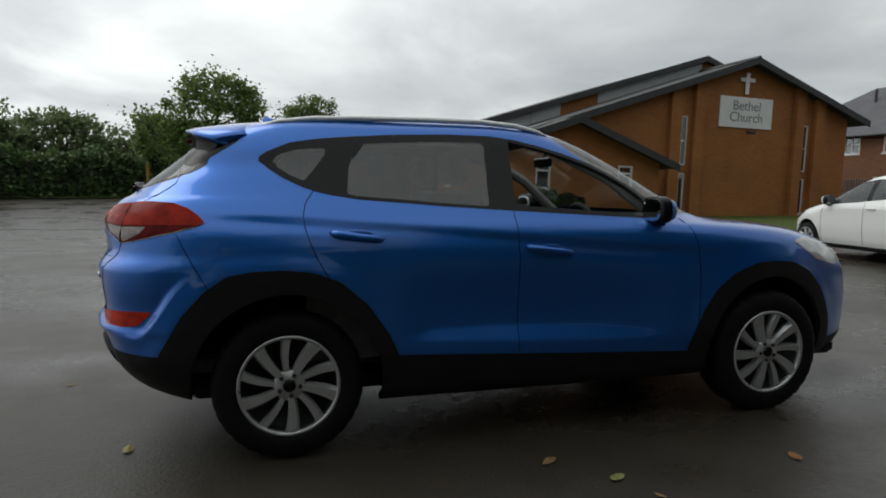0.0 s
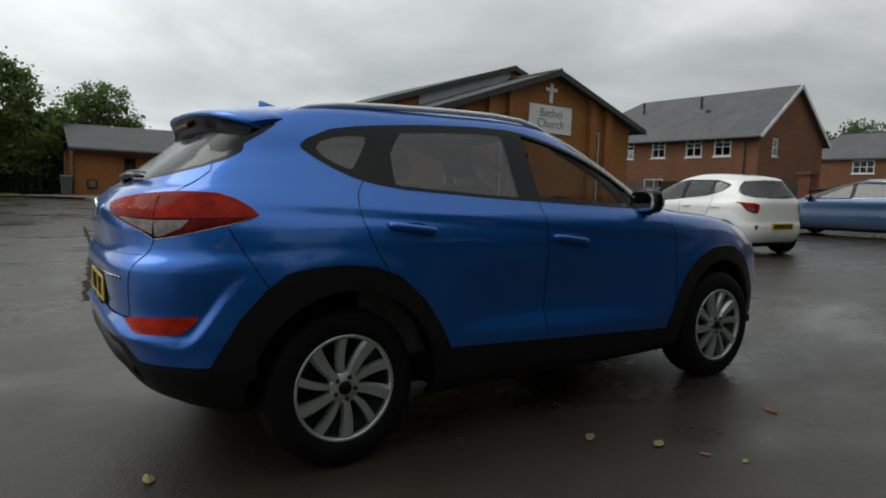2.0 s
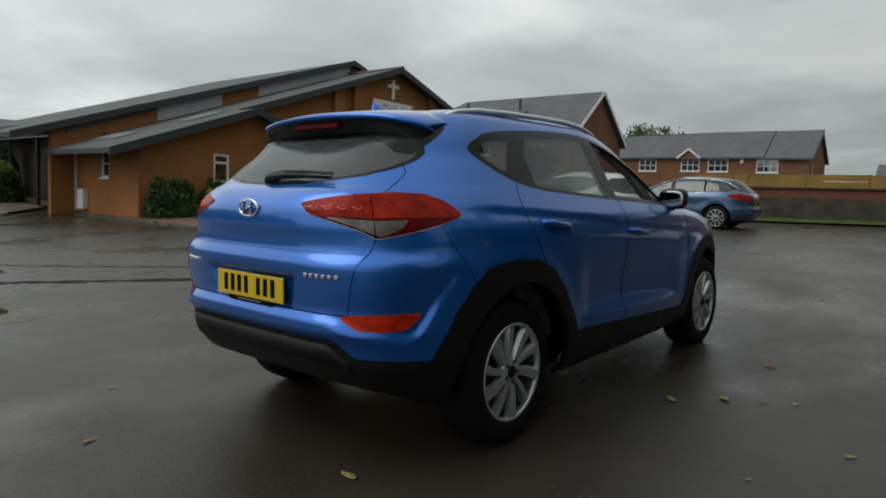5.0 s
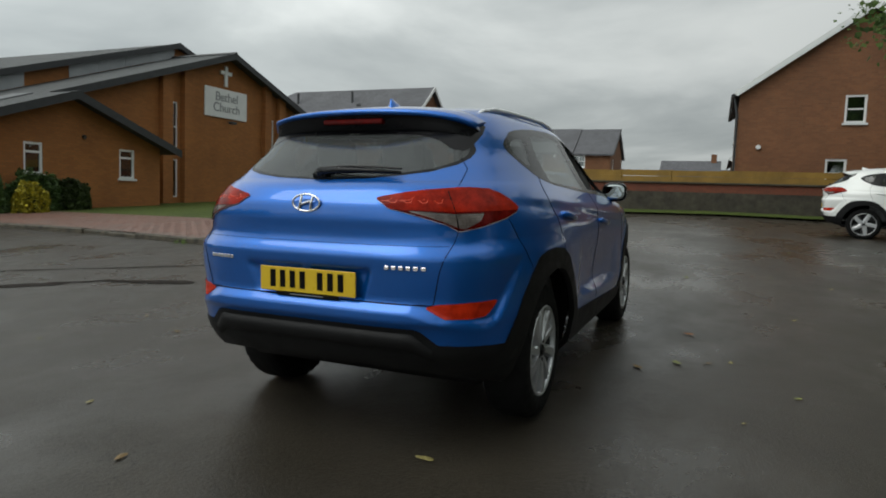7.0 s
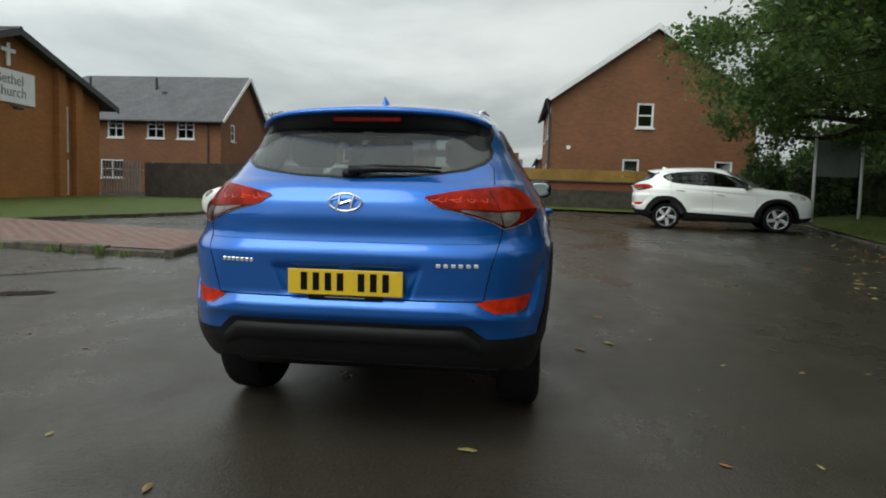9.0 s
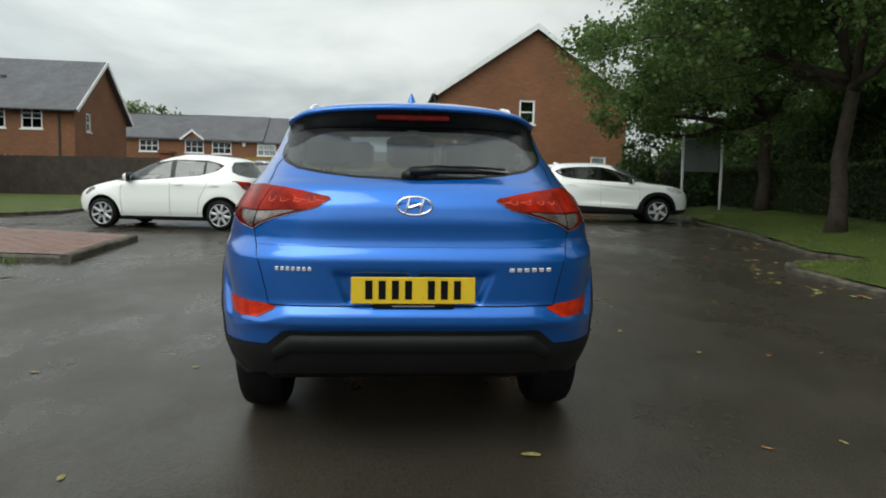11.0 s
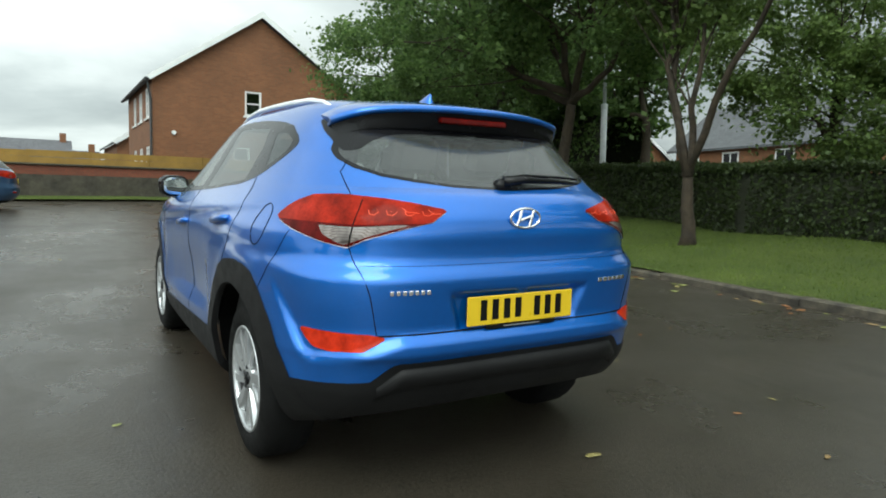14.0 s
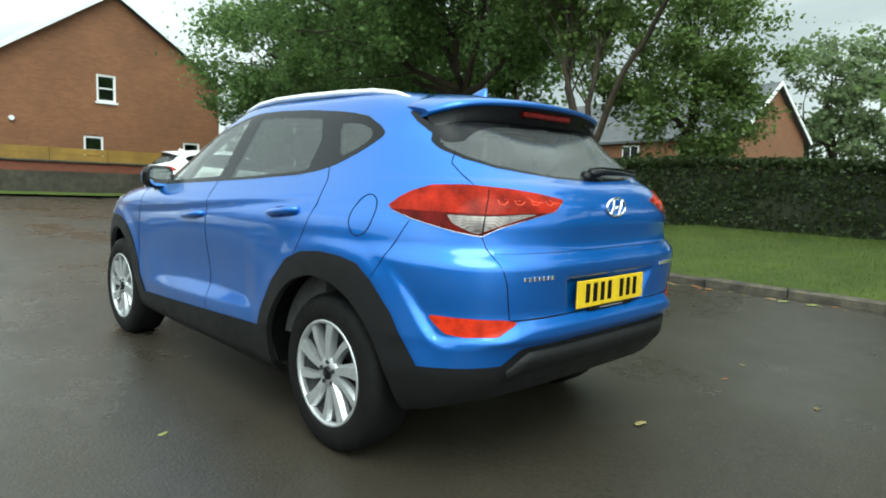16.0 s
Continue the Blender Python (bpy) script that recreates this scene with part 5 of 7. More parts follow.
def seat(m, bench=None):
    """Cushion, backrest and headrest of a car seat, as one shape each."""
    w = bench or 0.25
    cushion = moved(box(-0.26, 0.26, -w, w, 0.0, 0.15, 0.045), m)
    tilt = Matrix.Translation((-0.24, 0, 0.1)) @ Matrix.Rotation(radians(-16), 4, "Y")
    back = moved(box(-0.07, 0.07, -w, w, 0.0, 0.58, 0.045), m @ tilt)
    heads = []
    for c in ((0,) if not bench else (-0.45, 0, 0.45)):
        heads.append(moved(box(-0.045, 0.055, c - 0.13, c + 0.13, 0.62, 0.80, 0.035), m @ tilt))
    return cushion, back, join(*heads)


def mirror_unit(car, p, sg, paint, size=1.0):
    """A door mirror on a short stalk."""
    m = Matrix.Translation(p) @ Matrix.Rotation(radians(12 if sg > 0 else 3), 4, "Z") @ Matrix.Scale(size, 4) @ Matrix.Diagonal((.8, 1, 1, 1))
    shell = moved(blob([(-0.085, 0.085, 0.062), (-0.07, 0.105, 0.078), (-0.02, 0.11, 0.082), (0.05, 0.095, 0.066), (0.095, 0.06, 0.04), (0.11, 0.02, 0.015)], 24, square=0.68), m)
    ob = part("door_mirror", shell, paint, car, smooth=True)
    part("mirror_glass", moved(blob([(-0.092, 0.072, 0.052), (-0.087, 0.09, 0.066)], 24, square=0.68), m), MIRROR, ob)
    part("mirror_housing_rim", moved(blob([(-0.0875, 0.088, 0.065), (-0.075, 0.109, 0.081), (-0.02, 0.1125, 0.084), (0.0, 0.1115, 0.0825)], 24, square=0.68), m), TRIM, ob)
    part("mirror_stalk", tube([m @ Vector((0.02, -sg * 0.02, -0.06)), m @ Vector((0.03, -sg * 0.10, -0.085)), m @ Vector((0.03, -sg * 0.17, -0.09))], [0.035, 0.03, 0.028], 10), TRIM, ob)


def bars(parent, x, y0, y1, z0, z1, n, mat, gap=0.25, name="lettering_bar", out=0.003):
    """Plain upright bars in place of characters."""
    w = (y1 - y0) / n
    for i in range(n):
        a = y0 + w * i + w * gap / 2
        part(name, box(x - out, x, min(a, a + w * (1 - gap)), max(a, a + w * (1 - gap)), z0, z1), mat, parent)


ARCH = [(-.815, .30), (-.82, .46), (-.874, .578), (-.969, .715), (-1.10, .832), (-1.224, .878), (-1.36, .892), (-1.50, .886), (-1.60, .868), (-1.69, .806), (-1.79, .697), (-1.885, .535), (-1.95, .40), (-1.98, .25), (-1.2, .1)]
ARCH_F = [(.76, .25), (.775, .42), (.80, .50), (.86, .62), (.94, .73), (1.05, .81), (1.20, .862), (1.335, .872), (1.48, .862), (1.62, .80), (1.73, .70), (1.80, .58), (1.85, .44), (1.88, .25), (1.3, .1)]
SUV = dict(
    w=[(.25, .83), (.30, .885), (.42, .914), (.50, .923), (.62, .923), (.75, .925), (.88, .928), (.97, .927), (1.03, .918), (1.08, .897), (1.12, .870), (1.16, .843), (1.20, .816), (1.25, .783), (1.3, .752), (1.4, .690), (1.5, .628), (1.56, .578), (1.60, .502), (1.625, .405), (1.636, .285), (1.641, .15)],
    xr=[(.25, -1.76), (.30, -1.96), (.36, -2.06), (.43, -2.125), (.484, -2.155), (.56, -2.178), (.60, -2.196), (.62, -2.213), (.66, -2.216), (.70, -2.214), (.80, -2.214), (.888, -2.216), (.91, -2.209), (.945, -2.190), (.97, -2.187), (1.0, -2.190), (1.05, -2.198), (1.10, -2.194), (1.16, -2.160), (1.20, -2.118), (1.215, -2.085), (1.3, -1.98), (1.4, -1.845), (1.5, -1.70), (1.55, -1.585), (1.58, -1.475), (1.61, -1.265), (1.63, -.98), (1.641, -.72)],
    xf=[(.25, 2.03), (.3, 2.19), (.42, 2.255), (.6, 2.265), (.75, 2.245), (.84, 2.20), (.90, 2.14), (.96, 2.03), (1.0, 1.91), (1.04, 1.74), (1.07, 1.52), (1.095, 1.22), (1.12, 1.09), (1.164, .985), (1.28, .79), (1.41, .56), (1.53, .30), (1.585, .1), (1.61, -.12), (1.63, -.4), (1.641, -.6)],
    xm=-.6, nr=[(.2, 5.2), (.78, 5.0), (.90, 4.6), (.97, 4.1), (1.10, 3.9), (1.34, 4.1), (1.46, 5.6), (1.54, 6.6), (1.65, 6.6)], nf=4.1, zref=.75, around=300, fine=(-1.15, 2.4), hubs=(-1.335, 1.335), hub_z=.348, arch=.44, flare=0.0, crown=.004,
    levels=sorted({*np.round(np.arange(.25, .48, .025), 4), *np.round(np.arange(.48, .74, .01), 4), *np.round(np.arange(.74, .90, .0125), 4), *np.round(np.arange(.90, 1.22, .009), 4), *np.round(np.arange(1.22, 1.55, .02), 4), *np.round(np.arange(1.55, 1.642, .007), 4)}),
    # raised lips round the wheel arches: outlines, how far they stand out, how soon they fall off
    lips=((ARCH, .008, .085), (ARCH_F, .008, .085)),
    # the shoulder fold that runs down from the tail lamp to the front wing
    shoulder=([(-1.85, 1.15), (-1.5, 1.142), (-1.2, 1.128), (-.6, 1.085), (0, 1.030), (.8, .970), (1.5, .935)], .013),
    # the wedge along the foot of the doors
    wedge=([(-.80, .537), (-.22, .512), (.65, .487)], [(-.80, 0), (-.66, .6), (-.3, 1), (.1, .95), (.45, .55), (.66, 0)], .034),
    # the sunken middle of the tail, framed by the bumper and the corner ridge
    recess=([(-.10, .70), (.52, .698), (.60, .680), (.68, .655), (.79, .638), (1.0, .628), (1.05, .638), (1.10, .68), (1.19, .78), (1.30, .886), (-.10, .886)], .028),
    dents=(([(0, .848), (.350, .848), (.290, .69), (0, .69)], .022),),
)
DLO = [(-1.468, 1.390), (-1.42, 1.425), (-1.31, 1.472), (-1.18, 1.493), (-1.063, 1.505), (-.80, 1.525), (-.5, 1.535), (-.281, 1.532), (-.14, 1.515), (-.003, 1.484), (.14, 1.447), (.277, 1.402), (.39, 1.352), (.487, 1.297), (.58, 1.235), (.68, 1.15), (.70, 1.112), (.60, 1.108), (.35, 1.120), (.064, 1.135), (-.305, 1.155), (-.60, 1.172), (-.73, 1.183), (-.871, 1.193), (-1.0, 1.202), (-1.13, 1.222), (-1.19, 1.236), (-1.25, 1.254), (-1.306, 1.280), (-1.35, 1.302), (-1.40, 1.334), (-1.44, 1.366)]
REVERSE = [(.50, 1.090), (.577, 1.090), (.80, 1.079), (.83, 1.079), (1.02, 1.081), (.982, 1.046), (.885, 1.017), (.85, 1.011), (.815, 1.020), (.722, 1.044), (.60, 1.072)]
LAMP = [(.370, 1.139), (.53, 1.162), (.68, 1.176), (.76, 1.180), (.88, 1.186), (.942, 1.187), (1.10, 1.182), (1.20, 1.160), (1.279, 1.131), (1.337, 1.098), (1.305, 1.081), (1.19, 1.055), (1.05, 1.032), (.96, 1.018), (.885, 1.009), (.83, 1.004), (.745, 1.032), (.646, 1.054), (.522, 1.080), (.43, 1.098)]


def suv(name, label, paint, m, style, detailed=True, open_window=True, tint=None):
    s = Shell(SUV if detailed else dict(SUV, around=150))
    for hx, lip in zip(SUV["hubs"], (ARCH, ARCH_F)):
        s.ring(hx, .435, "gone")
        s.area("side", lip, "arch")
    s.area("all", [(-3, .20), (-2.24, .42), (-2.06, .385), (-1.74, .29), (-1.54, .2)], "gone", ("body", "arch"))
    s.area("side", [(-.92, .482), (.90, .392), (.95, .2), (-.95, .2)], "sill")
    # lower rear trim: a raised black insert between two deeper corners
    s.area("wrap", [(-.10, .592), (.55, .592), (.59, .584), (.70, .524), (1.05, .514), (1.6, .505), (1.6, .1), (-.10, .1)], "rear_trim")
    s.area("all", [(1.3, .37), (1.75, .37), (2.4, .42), (2.4, .1), (1.3, .1)], "front_trim")
    s.area("wrap", LAMP, "lamp")
    s.area("wrap", REVERSE, "lamp_clear", ("lamp",))
    s.area("wrap", [(.30, 1.098), (.80, 1.084), (1.40, 1.088), (1.40, .98), (.30, .98)], "lamp_low", ("lamp",))
    s.area("wrap", [(.61, .687), (.70, .702), (.90, .707), (1.10, .709), (1.05, .672), (1.0, .645), (.9, .636), (.72, .640)], "reflector")
    s.area("side", DLO, "dlo")
    s.area("side", [(-1.535, 1.485), (-1.60, 1.440), (-1.68, 1.392), (-1.752, 1.352), (-1.80, 1.36), (-1.80, 1.58), (-1.60, 1.58)], "fin")
    s.area("side", [(-.95, 1.474), (-.60, 1.494), (-.325, 1.494), (-.355, 1.172), (-.60, 1.188), (-.73, 1.199), (-.871, 1.209), (-1.0, 1.219), (-1.055, 1.227), (-1.035, 1.37)], "pane_rear", ("dlo",))
    s.area("side", [(-.185, 1.507), (-.003, 1.466), (.14, 1.428), (.277, 1.383), (.39, 1.332), (.487, 1.277), (.565, 1.215), (.60, 1.14), (.35, 1.142), (.064, 1.160), (-.215, 1.177)], "pane_front", ("dlo",))
    s.area("side", [(-1.395, 1.384), (-1.36, 1.415), (-1.29, 1.437), (-1.20, 1.446), (-1.13, 1.442), (-1.19, 1.360), (-1.25, 1.288), (-1.31, 1.312), (-1.37, 1.350)], "pane_quarter", ("dlo",))
    s.area("rear", [(0, 1.213), (.25, 1.222), (.40, 1.238), (.51, 1.256), (.585, 1.288), (.615, 1.325), (.612, 1.36), (.588, 1.41), (.545, 1.47), (.50, 1.53), (0, 1.53)], "screen")
    s.area("rear", [(0, 1.223), (.25, 1.232), (.39, 1.248), (.50, 1.267), (.570, 1.300), (.597, 1.33), (.590, 1.37), (.560, 1.43), (0, 1.445)], "screen_clear", ("screen",))
    s.area("front", [(0, 1.125), (.76, 1.13), (.69, 1.3), (.60, 1.46), (.53, 1.545), (0, 1.56)], "windscreen")
    s.area("side", [(1.53, .975), (1.66, .992), (1.80, .965), (1.93, .925), (2.02, .88), (1.98, .83), (1.89, .826), (1.70, .868)], "headlamp")
    s.area("front", [(0, .86), (.5, .86), (.45, .60), (0, .58)], "grille")
    # panels
    s.area("side", [(.755, 1.13), (.795, 1.02), (.82, .92), (.832, .78), (.828, .60), (.79, .30), (-.219, .30), (-.219, .60), (-.221, .9), (-.235, 1.16), (.4, 1.16)], "front_door")
    s.area("side", [(-.235, 1.2), (-.221, .9), (-.219, .60), (-.219, .30), (-.80, .30), (-.95, .60), (-1.06, .76), (-1.135, .834), (-1.18, .92), (-1.208, .99), (-1.235, 1.08), (-1.239, 1.143), (-1.22, 1.20), (-1.18, 1.26)], "rear_door")
    s.area("rear", [(0, 1.60), (.5, 1.54), (.62, 1.36), (.645, 1.30), (.662, 1.20), (.672, 1.02), (.64, .86), (.608, .698), (0, .694)], "tailgate")
    s.area("top", [(1.06, 0), (1.06, .80), (1.5, .80), (1.9, .72), (2.05, .55), (2.12, 0)], "bonnet")
    s.area("wrap", [(-.10, .698), (.65, .698), (.78, .86), (.83, 1.02), (1.18, 1.06), (1.20, 1.046), (1.32, .86), (1.40, .74), (1.5, .3), (-.10, .3)], "rear_bumper")
    s.normals()
    car = thing(name, label, "car", m)
    body = s.take("body", ("body",), paint, car)
    wr = lambda sg: (lambda c: c[1] * sg > 0)
    s.take("bonnet", ("bonnet",), paint, car)
    gate = s.take("tailgate", ("tailgate",), paint, car)
    bump = s.take("rear_bumper", ("rear_bumper",), paint, car)
    for sg in (1, -1):
        fd = s.take("front_door", ("front_door",), paint, car, where=wr(sg))
        rd = s.take("rear_door", ("rear_door",), paint, car, where=wr(sg))
        for nm, d, x0, x1, z0, z1 in (("rear", rd, -1.14, -.905, 1.052, 1.022), ("front", fd, -.185, .06, .975, .945)):
            P = [s.side(x0 + (x1 - x0) * t, z0 + (z1 - z0) * t, sg) + Vector((0, sg * o, 0)) for t, o in ((0, -.008), (.06, .012), (.2, .020), (.5, .023), (.8, .020), (.94, .012), (1, -.008))]
            part("door_handle", tube(P, [.013, .016, .017, .016, .017, .016, .012], 10), paint, d, smooth=True)
            c = s.side((x0 + x1) / 2, (z0 + z1) / 2 - .004, sg)
            part("handle_recess", moved(blob([(-.072, .0015, .016), (-.05, .003, .028), (0, .0035, .034), (.05, .003, .028), (.072, .0015, .016)], 16), Matrix.Translation(c)), paint, d, smooth=True)
        if not (open_window and sg < 0):
            g = s.take("front_window_pane", ("pane_front",), tint or CARGLASS, car, "clear front side window", where=wr(sg))
            g.visible_shadow = False
        for t, nm in (("pane_rear", "rear_window_pane"), ("pane_quarter", "quarter_window_pane")):
            g = s.take(nm, (t,), tint or PRIVACY, car, "dark tinted side window", where=wr(sg))
            g.visible_shadow = False
        s.take("window_surround", ("dlo",), TRIM, car, "black window surround", .001, .02, where=wr(sg))
        for hx in SUV["hubs"]:
            s.take("wheel_arch_trim", ("arch",), CLAD, car, "black plastic wheel arch trim", .007, .03, where=lambda c, h=hx: c[1] * sg > 0 and abs(c[0] - h) < .8)
            part("wheel_arch_liner", well(s, hx, sg, .348, .445), LINER, car)
        s.take("sill_trim", ("sill",), CLAD, car, "black plastic sill trim", .007, .03, where=wr(sg))
        lamp = s.take("tail_lamp", ("lamp",), RED, car, "red tail lamp with a clear lower lens", .006, .02, where=wr(sg))
        s.take("lower_lens", ("lamp_low",), RED_L, lamp, "darker red lower half of the lamp", .0055, .02, where=wr(sg))
        s.take("clear_lens", ("lamp_clear",), CLEAR, lamp, "clear reversing lens", .005, .012, where=wr(sg))
        # the bright zigzag light guides and the seam between the two halves of the lamp
        zig = [(.37, 1.128), (.40, 1.128), (.415, 1.142), (.45, 1.130), (.49, 1.133), (.505, 1.148), (.54, 1.134), (.585, 1.138), (.60, 1.154)]
        for i in (0, 3, 6):
            part("light_guide", tube([s.back(sg * a, b) + Vector((-.0065, 0, 0)) for a, b in zig[i:i + 3]], .0022, 5), GUIDE, lamp, "bright orange light guide")
        for a in (.43, .51, .60, .69):
            g = [(a, 1.132), (a + .02, 1.121), (a + .045, 1.123), (a + .055, 1.137)]
            part("light_guide", tube([s.corner(u, v, sg) + Vector((-.005, sg * .004, 0)) for u, v in g], .0022, 5), GUIDE, lamp, "bright orange light guide")
        part("lamp_seam", tube([s.back(sg * y, z) + Vector((-.005, sg * .004, 0)) for y, z in ((.612, 1.172), (.632, 1.14), (.656, 1.10), (.676, 1.045), (.682, 1.006))], .0030, 5), INK, lamp)
        low = LAMP[9:] + LAMP[:1]
        P = []
        for (a, b), (c, d) in zip(low[:-1], low[1:]):
            P += [s.corner(a + (c - a) * k / 6, b + (d - b) * k / 6, sg) + Vector((-.003, sg * .003, 0)) for k in range(6)]
        part("lamp_edge", tube(P, .0017, 6), ALLOY, lamp, "thin pale edge of the lamp")
        # dark moulded rim round the clear lens
        P = []
        for (a, b), (c, d) in zip(REVERSE, REVERSE[1:] + REVERSE[:1]):
            P += [s.corner(a + (c - a) * k / 5, b + (d - b) * k / 5, sg) + Vector((-.0045, sg * .0035, 0)) for k in range(5)]
        part("lens_rim", tube(P + P[:1], .0022, 6), RED_D, lamp, "dark red rim round the clear lens")
        s.take("fog_reflector", ("reflector",), AMBER, car, "orange-red bumper reflector", .004, .014, where=wr(sg))
        s.take("head_lamp", ("headlamp",), HEADLENS, car, "clear head lamp", .004, .014, where=wr(sg))
        S = [("side", [(-.235, 1.15), (-.221, .9), (-.219, .462)]), ("side", [(.76, 1.108), (.795, 1.02), (.82, .92), (.832, .78), (.828, .60), (.806, .41)]),
             ("side", [(-1.21, 1.242), (-1.25, 1.19), (-1.262, 1.13), (-1.255, 1.07), (-1.228, .99), (-1.195, .92), (-1.145, .838)]),
             ("side", [(-1.81, 1.05), (-1.77, .97), (-1.705, .86), (-1.665, .795)]), ("rear", [(.578, 1.325), (.600, 1.300), (.624, 1.272), (.630, 1.226), (.638, 1.186), (.612, 1.177)]), ("rear", [(.682, 1.004), (.674, .965), (.657, .90), (.638, .84), (.608, .697)])]
        for k, p in S:
            part("shut_line", s.seam(k, p, sg, .0022 if k == "rear" else .0021), INK, car, "dark panel gap")
        # roof rail
        P = [(x, sg * .52, s.roof_z(x, .52) + h) for x, h in ((-1.46, -.008), (-1.36, .004), (-1.2, .011), (-.95, .016), (-.6, .021), (-.3, .021), (-.1, .018), (.03, .009), (.10, -.008))]
        part("roof_rail", tube(P, [.007, .011, .014, .015, .015, .015, .014, .011, .007], 10), RAIL, car, "satin silver roof rail", smooth=True)
        mirror_unit(car, (.585, sg * .885, 1.155), sg, paint, .86)
    part("shut_line", tube([s.back(y, .942) + Vector((.0012, 0, 0)) for y in np.linspace(-.655, .655, 40)], .0022, 5), INK, gate)
    part("shut_line", tube([s.back(y, .695) for y in np.linspace(-.607, .607, 60)], .0035, 5), INK, gate)
    g = s.take("rear_screen", ("screen_clear",), REARGLASS, gate, "dark rear screen with raindrops")
    g.visible_shadow = False
    for sg in (1, -1):
        s.take("pillar_fin", ("fin",), TRIM, gate, "black rear pillar fin", .001, where=wr(sg))
    s.take("screen_border", ("screen",), TRIM, gate, "black screen border", .0005)
    g = s.take("windscreen", ("windscreen",), CARGLASS, car, "clear windscreen")
    g.visible_shadow = False
    s.take("grille", ("grille",), TRIM, car, "black front grille", .004, .02)
    trim = s.take("rear_bumper_trim", ("rear_trim",), CLAD, car, "black plastic lower bumper", .005, .03)
    s.take("front_bumper_trim", ("front_trim",), CLAD, car, "black plastic lower bumper", .005, .03)
    # the smooth diffuser bar across the lower bumper
    n = 30
    Y = np.linspace(-.60, .60, n)
    v, f = [], []
    for y in Y:
        k = abs(y) / .60
        lift = .0 if k < .86 else (k - .86) / .14
        for z, o in ((.573 - .07 * lift, .0), (.566 - .07 * lift, .022), (.53 - .06 * lift, .028), (.492 - .05 * lift, .020), (.484 - .05 * lift, -.004)):
            p = s.back(y, z)
            v.append((p.x - o * (1 - .5 * lift), y, z))
    f = [(i * 5 + k, i * 5 + k + 1, (i + 1) * 5 + k + 1, (i + 1) * 5 + k) for i in range(n - 1) for k in range(4)]
    part("diffuser_bar", (v, f), CLAD, trim, smooth=True)
    # spoiler over the screen
    v = []
    Y = np.linspace(-1, 1, 37)
    for t in Y:
        a = abs(t)
        y = .600 * t
        xt = -1.835 + .105 * a**2.2 + (.075 * max(0, a - .86) / .14)
        zt = 1.548 - .028 * a**2 - .040 * a**7
        x0 = -1.43 - .02 * (1 - a) - .05 * a**6
        z0 = 1.602 - .042 * a**2.2 - .055 * a**7
        v += [(x0, y * .97, z0 + .003), ((x0 * .6 + xt * .4), y, z0 * .6 + zt * .4 + .010), (xt * .85 + x0 * .15, y, zt * .85 + z0 * .15 + .008), (xt, y, zt), (xt + .006, y * .995, zt - .016), (xt + .10, y * .98, zt - .034), (xt + .22, y * .95, zt - .055), (x0 - .08, y * .93, z0 - .075)]
    f = [(i * 8 + k, i * 8 + (k + 1) % 8, (i + 1) * 8 + (k + 1) % 8, (i + 1) * 8 + k) for i in range(36) for k in range(8)]
    f += [tuple(range(7, -1, -1)), tuple(range(36 * 8, 37 * 8))]
    sp = part("spoiler", (v, f), paint, gate, smooth=True)
    for p in sp.data.polygons:
        p.use_smooth = len(p.vertices) == 4
    n, v = 33, []
    for i in range(n):
        t = -1 + 2 * i / (n - 1)
        k = abs(t)
        xt, zt = -1.835 + .105 * k**2.2 + (.075 * max(0, k - .86) / .14), 1.548 - .028 * k**2 - .040 * k**7
        lo = s.back(.575 * t, 1.452 - .03 * k**6) + Vector((-.004, 0, 0))
        hi = Vector((xt + .012, .594 * t, zt - .020))
        v += [tuple(hi), tuple(hi.lerp(lo, .35) + Vector((.006, 0, -.006))), tuple(hi.lerp(lo, .75) + Vector((-.002, 0, -.008))), tuple(lo)]
    f = [(i * 4 + k, i * 4 + k + 1, (i + 1) * 4 + k + 1, (i + 1) * 4 + k) for i in range(n - 1) for k in range(3)]
    part("spoiler_underside", (v, f), TRIM, gate, "black panel under the spoiler", smooth=True)
    part("brake_lamp", box(-1.823, -1.785, -.17, .17, 1.484, 1.508, .005), RED_D, gate, "dark red high brake lamp")
    # shark fin aerial
    ring = [(-1.25, .006), (-1.30, .022), (-1.40, .034), (-1.44, .022), (-1.45, .006)]
    base = [(x, y, 1.598) for x, y in ring] + [(x, -y, 1.598) for x, y in ring[::-1]]
    mids = [(x * .55 - 1.415 * .45, y * .45, 1.628) for x, y, z in base]
    tops = [(x * .12 - 1.430 * .88, y * .12, 1.654) for x, y, z in base]
    nb = len(base)
    v = base + mids + tops
    f = [(k * nb + i, k * nb + (i + 1) % nb, (k + 1) * nb + (i + 1) % nb, (k + 1) * nb + i) for k in (0, 1) for i in range(nb)] + [tuple(range(2 * nb, 3 * nb))]
    part("fin_aerial", (v, f), paint, car, smooth=True)
    # wiper
    e = Vector((-.02, 0, .012))
    wp = [s.back(y, z) + e for y, z in ((.02, 1.236), (-.10, 1.246), (-.25, 1.244), (-.40, 1.236))]
    wi = part("rear_wiper", tube(wp, [.020, .016, .011, .006], 8), TRIM, gate, "black rear wiper arm", smooth=True)
    part("wiper_pivot", moved(blob([(-.022, .034, .022), (-.008, .040, .026), (.012, .042, .028)], 16), Matrix.Translation(s.back(.015, 1.234))), TRIM, wi, smooth=True)
    part("wiper_blade", tube([p + Vector((.006, 0, .018)) for p in wp[:]], .006, 6), TRIM, wi)
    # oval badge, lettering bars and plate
    pb = s.back(0, 1.112)
    bm_ = []
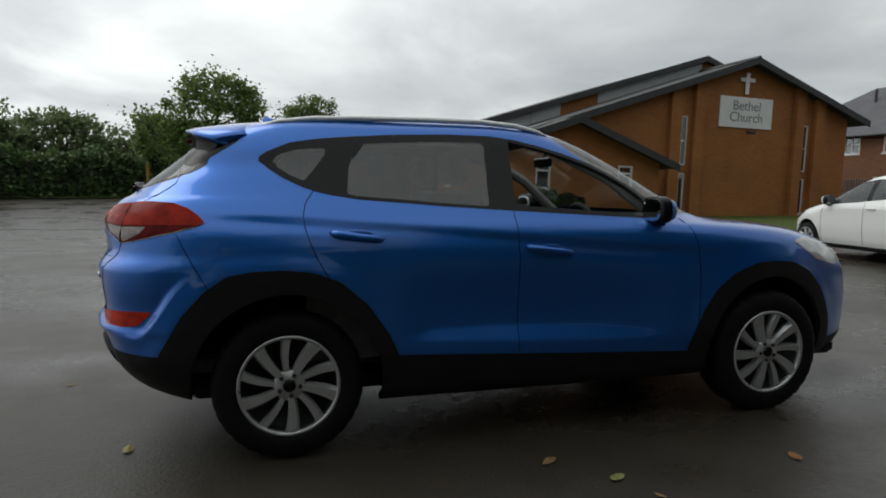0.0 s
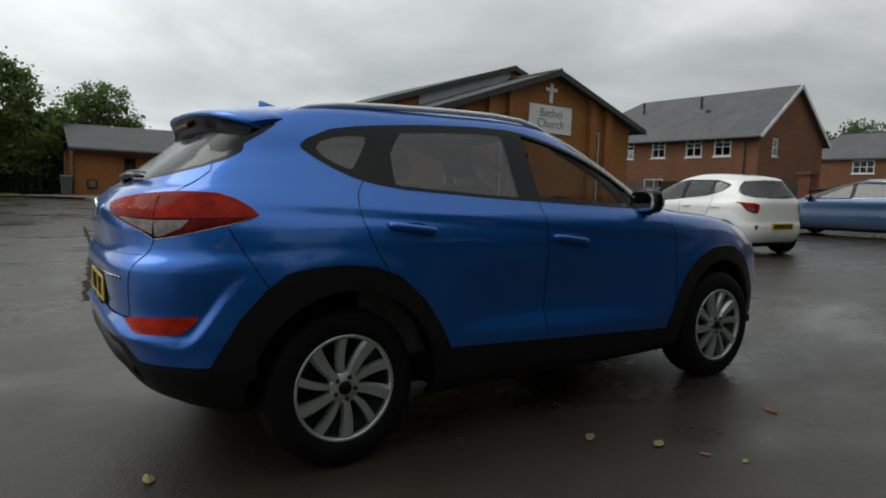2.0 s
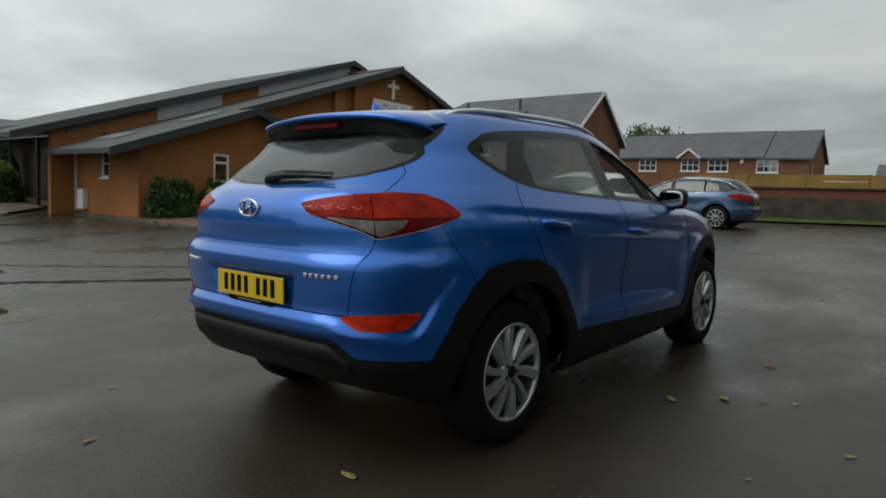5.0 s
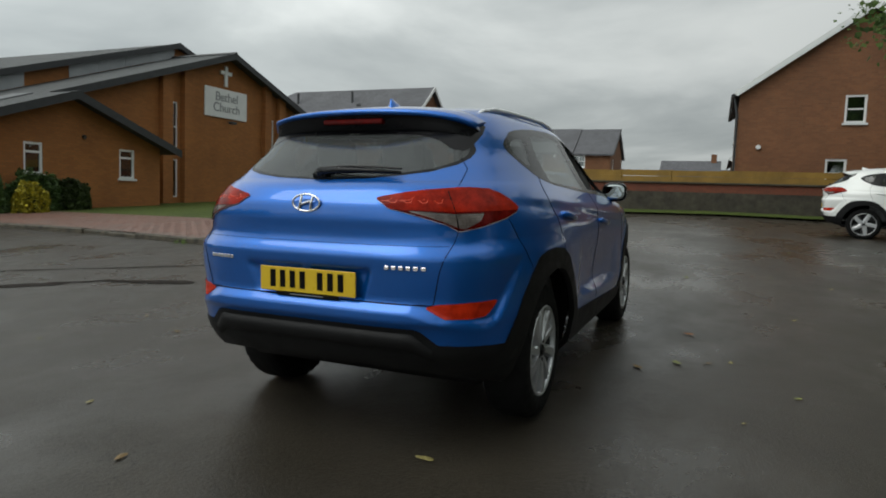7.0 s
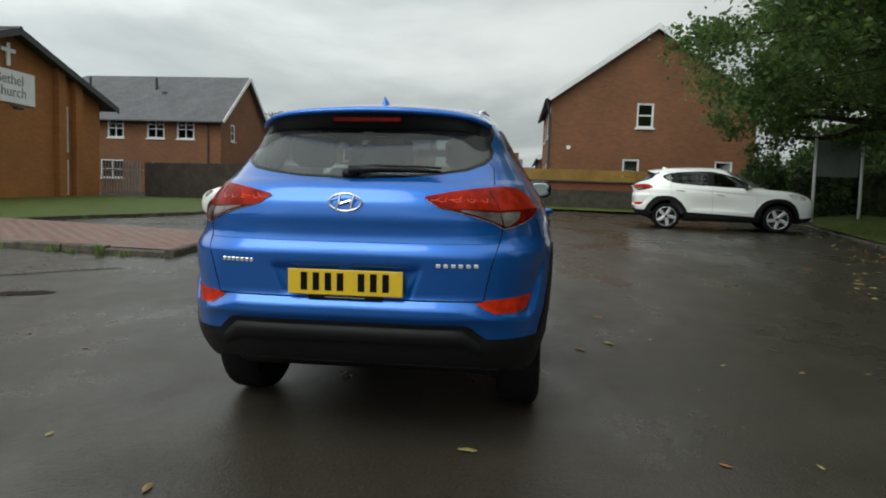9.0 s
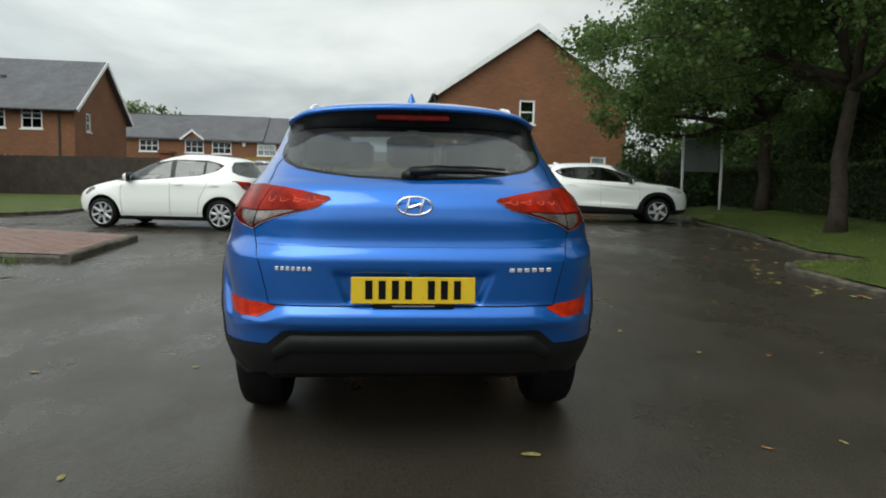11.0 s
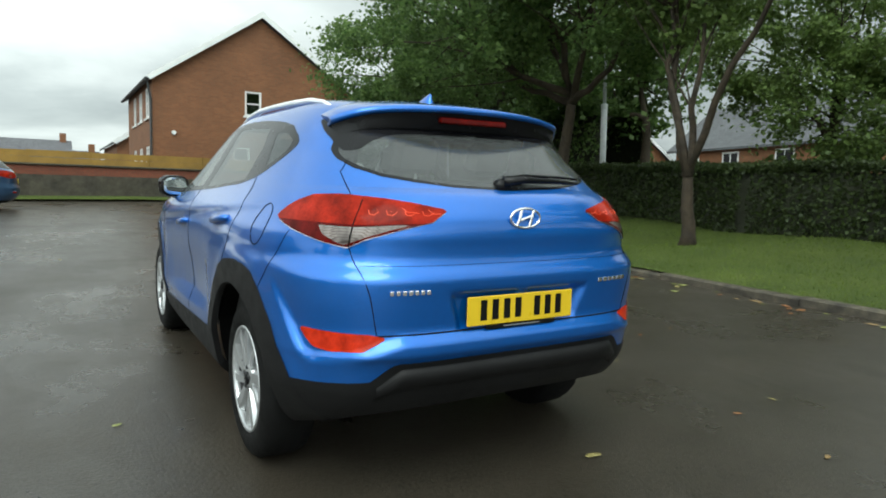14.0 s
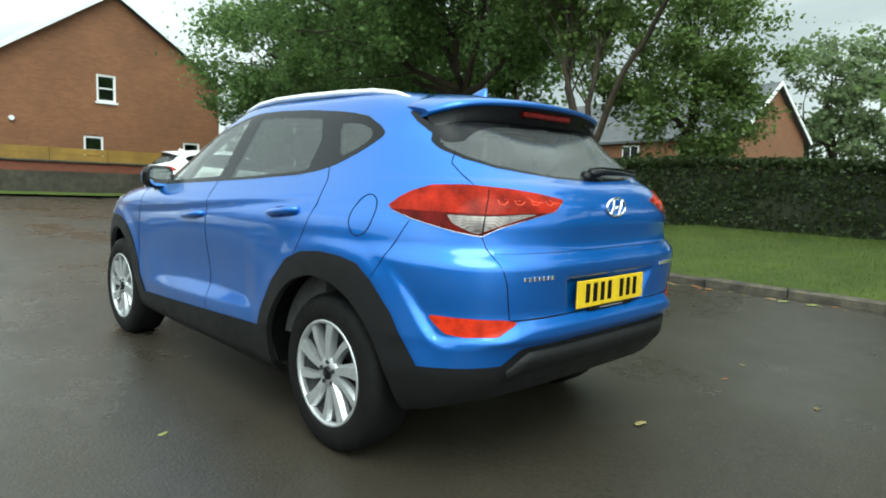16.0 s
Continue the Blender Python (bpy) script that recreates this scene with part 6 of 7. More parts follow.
    for k in range(40):
        a = 2 * math.pi * k / 40
        bm_.append((pb.x - .008, .072 * math.cos(a), 1.112 + .037 * math.sin(a)))
    badge = part("oval_badge", tube(bm_ + bm_[:1], .0055, 8, False), CHROME, gate, "oval chrome badge ring", smooth=True)
    part("badge_bar", tube([(pb.x - .009, .040, 1.082), (pb.x - .012, .028, 1.112), (pb.x - .010, .022, 1.143)], .006, 6), CHROME, badge)
    part("badge_bar", tube([(pb.x - .009, -.022, 1.081), (pb.x - .012, -.028, 1.112), (pb.x - .010, -.040, 1.142)], .006, 6), CHROME, badge)
    part("badge_bar", tube([(pb.x - .010, .026, 1.104), (pb.x - .012, 0, 1.112), (pb.x - .010, -.026, 1.120)], .006, 6), CHROME, badge)
    for y0, y1, n in ((.578, .418, 7), (-.398, -.592, 6)):
        w = (y1 - y0) / n
        for i in range(n):
            c = s.back(y0 + w * (i + .5), .850)
            part("lettering_bar", box(c.x - .005, c.x + .002, c.y - abs(w) * .36, c.y + abs(w) * .36, .842, .859, .002), CHROME, gate, "plain chrome bar")
    px = s.back(0, .765).x + .002
    pl = part("number_plate", box(px - .012, px - .004, -.26, .26, .708, .820, .003), PLATE, gate, "yellow rear number plate with plain bars")
    for y0 in (.205, .150, .095, .040, -.055, -.110, -.165):
        part("plate_bar", box(px - .0135, px - .012, y0 - .034, y0 - .004, .728, .806), INK, pl)
    part("plate_surround", box(px - .011, px - .003, -.17, .17, .690, .707, .002), INK, pl)
    part("plate_bar", box(px - .0125, px - .011, -.09, .09, .697, .701), GREY_INK, pl)
    # fuel flap on the left
    if detailed:
        c = s.side(-1.57, 1.055, 1)
        ring = [s.side(-1.57 + .066 * math.cos(a), 1.055 + .082 * math.sin(a), 1) for a in np.linspace(0, 2 * math.pi, 40)]
        part("fuel_flap_seam", tube(ring, .0026, 5, False), INK, car, "round fuel flap gap")
    s.take("cabin_lining", ("body", "front_door", "rear_door", "tailgate"), SEAT, car, "dark cabin lining", -.03, where=lambda c: c[2] > .5 and c[0] < .95)
    # wheels
    for hx in SUV["hubs"]:
        for sg in (1, -1):
            add_wheel(car, hx, sg, .350, .350, .228 if style == "swirl" else .245, .225, .872, style, rot=.35 * hx + (.5 if sg > 0 else 0))
    # floor, exhaust and cabin
    part("underbody", box(-1.79, 2.0, -.70, .70, .26, .36, .03), CLAD, car)
    part("silencer", tube([(-1.82, -.45, .36), (-1.72, -.40, .36), (-1.7, .1, .36)], .05, 10), ALLOY_D, car)
    part("rear_axle_beam", tube([(-1.335, -.68, .33), (-1.335, .68, .33)], .05, 10), CLAD, car)
    part("cabin_floor", box(-1.9, 1.0, -.72, .72, .40, .46), SEAT, car)
    part("dashboard", join(box(.62, 1.05, -.70, .70, .80, 1.06, .05), box(.40, .64, -.12, .12, .5, .90, .04)), SEAT, car, "black dashboard")
    part("headlining", prism([(-1.45, -.46, 1.545), (-1.45, .46, 1.545), (.02, .50, 1.560), (.02, -.50, 1.560)], (0, 0, .012)), HEADLINE, car)
    part("load_cover", prism([(-1.95, -.55, 1.16), (-1.95, .55, 1.16), (-1.25, .66, 1.16), (-1.25, -.66, 1.16)], (0, 0, -.02)), SEAT, car)
    for sg in (1, -1):
        part("door_card", box(-1.25, .70, sg * .79 - .03, sg * .79 + .03, .45, 1.12), SEAT, car)
        part("a_pillar_trim", tube([(.70, sg * .68, 1.10), (.42, sg * .62, 1.32), (.12, sg * .56, 1.47)], .035, 8), HEADLINE, car)
    wh = Matrix.Translation((.44, -.36, 1.0)) @ Matrix.Rotation(radians(-24), 4, "Y")
    st = part("steering_wheel", tube([wh @ Vector((0, .185 * math.cos(a), .185 * math.sin(a))) for a in np.linspace(0, 2 * math.pi, 33)], .016, 8, False), SEAT, car, "black steering wheel", smooth=True)
    part("steering_hub", moved(join(box(-.02, .05, -.17, .17, -.02, .025), box(-.025, .06, -.07, .07, -.09, .05, .02), box(-.01, .02, -.02, .02, -.17, -.05)), wh), SEAT, st)
    part("rear_view_mirror", join(box(.28, .31, -.12, .12, 1.40, 1.46, .01), tube([(.30, 0, 1.46), (.34, 0, 1.52)], .012, 6)), TRIM, car)
    for y in (.36, -.36):
        a, b, c = seat(pose(.02, y, .58))
        st = part("front_seat", b, SEAT, car, "black cloth front seat")
        part("seat_cushion", a, SEAT, st)
        part("headrest", c, SEAT, st)
    a, b, c = seat(pose(-.85, 0, .58), .64)
    st = part("rear_bench", b, SEAT, car, "black cloth rear bench")
    part("seat_cushion", a, SEAT, st)
    part("headrest", c, SEAT, st)
    return car


suv("blue_suv", "bright blue mid-size SUV with black wheel arches, parked on wet asphalt", BLUE, on_ground(0.011, -0.052, -1.31, -0.004) @ Matrix.Rotation(radians(0.25), 4, "Y") @ Matrix.Diagonal((0.997, 0.989, 1.006, 1)), "swirl")


HATCH = dict(
    w=[(.2, .74), (.35, .80), (.6, .825), (.85, .825), (.92, .81), (.98, .775), (1.1, .725), (1.2, .675), (1.3, .62), (1.37, .56), (1.42, .46), (1.45, .30), (1.465, .12)],
    xr=[(.2, -1.62), (.3, -1.74), (.45, -1.79), (.55, -1.785), (.6, -1.76), (.75, -1.75), (.9, -1.74), (.97, -1.72), (1.1, -1.63), (1.25, -1.52), (1.33, -1.47), (1.38, -1.33), (1.43, -1.0), (1.465, -.6)],
    xf=[(.2, 1.68), (.35, 1.85), (.5, 1.87), (.65, 1.83), (.75, 1.72), (.83, 1.5), (.9, 1.22), (.95, 1.0), (1.0, .88), (1.1, .68), (1.2, .46), (1.3, .2), (1.38, -.05), (1.43, -.35), (1.465, -.55)],
    xm=-.3, nr=[(.2, 4.0), (1.5, 4.0)], nf=4.5, zref=.6, around=110, hubs=(-1.19, 1.19), hub_z=.29, arch=.36, flare=.012, crown=.004,
    levels=sorted({*np.round(np.arange(.2, .84, .035), 4), *np.round(np.arange(.84, 1.36, .025), 4), *np.round(np.arange(1.36, 1.466, .012), 4)}),
)
ESTATE = dict(
    w=[(.2, .80), (.35, .885), (.55, .905), (.72, .895), (.88, .90), (.95, .88), (1.0, .845), (1.1, .785), (1.2, .725), (1.3, .66), (1.37, .595), (1.42, .49), (1.45, .33), (1.47, .12)],
    xr=[(.2, -2.05), (.3, -2.22), (.45, -2.31), (.58, -2.31), (.64, -2.27), (.8, -2.26), (.93, -2.22), (1.0, -2.16), (1.15, -2.0), (1.3, -1.83), (1.37, -1.70), (1.42, -1.4), (1.45, -1.1), (1.47, -.8)],
    xf=[(.2, 2.1), (.35, 2.36), (.5, 2.42), (.65, 2.36), (.75, 2.2), (.85, 1.85), (.93, 1.4), (.98, 1.15), (1.05, .95), (1.2, .55), (1.3, .25), (1.38, -.05), (1.43, -.35), (1.47, -.6)],
    xm=-.3, nr=[(.2, 4.0), (1.5, 4.0)], nf=5.0, zref=.6, around=120, hubs=(-1.385, 1.385), hub_z=.33, arch=.39, flare=.014, crown=.004,
    levels=sorted({*np.round(np.arange(.2, .84, .035), 4), *np.round(np.arange(.84, 1.36, .025), 4), *np.round(np.arange(1.36, 1.471, .012), 4)}),
)


def plain_car(name, label, spec, paint, m, dlo, panes, lamp, clear, screen, doors, style, wheel, refl, plate_z, chrome=False):
    """A parked car seen from further off: the same skin with fewer panels."""
    s = Shell(spec)
    hz, hubs = spec["hub_z"], spec["hubs"]
    for hx in hubs:
        s.ring(hx, spec["arch"], "gone")
    s.area("side", dlo, "dlo")
    for i, p in enumerate(panes):
        s.area("side", p, "pane%d" % i, ("dlo",))
    s.area("wrap", lamp, "lamp")
    s.area("wrap", clear, "clear", ("lamp",))
    s.area("wrap", refl, "refl")
    s.area("rear", screen, "screen")
    zt = max(p[1] for p in dlo) + .05
    s.area("front", [(0, 1.0), (.60, 1.02), (.50, zt - .05), (0, zt)], "windscreen")
    x0 = spec["xf"][4][1]
    s.area("side", [(hubs[1] + .12, .78), (hubs[1] + .30, .80), (x0 - .15, .70), (x0 - .12, .62), (hubs[1] + .28, .68)], "headlamp")
    s.area("all", [(-3, .26), (3, .24), (3, .1), (-3, .1)], "skirt")
    s.normals()
    car = thing(name, label, "car", m)
    s.take("body", ("body",), paint, car)
    wr = lambda sg: (lambda c: c[1] * sg > 0)
    for sg in (1, -1):
        s.take("window_surround", ("dlo",), TRIM, car, "black window surround", .001, .02, where=wr(sg))
        for i in range(len(panes)):
            g = s.take("side_window_pane", ("pane%d" % i,), PRIVACY, car, "dark side window", where=wr(sg))
            if g:
                g.visible_shadow = False
        lp = s.take("tail_lamp", ("lamp",), RED, car, "red tail lamp", .005, .015, where=wr(sg))
        if lp:
            s.take("clear_lens", ("clear",), CLEAR, lp, "", .004, .01, where=wr(sg))
        s.take("fog_reflector", ("refl",), RED, car, "red bumper reflector", .004, .01, where=wr(sg))
        s.take("head_lamp", ("headlamp",), CLEAR, car, "clear head lamp", .004, .012, where=wr(sg))
        for i, d in enumerate(doors):
            part("shut_line", s.seam("side", d, sg, .004, .04), FASCIA, car)
        for hx, z in ((doors[0][0][0] - .02 if len(doors) else 0, .86), (doors[1][0][0] - .05, .87)):
            p = s.side(hx - .12, z, sg)
            part("door_handle", moved(box(-.09, .09, -.012, .012, -.012, .012, .004), Matrix.Translation(p + Vector((0, sg * .012, 0)))), paint, car)
        mirror_unit(car, (doors[-1][0][0] - .12, sg * (float(s.w(.95)) + .04), 1.0), sg, paint)
        for hx in hubs:
            part("wheel_arch_liner", well(s, hx, sg, hz, spec["arch"] + .006, .45), CLAD, car)
            add_wheel(car, hx, sg, hz, hz, wheel, .185, float(s.w(.5)) - .015, style, .2 * hx)
        if chrome:
            P = [s.side(x, z + .012, sg) + Vector((0, sg * .004, 0)) for x, z in chrome]
            part("chrome_strip", tube(P, .009, 6), CHROME, car, "chrome window strip", smooth=True)
    g = s.take("rear_screen", ("screen",), REARGLASS, car, "dark rear screen")
    g.visible_shadow = False
    g = s.take("windscreen", ("windscreen",), CARGLASS, car)
    if g:
        g.visible_shadow = False
    s.take("lower_skirt", ("skirt",), CLAD, car, "black lower skirt")
    p = s.back(0, plate_z)
    pl = part("number_plate", box(p.x - .012, p.x + .004, -.26, .26, plate_z - .055, plate_z + .055), PLATE, car, "yellow rear number plate with plain bars")
    bars(pl, p.x - .012, -.22, .22, plate_z - .036, plate_z + .036, 7, INK)
    part("cabin", join(box(-1.2, .8, -.62, .62, .35, .78, .05), box(-.25, -.1, .1, .56, .7, 1.16, .04), box(-.25, -.1, -.56, -.1, .7, 1.16, .04), box(-1.1, -.95, -.56, .56, .7, 1.08, .04)), SEAT, car, "black cloth seats")
    part("underbody", box(spec["xr"][0][1] + .15, spec["xf"][0][1] - .1, -.6, .6, .16, .3, .03), CLAD, car)
    part("wiper", tube([s.back(.02, screen[0][1] + .03) + Vector((-.015, 0, .01)), s.back(-.3, screen[0][1] + .035) + Vector((-.015, 0, .01))], .008, 6), TRIM, car)
    return car


suv("white_suv", "white mid-size SUV with black wheel arches, parked beside the verge", WHITE_P, on_ground(13.2, -6.2, -99.0), "five", detailed=False, open_window=False, tint=DARKGLASS)
hatch = plain_car("white_hatchback", "small white five-door hatchback parked on wet asphalt", HATCH, WHITE_P, on_ground(8.86, 4.23, 79.4),
                  dlo=[(.95, .92), (.57, 1.13), (.25, 1.27), (-.24, 1.345), (-.89, 1.335), (-1.10, 1.29), (-1.22, 1.24), (-1.10, 1.13), (-.80, 1.045), (-.02, .97), (.68, .92)],
                  panes=[[(.80, .95), (.55, 1.10), (.25, 1.24), (-.18, 1.32), (-.20, .99), (.3, .96)], [(-.28, 1.325), (-.84, 1.31), (-.84, 1.06), (-.72, 1.04), (-.28, 1.0)], [(-.89, 1.31), (-1.06, 1.27), (-1.16, 1.235), (-1.06, 1.14), (-.89, 1.075)]],
                  lamp=[(.98, .80), (1.03, .74), (1.25, .80), (1.40, .92), (1.62, .96), (1.45, .95), (1.05, .93), (.96, .90)], clear=[(1.05, .78), (1.2, .80), (1.27, .86), (1.1, .87)],
                  screen=[(0, 1.0), (.50, 1.02), (.60, 1.06), (.62, 1.12), (.56, 1.22), (.48, 1.31), (0, 1.33)], doors=[[(-.93, 1.05), (-.95, .9), (-.80, .62), (-.74, .3)], [(.24 - .45, .96), (-.20, .6), (-.19, .28)], [(.74, .93), (.80, .75), (.78, .28)]],
                  style=8, wheel=.205, refl=[(.98, .56), (1.08, .56), (1.06, .47), (1.0, .48)], plate_z=.53)
estate = plain_car("blue_estate_car", "steel blue estate car with chrome window strip, parked by the wall", ESTATE, BLUE_E, on_ground(15.55, 4.25, 91.0),
                   dlo=[(1.08, .955), (.75, 1.12), (.3, 1.29), (0, 1.36), (-.5, 1.395), (-1.3, 1.36), (-1.6, 1.29), (-1.86, 1.13), (-1.80, 1.075), (-1.2, 1.03), (-.3, .985), (.7, .955)],
                   panes=[[(.95, .98), (.7, 1.11), (.3, 1.26), (-.02, 1.335), (-.10, 1.345), (-.12, 1.0), (.5, .98)], [(-.2, 1.36), (-.5, 1.37), (-.98, 1.35), (-1.02, 1.05), (-.2, 1.01)], [(-1.08, 1.345), (-1.3, 1.335), (-1.56, 1.27), (-1.78, 1.12), (-1.72, 1.09), (-1.08, 1.06)]],
                   lamp=[(.35, .93), (.75, .98), (1.0, 1.0), (1.2, .99), (1.42, .93), (1.1, .86), (.8, .80), (.5, .80), (.38, .84)], clear=[(.6, .86), (.8, .87), (.8, .83), (.62, .83)],
                   screen=[(0, 1.0), (.5, 1.01), (.64, 1.05), (.62, 1.15), (.54, 1.28), (.46, 1.36), (0, 1.38)], doors=[[(-1.05, 1.03), (-1.10, .85), (-.92, .6), (-.88, .3)], [(-.15, .985), (-.13, .6), (-.13, .28)], [(.92, .95), (.98, .75), (.95, .28)]],
                   style=10, wheel=.225, refl=[(.5, .48), (.7, .48), (.7, .44), (.5, .44)], plate_z=.72,
                   chrome=[(1.1, .955), (.75, 1.125), (.3, 1.295), (0, 1.365), (-.5, 1.40), (-1.3, 1.365), (-1.6, 1.295), (-1.87, 1.13), (-1.80, 1.065), (-1.2, 1.02), (-.3, .975), (1.1, .945)])


# ---- trees and hedges ----
def leaf_mesh(name, C, size, mat, rng, up=0.5, smax=1.5):
    """Small folded leaves at the points C, each its own island, of varied size and turn."""
    n = len(C)
    u = rng.normal(size=(n, 3))
    u /= np.linalg.norm(u, axis=1)[:, None]
    nrm = rng.normal(size=(n, 3))
    nrm[:, 2] += up * 2
    nrm /= np.linalg.norm(nrm, axis=1)[:, None]
    u = u - nrm * (u * nrm).sum(1)[:, None]
    u /= np.linalg.norm(u, axis=1)[:, None] + 1e-9
    v = np.cross(nrm, u)
    s = (size * rng.uniform(.6, smax, n))[:, None]
    P = np.stack((C - u * s * .5, C + v * s * .36 - nrm * s * .10, C + u * s * .5, C - v * s * .36 - nrm * s * .10), 1).reshape(-1, 3)
    F = np.arange(4 * n).reshape(-1, 4)
    me = bpy.data.meshes.new(name)
    me.vertices.add(4 * n)
    me.vertices.foreach_set("co", P.astype(np.float32).ravel())
    me.loops.add(4 * n)
    me.loops.foreach_set("vertex_index", F.astype(np.int32).ravel())
    me.polygons.add(n)
    me.polygons.foreach_set("loop_start", np.arange(0, 4 * n, 4, dtype=np.int32))
    me.polygons.foreach_set("loop_total", np.full(n, 4, np.int32))
    me.materials.append(mat)
    me.update(calc_edges=True)
    return me


def limb(a, b, r0, r1, rng, sag=0.12, n=7):
    """A bent tapering limb from a to b."""
    a, b = Vector(a), Vector(b)
    d = (b - a).length
    off = Vector(rng.uniform(-1, 1, 3)) * d * sag
    P = [a.lerp(b, t) + off * math.sin(t * math.pi) + Vector(rng.uniform(-1, 1, 3)) * d * 0.02 * (0 < t < 1) for t in np.linspace(0, 1, n)]
    return P, [r0 + (r1 - r0) * t for t in np.linspace(0, 1, n)]


def tree(name, label, x, y, base_r, fork, lobes, leaf, count, mat, seed, group="", stems=1, clumps=70, spread=.55, base_h=None, lim=.57):
    """Trunk with limbs to each lobe (dx, dy, z, r, rz) of the crown, twigs, and leaves in clumps with gaps between."""
    rng = np.random.default_rng(seed)
    z0 = gz(x, y) + (bank(x, y) if y < -5 and base_h is None else (base_h or 0)) - .05
    ob = thing(name, label, "tree", Matrix.Translation((x, y, z0)), group)
    top = Vector((rng.uniform(-.15, .15), rng.uniform(-.15, .15), fork))
    P, R = limb((0, 0, 0), top, base_r, base_r * (.63 if stems == 1 else .6), rng, .03)
    R[0] *= 1.35
    part("trunk", tube(P, R, 12), BARK, ob, smooth=True)
    pts = []
    tot = sum(l[3] ** 2 * l[4] for l in lobes) ** 1.0
    for i, (dx, dy, z, r, rz) in enumerate(lobes):
        c = Vector((dx, dy, z - z0))
        st = top + Vector((rng.uniform(-.05, .05), rng.uniform(-.05, .05), -rng.uniform(0, .25) * fork * .3))
        P, R = limb(st, c, base_r * lim, base_r * .10, rng, .10, 9)
        part("limb", tube(P, R, 8), BARK, ob, smooth=True)
        m = max(6, int(clumps * (r**2 * rz) / tot))
        for k in range(m):
            d = rng.normal(size=3)
            d /= np.linalg.norm(d)
            q = rng.uniform(.35, 1.0) ** .5
            cc = np.array(c) + d * np.array((r, r, rz)) * q
            if k % 3 == 0:
                j = rng.integers(3, 8)
                P2, R2 = limb(P[j], cc, base_r * .14, base_r * .03, rng, .08, 5)
                part("branch", tube(P2, R2, 5), BARK, ob)
            nl = int(count * (r**2 * rz) / tot / m)
            rad = spread * rng.uniform(.6, 1.35)
            e = rng.normal(size=(nl, 3)) * rad * np.array((.62, .62, .40))
            pts.append(cc + e)
    C = np.concatenate(pts)
    C = C[C[:, 2] > 1.2]
    cr = new("crown", leaf_mesh("crown", C, leaf, mat, rng))
    cr.parent = ob
    return ob


tree("roadside_tree", "tall dark-leaved tree on the grass verge", 7.4, -9.06, .175, 3.1, [(1.2, 2.6, 5.2, 2.6, 1.9), (-1.6, .8, 5.6, 2.6, 1.9), (1.6, -.6, 6.3, 2.7, 2.0), (-.4, 1.2, 7.6, 2.8, 1.8), (2.6, 1.2, 4.6, 1.9, 1.3), (-2.0, -.2, 5.2, 1.4, 1.0)], .11, 56000, LEAF_A, 3, "verge trees", clumps=260, spread=.42)
tree("roadside_tree", "slender forked tree with sparse light leaves on the verge", 2.75, -7.6, .125, 1.25, [(-.25, .1, 5.1, 1.6, 1.3), (.55, -.1, 5.3, 1.6, 1.3), (.25, -.3, 6.6, 1.9, 1.5), (-2.7, 1.0, 4.9, 1.2, .6)], .10, 16000, LEAF_B, 8, "verge trees", clumps=110, spread=.36, lim=.57)
tree("roadside_tree", "broad dark-leaved tree behind the parked white car", 14.0, -11.6, .22, 3.0, [(.8, 3.4, 5.4, 2.6, 2.0), (-.6, 1.0, 5.0, 2.4, 1.8), (.4, 2.0, 7.6, 3.0, 2.0), (.6, -1.6, 5.6, 2.8, 2.2), (2.4, 1.0, 4.4, 2.2, 1.4), (1.8, 3.7, 4.1, 1.4, 1.0), (2.6, 2.8, 3.5, 1.3, .8)], .115, 54000, LEAF_A, 5, "verge trees", clumps=250, spread=.46)
tree("hedgerow_tree", "drooping mid-green tree growing behind the hedge", 3.4, -13.5, .17, 2.0, [(.1, .3, 3.3, 1.9, 1.5), (-.8, .3, 4.7, 1.35, 1.3), (1.4, .2, 4.8, 1.8, 1.5), (.6, 0, 6.4, 1.9, 1.5)], .10, 32000, LEAF_B, 13, "hedgerow trees", clumps=160, spread=.38)
tree("hedgerow_tree", "dark tree standing behind the hedge", 10.5, -15.5, .2, 3.0, [(0.6, 0, 6.0, 3.0, 2.4), (2.6, .4, 5.4, 2.6, 2.2)], .2, 11000, LEAF_A, 17, "hedgerow trees", clumps=90, spread=.7)
tree("hedgerow_tree", "dark tree standing behind the hedge", 20.0, -16.0, .2, 3.0, [(0, 0, 5.5, 3.2, 2.6), (-2.6, .6, 4.6, 2.8, 2.2), (2.6, 1.4, 5.4, 3.0, 2.2)], .22, 10000, LEAF_A, 19, "hedgerow trees", clumps=80, spread=.8)
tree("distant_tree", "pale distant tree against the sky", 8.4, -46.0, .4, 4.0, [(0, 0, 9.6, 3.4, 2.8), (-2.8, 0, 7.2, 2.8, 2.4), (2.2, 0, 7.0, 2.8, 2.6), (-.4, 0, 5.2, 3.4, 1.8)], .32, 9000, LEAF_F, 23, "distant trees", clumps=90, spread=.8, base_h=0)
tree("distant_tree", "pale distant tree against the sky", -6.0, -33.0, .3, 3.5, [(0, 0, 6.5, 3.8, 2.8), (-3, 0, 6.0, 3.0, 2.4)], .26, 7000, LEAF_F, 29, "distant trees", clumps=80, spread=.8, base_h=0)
# unseen tree, added so its high crown blocks sky over the near ground
tree("roadside_tree", "large spreading tree on the verge, out of view", -5.2, -8.6, .24, 3.2, [(.6, .6, 6.6, 2.9, 1.9), (-2.4, 0, 6.0, 2.8, 1.9), (.2, -1.6, 6.4, 3.0, 2.0), (2.2, -.6, 6.6, 2.2, 1.5)], .14, 20000, LEAF_A, 71, "verge trees", clumps=120, spread=.6)
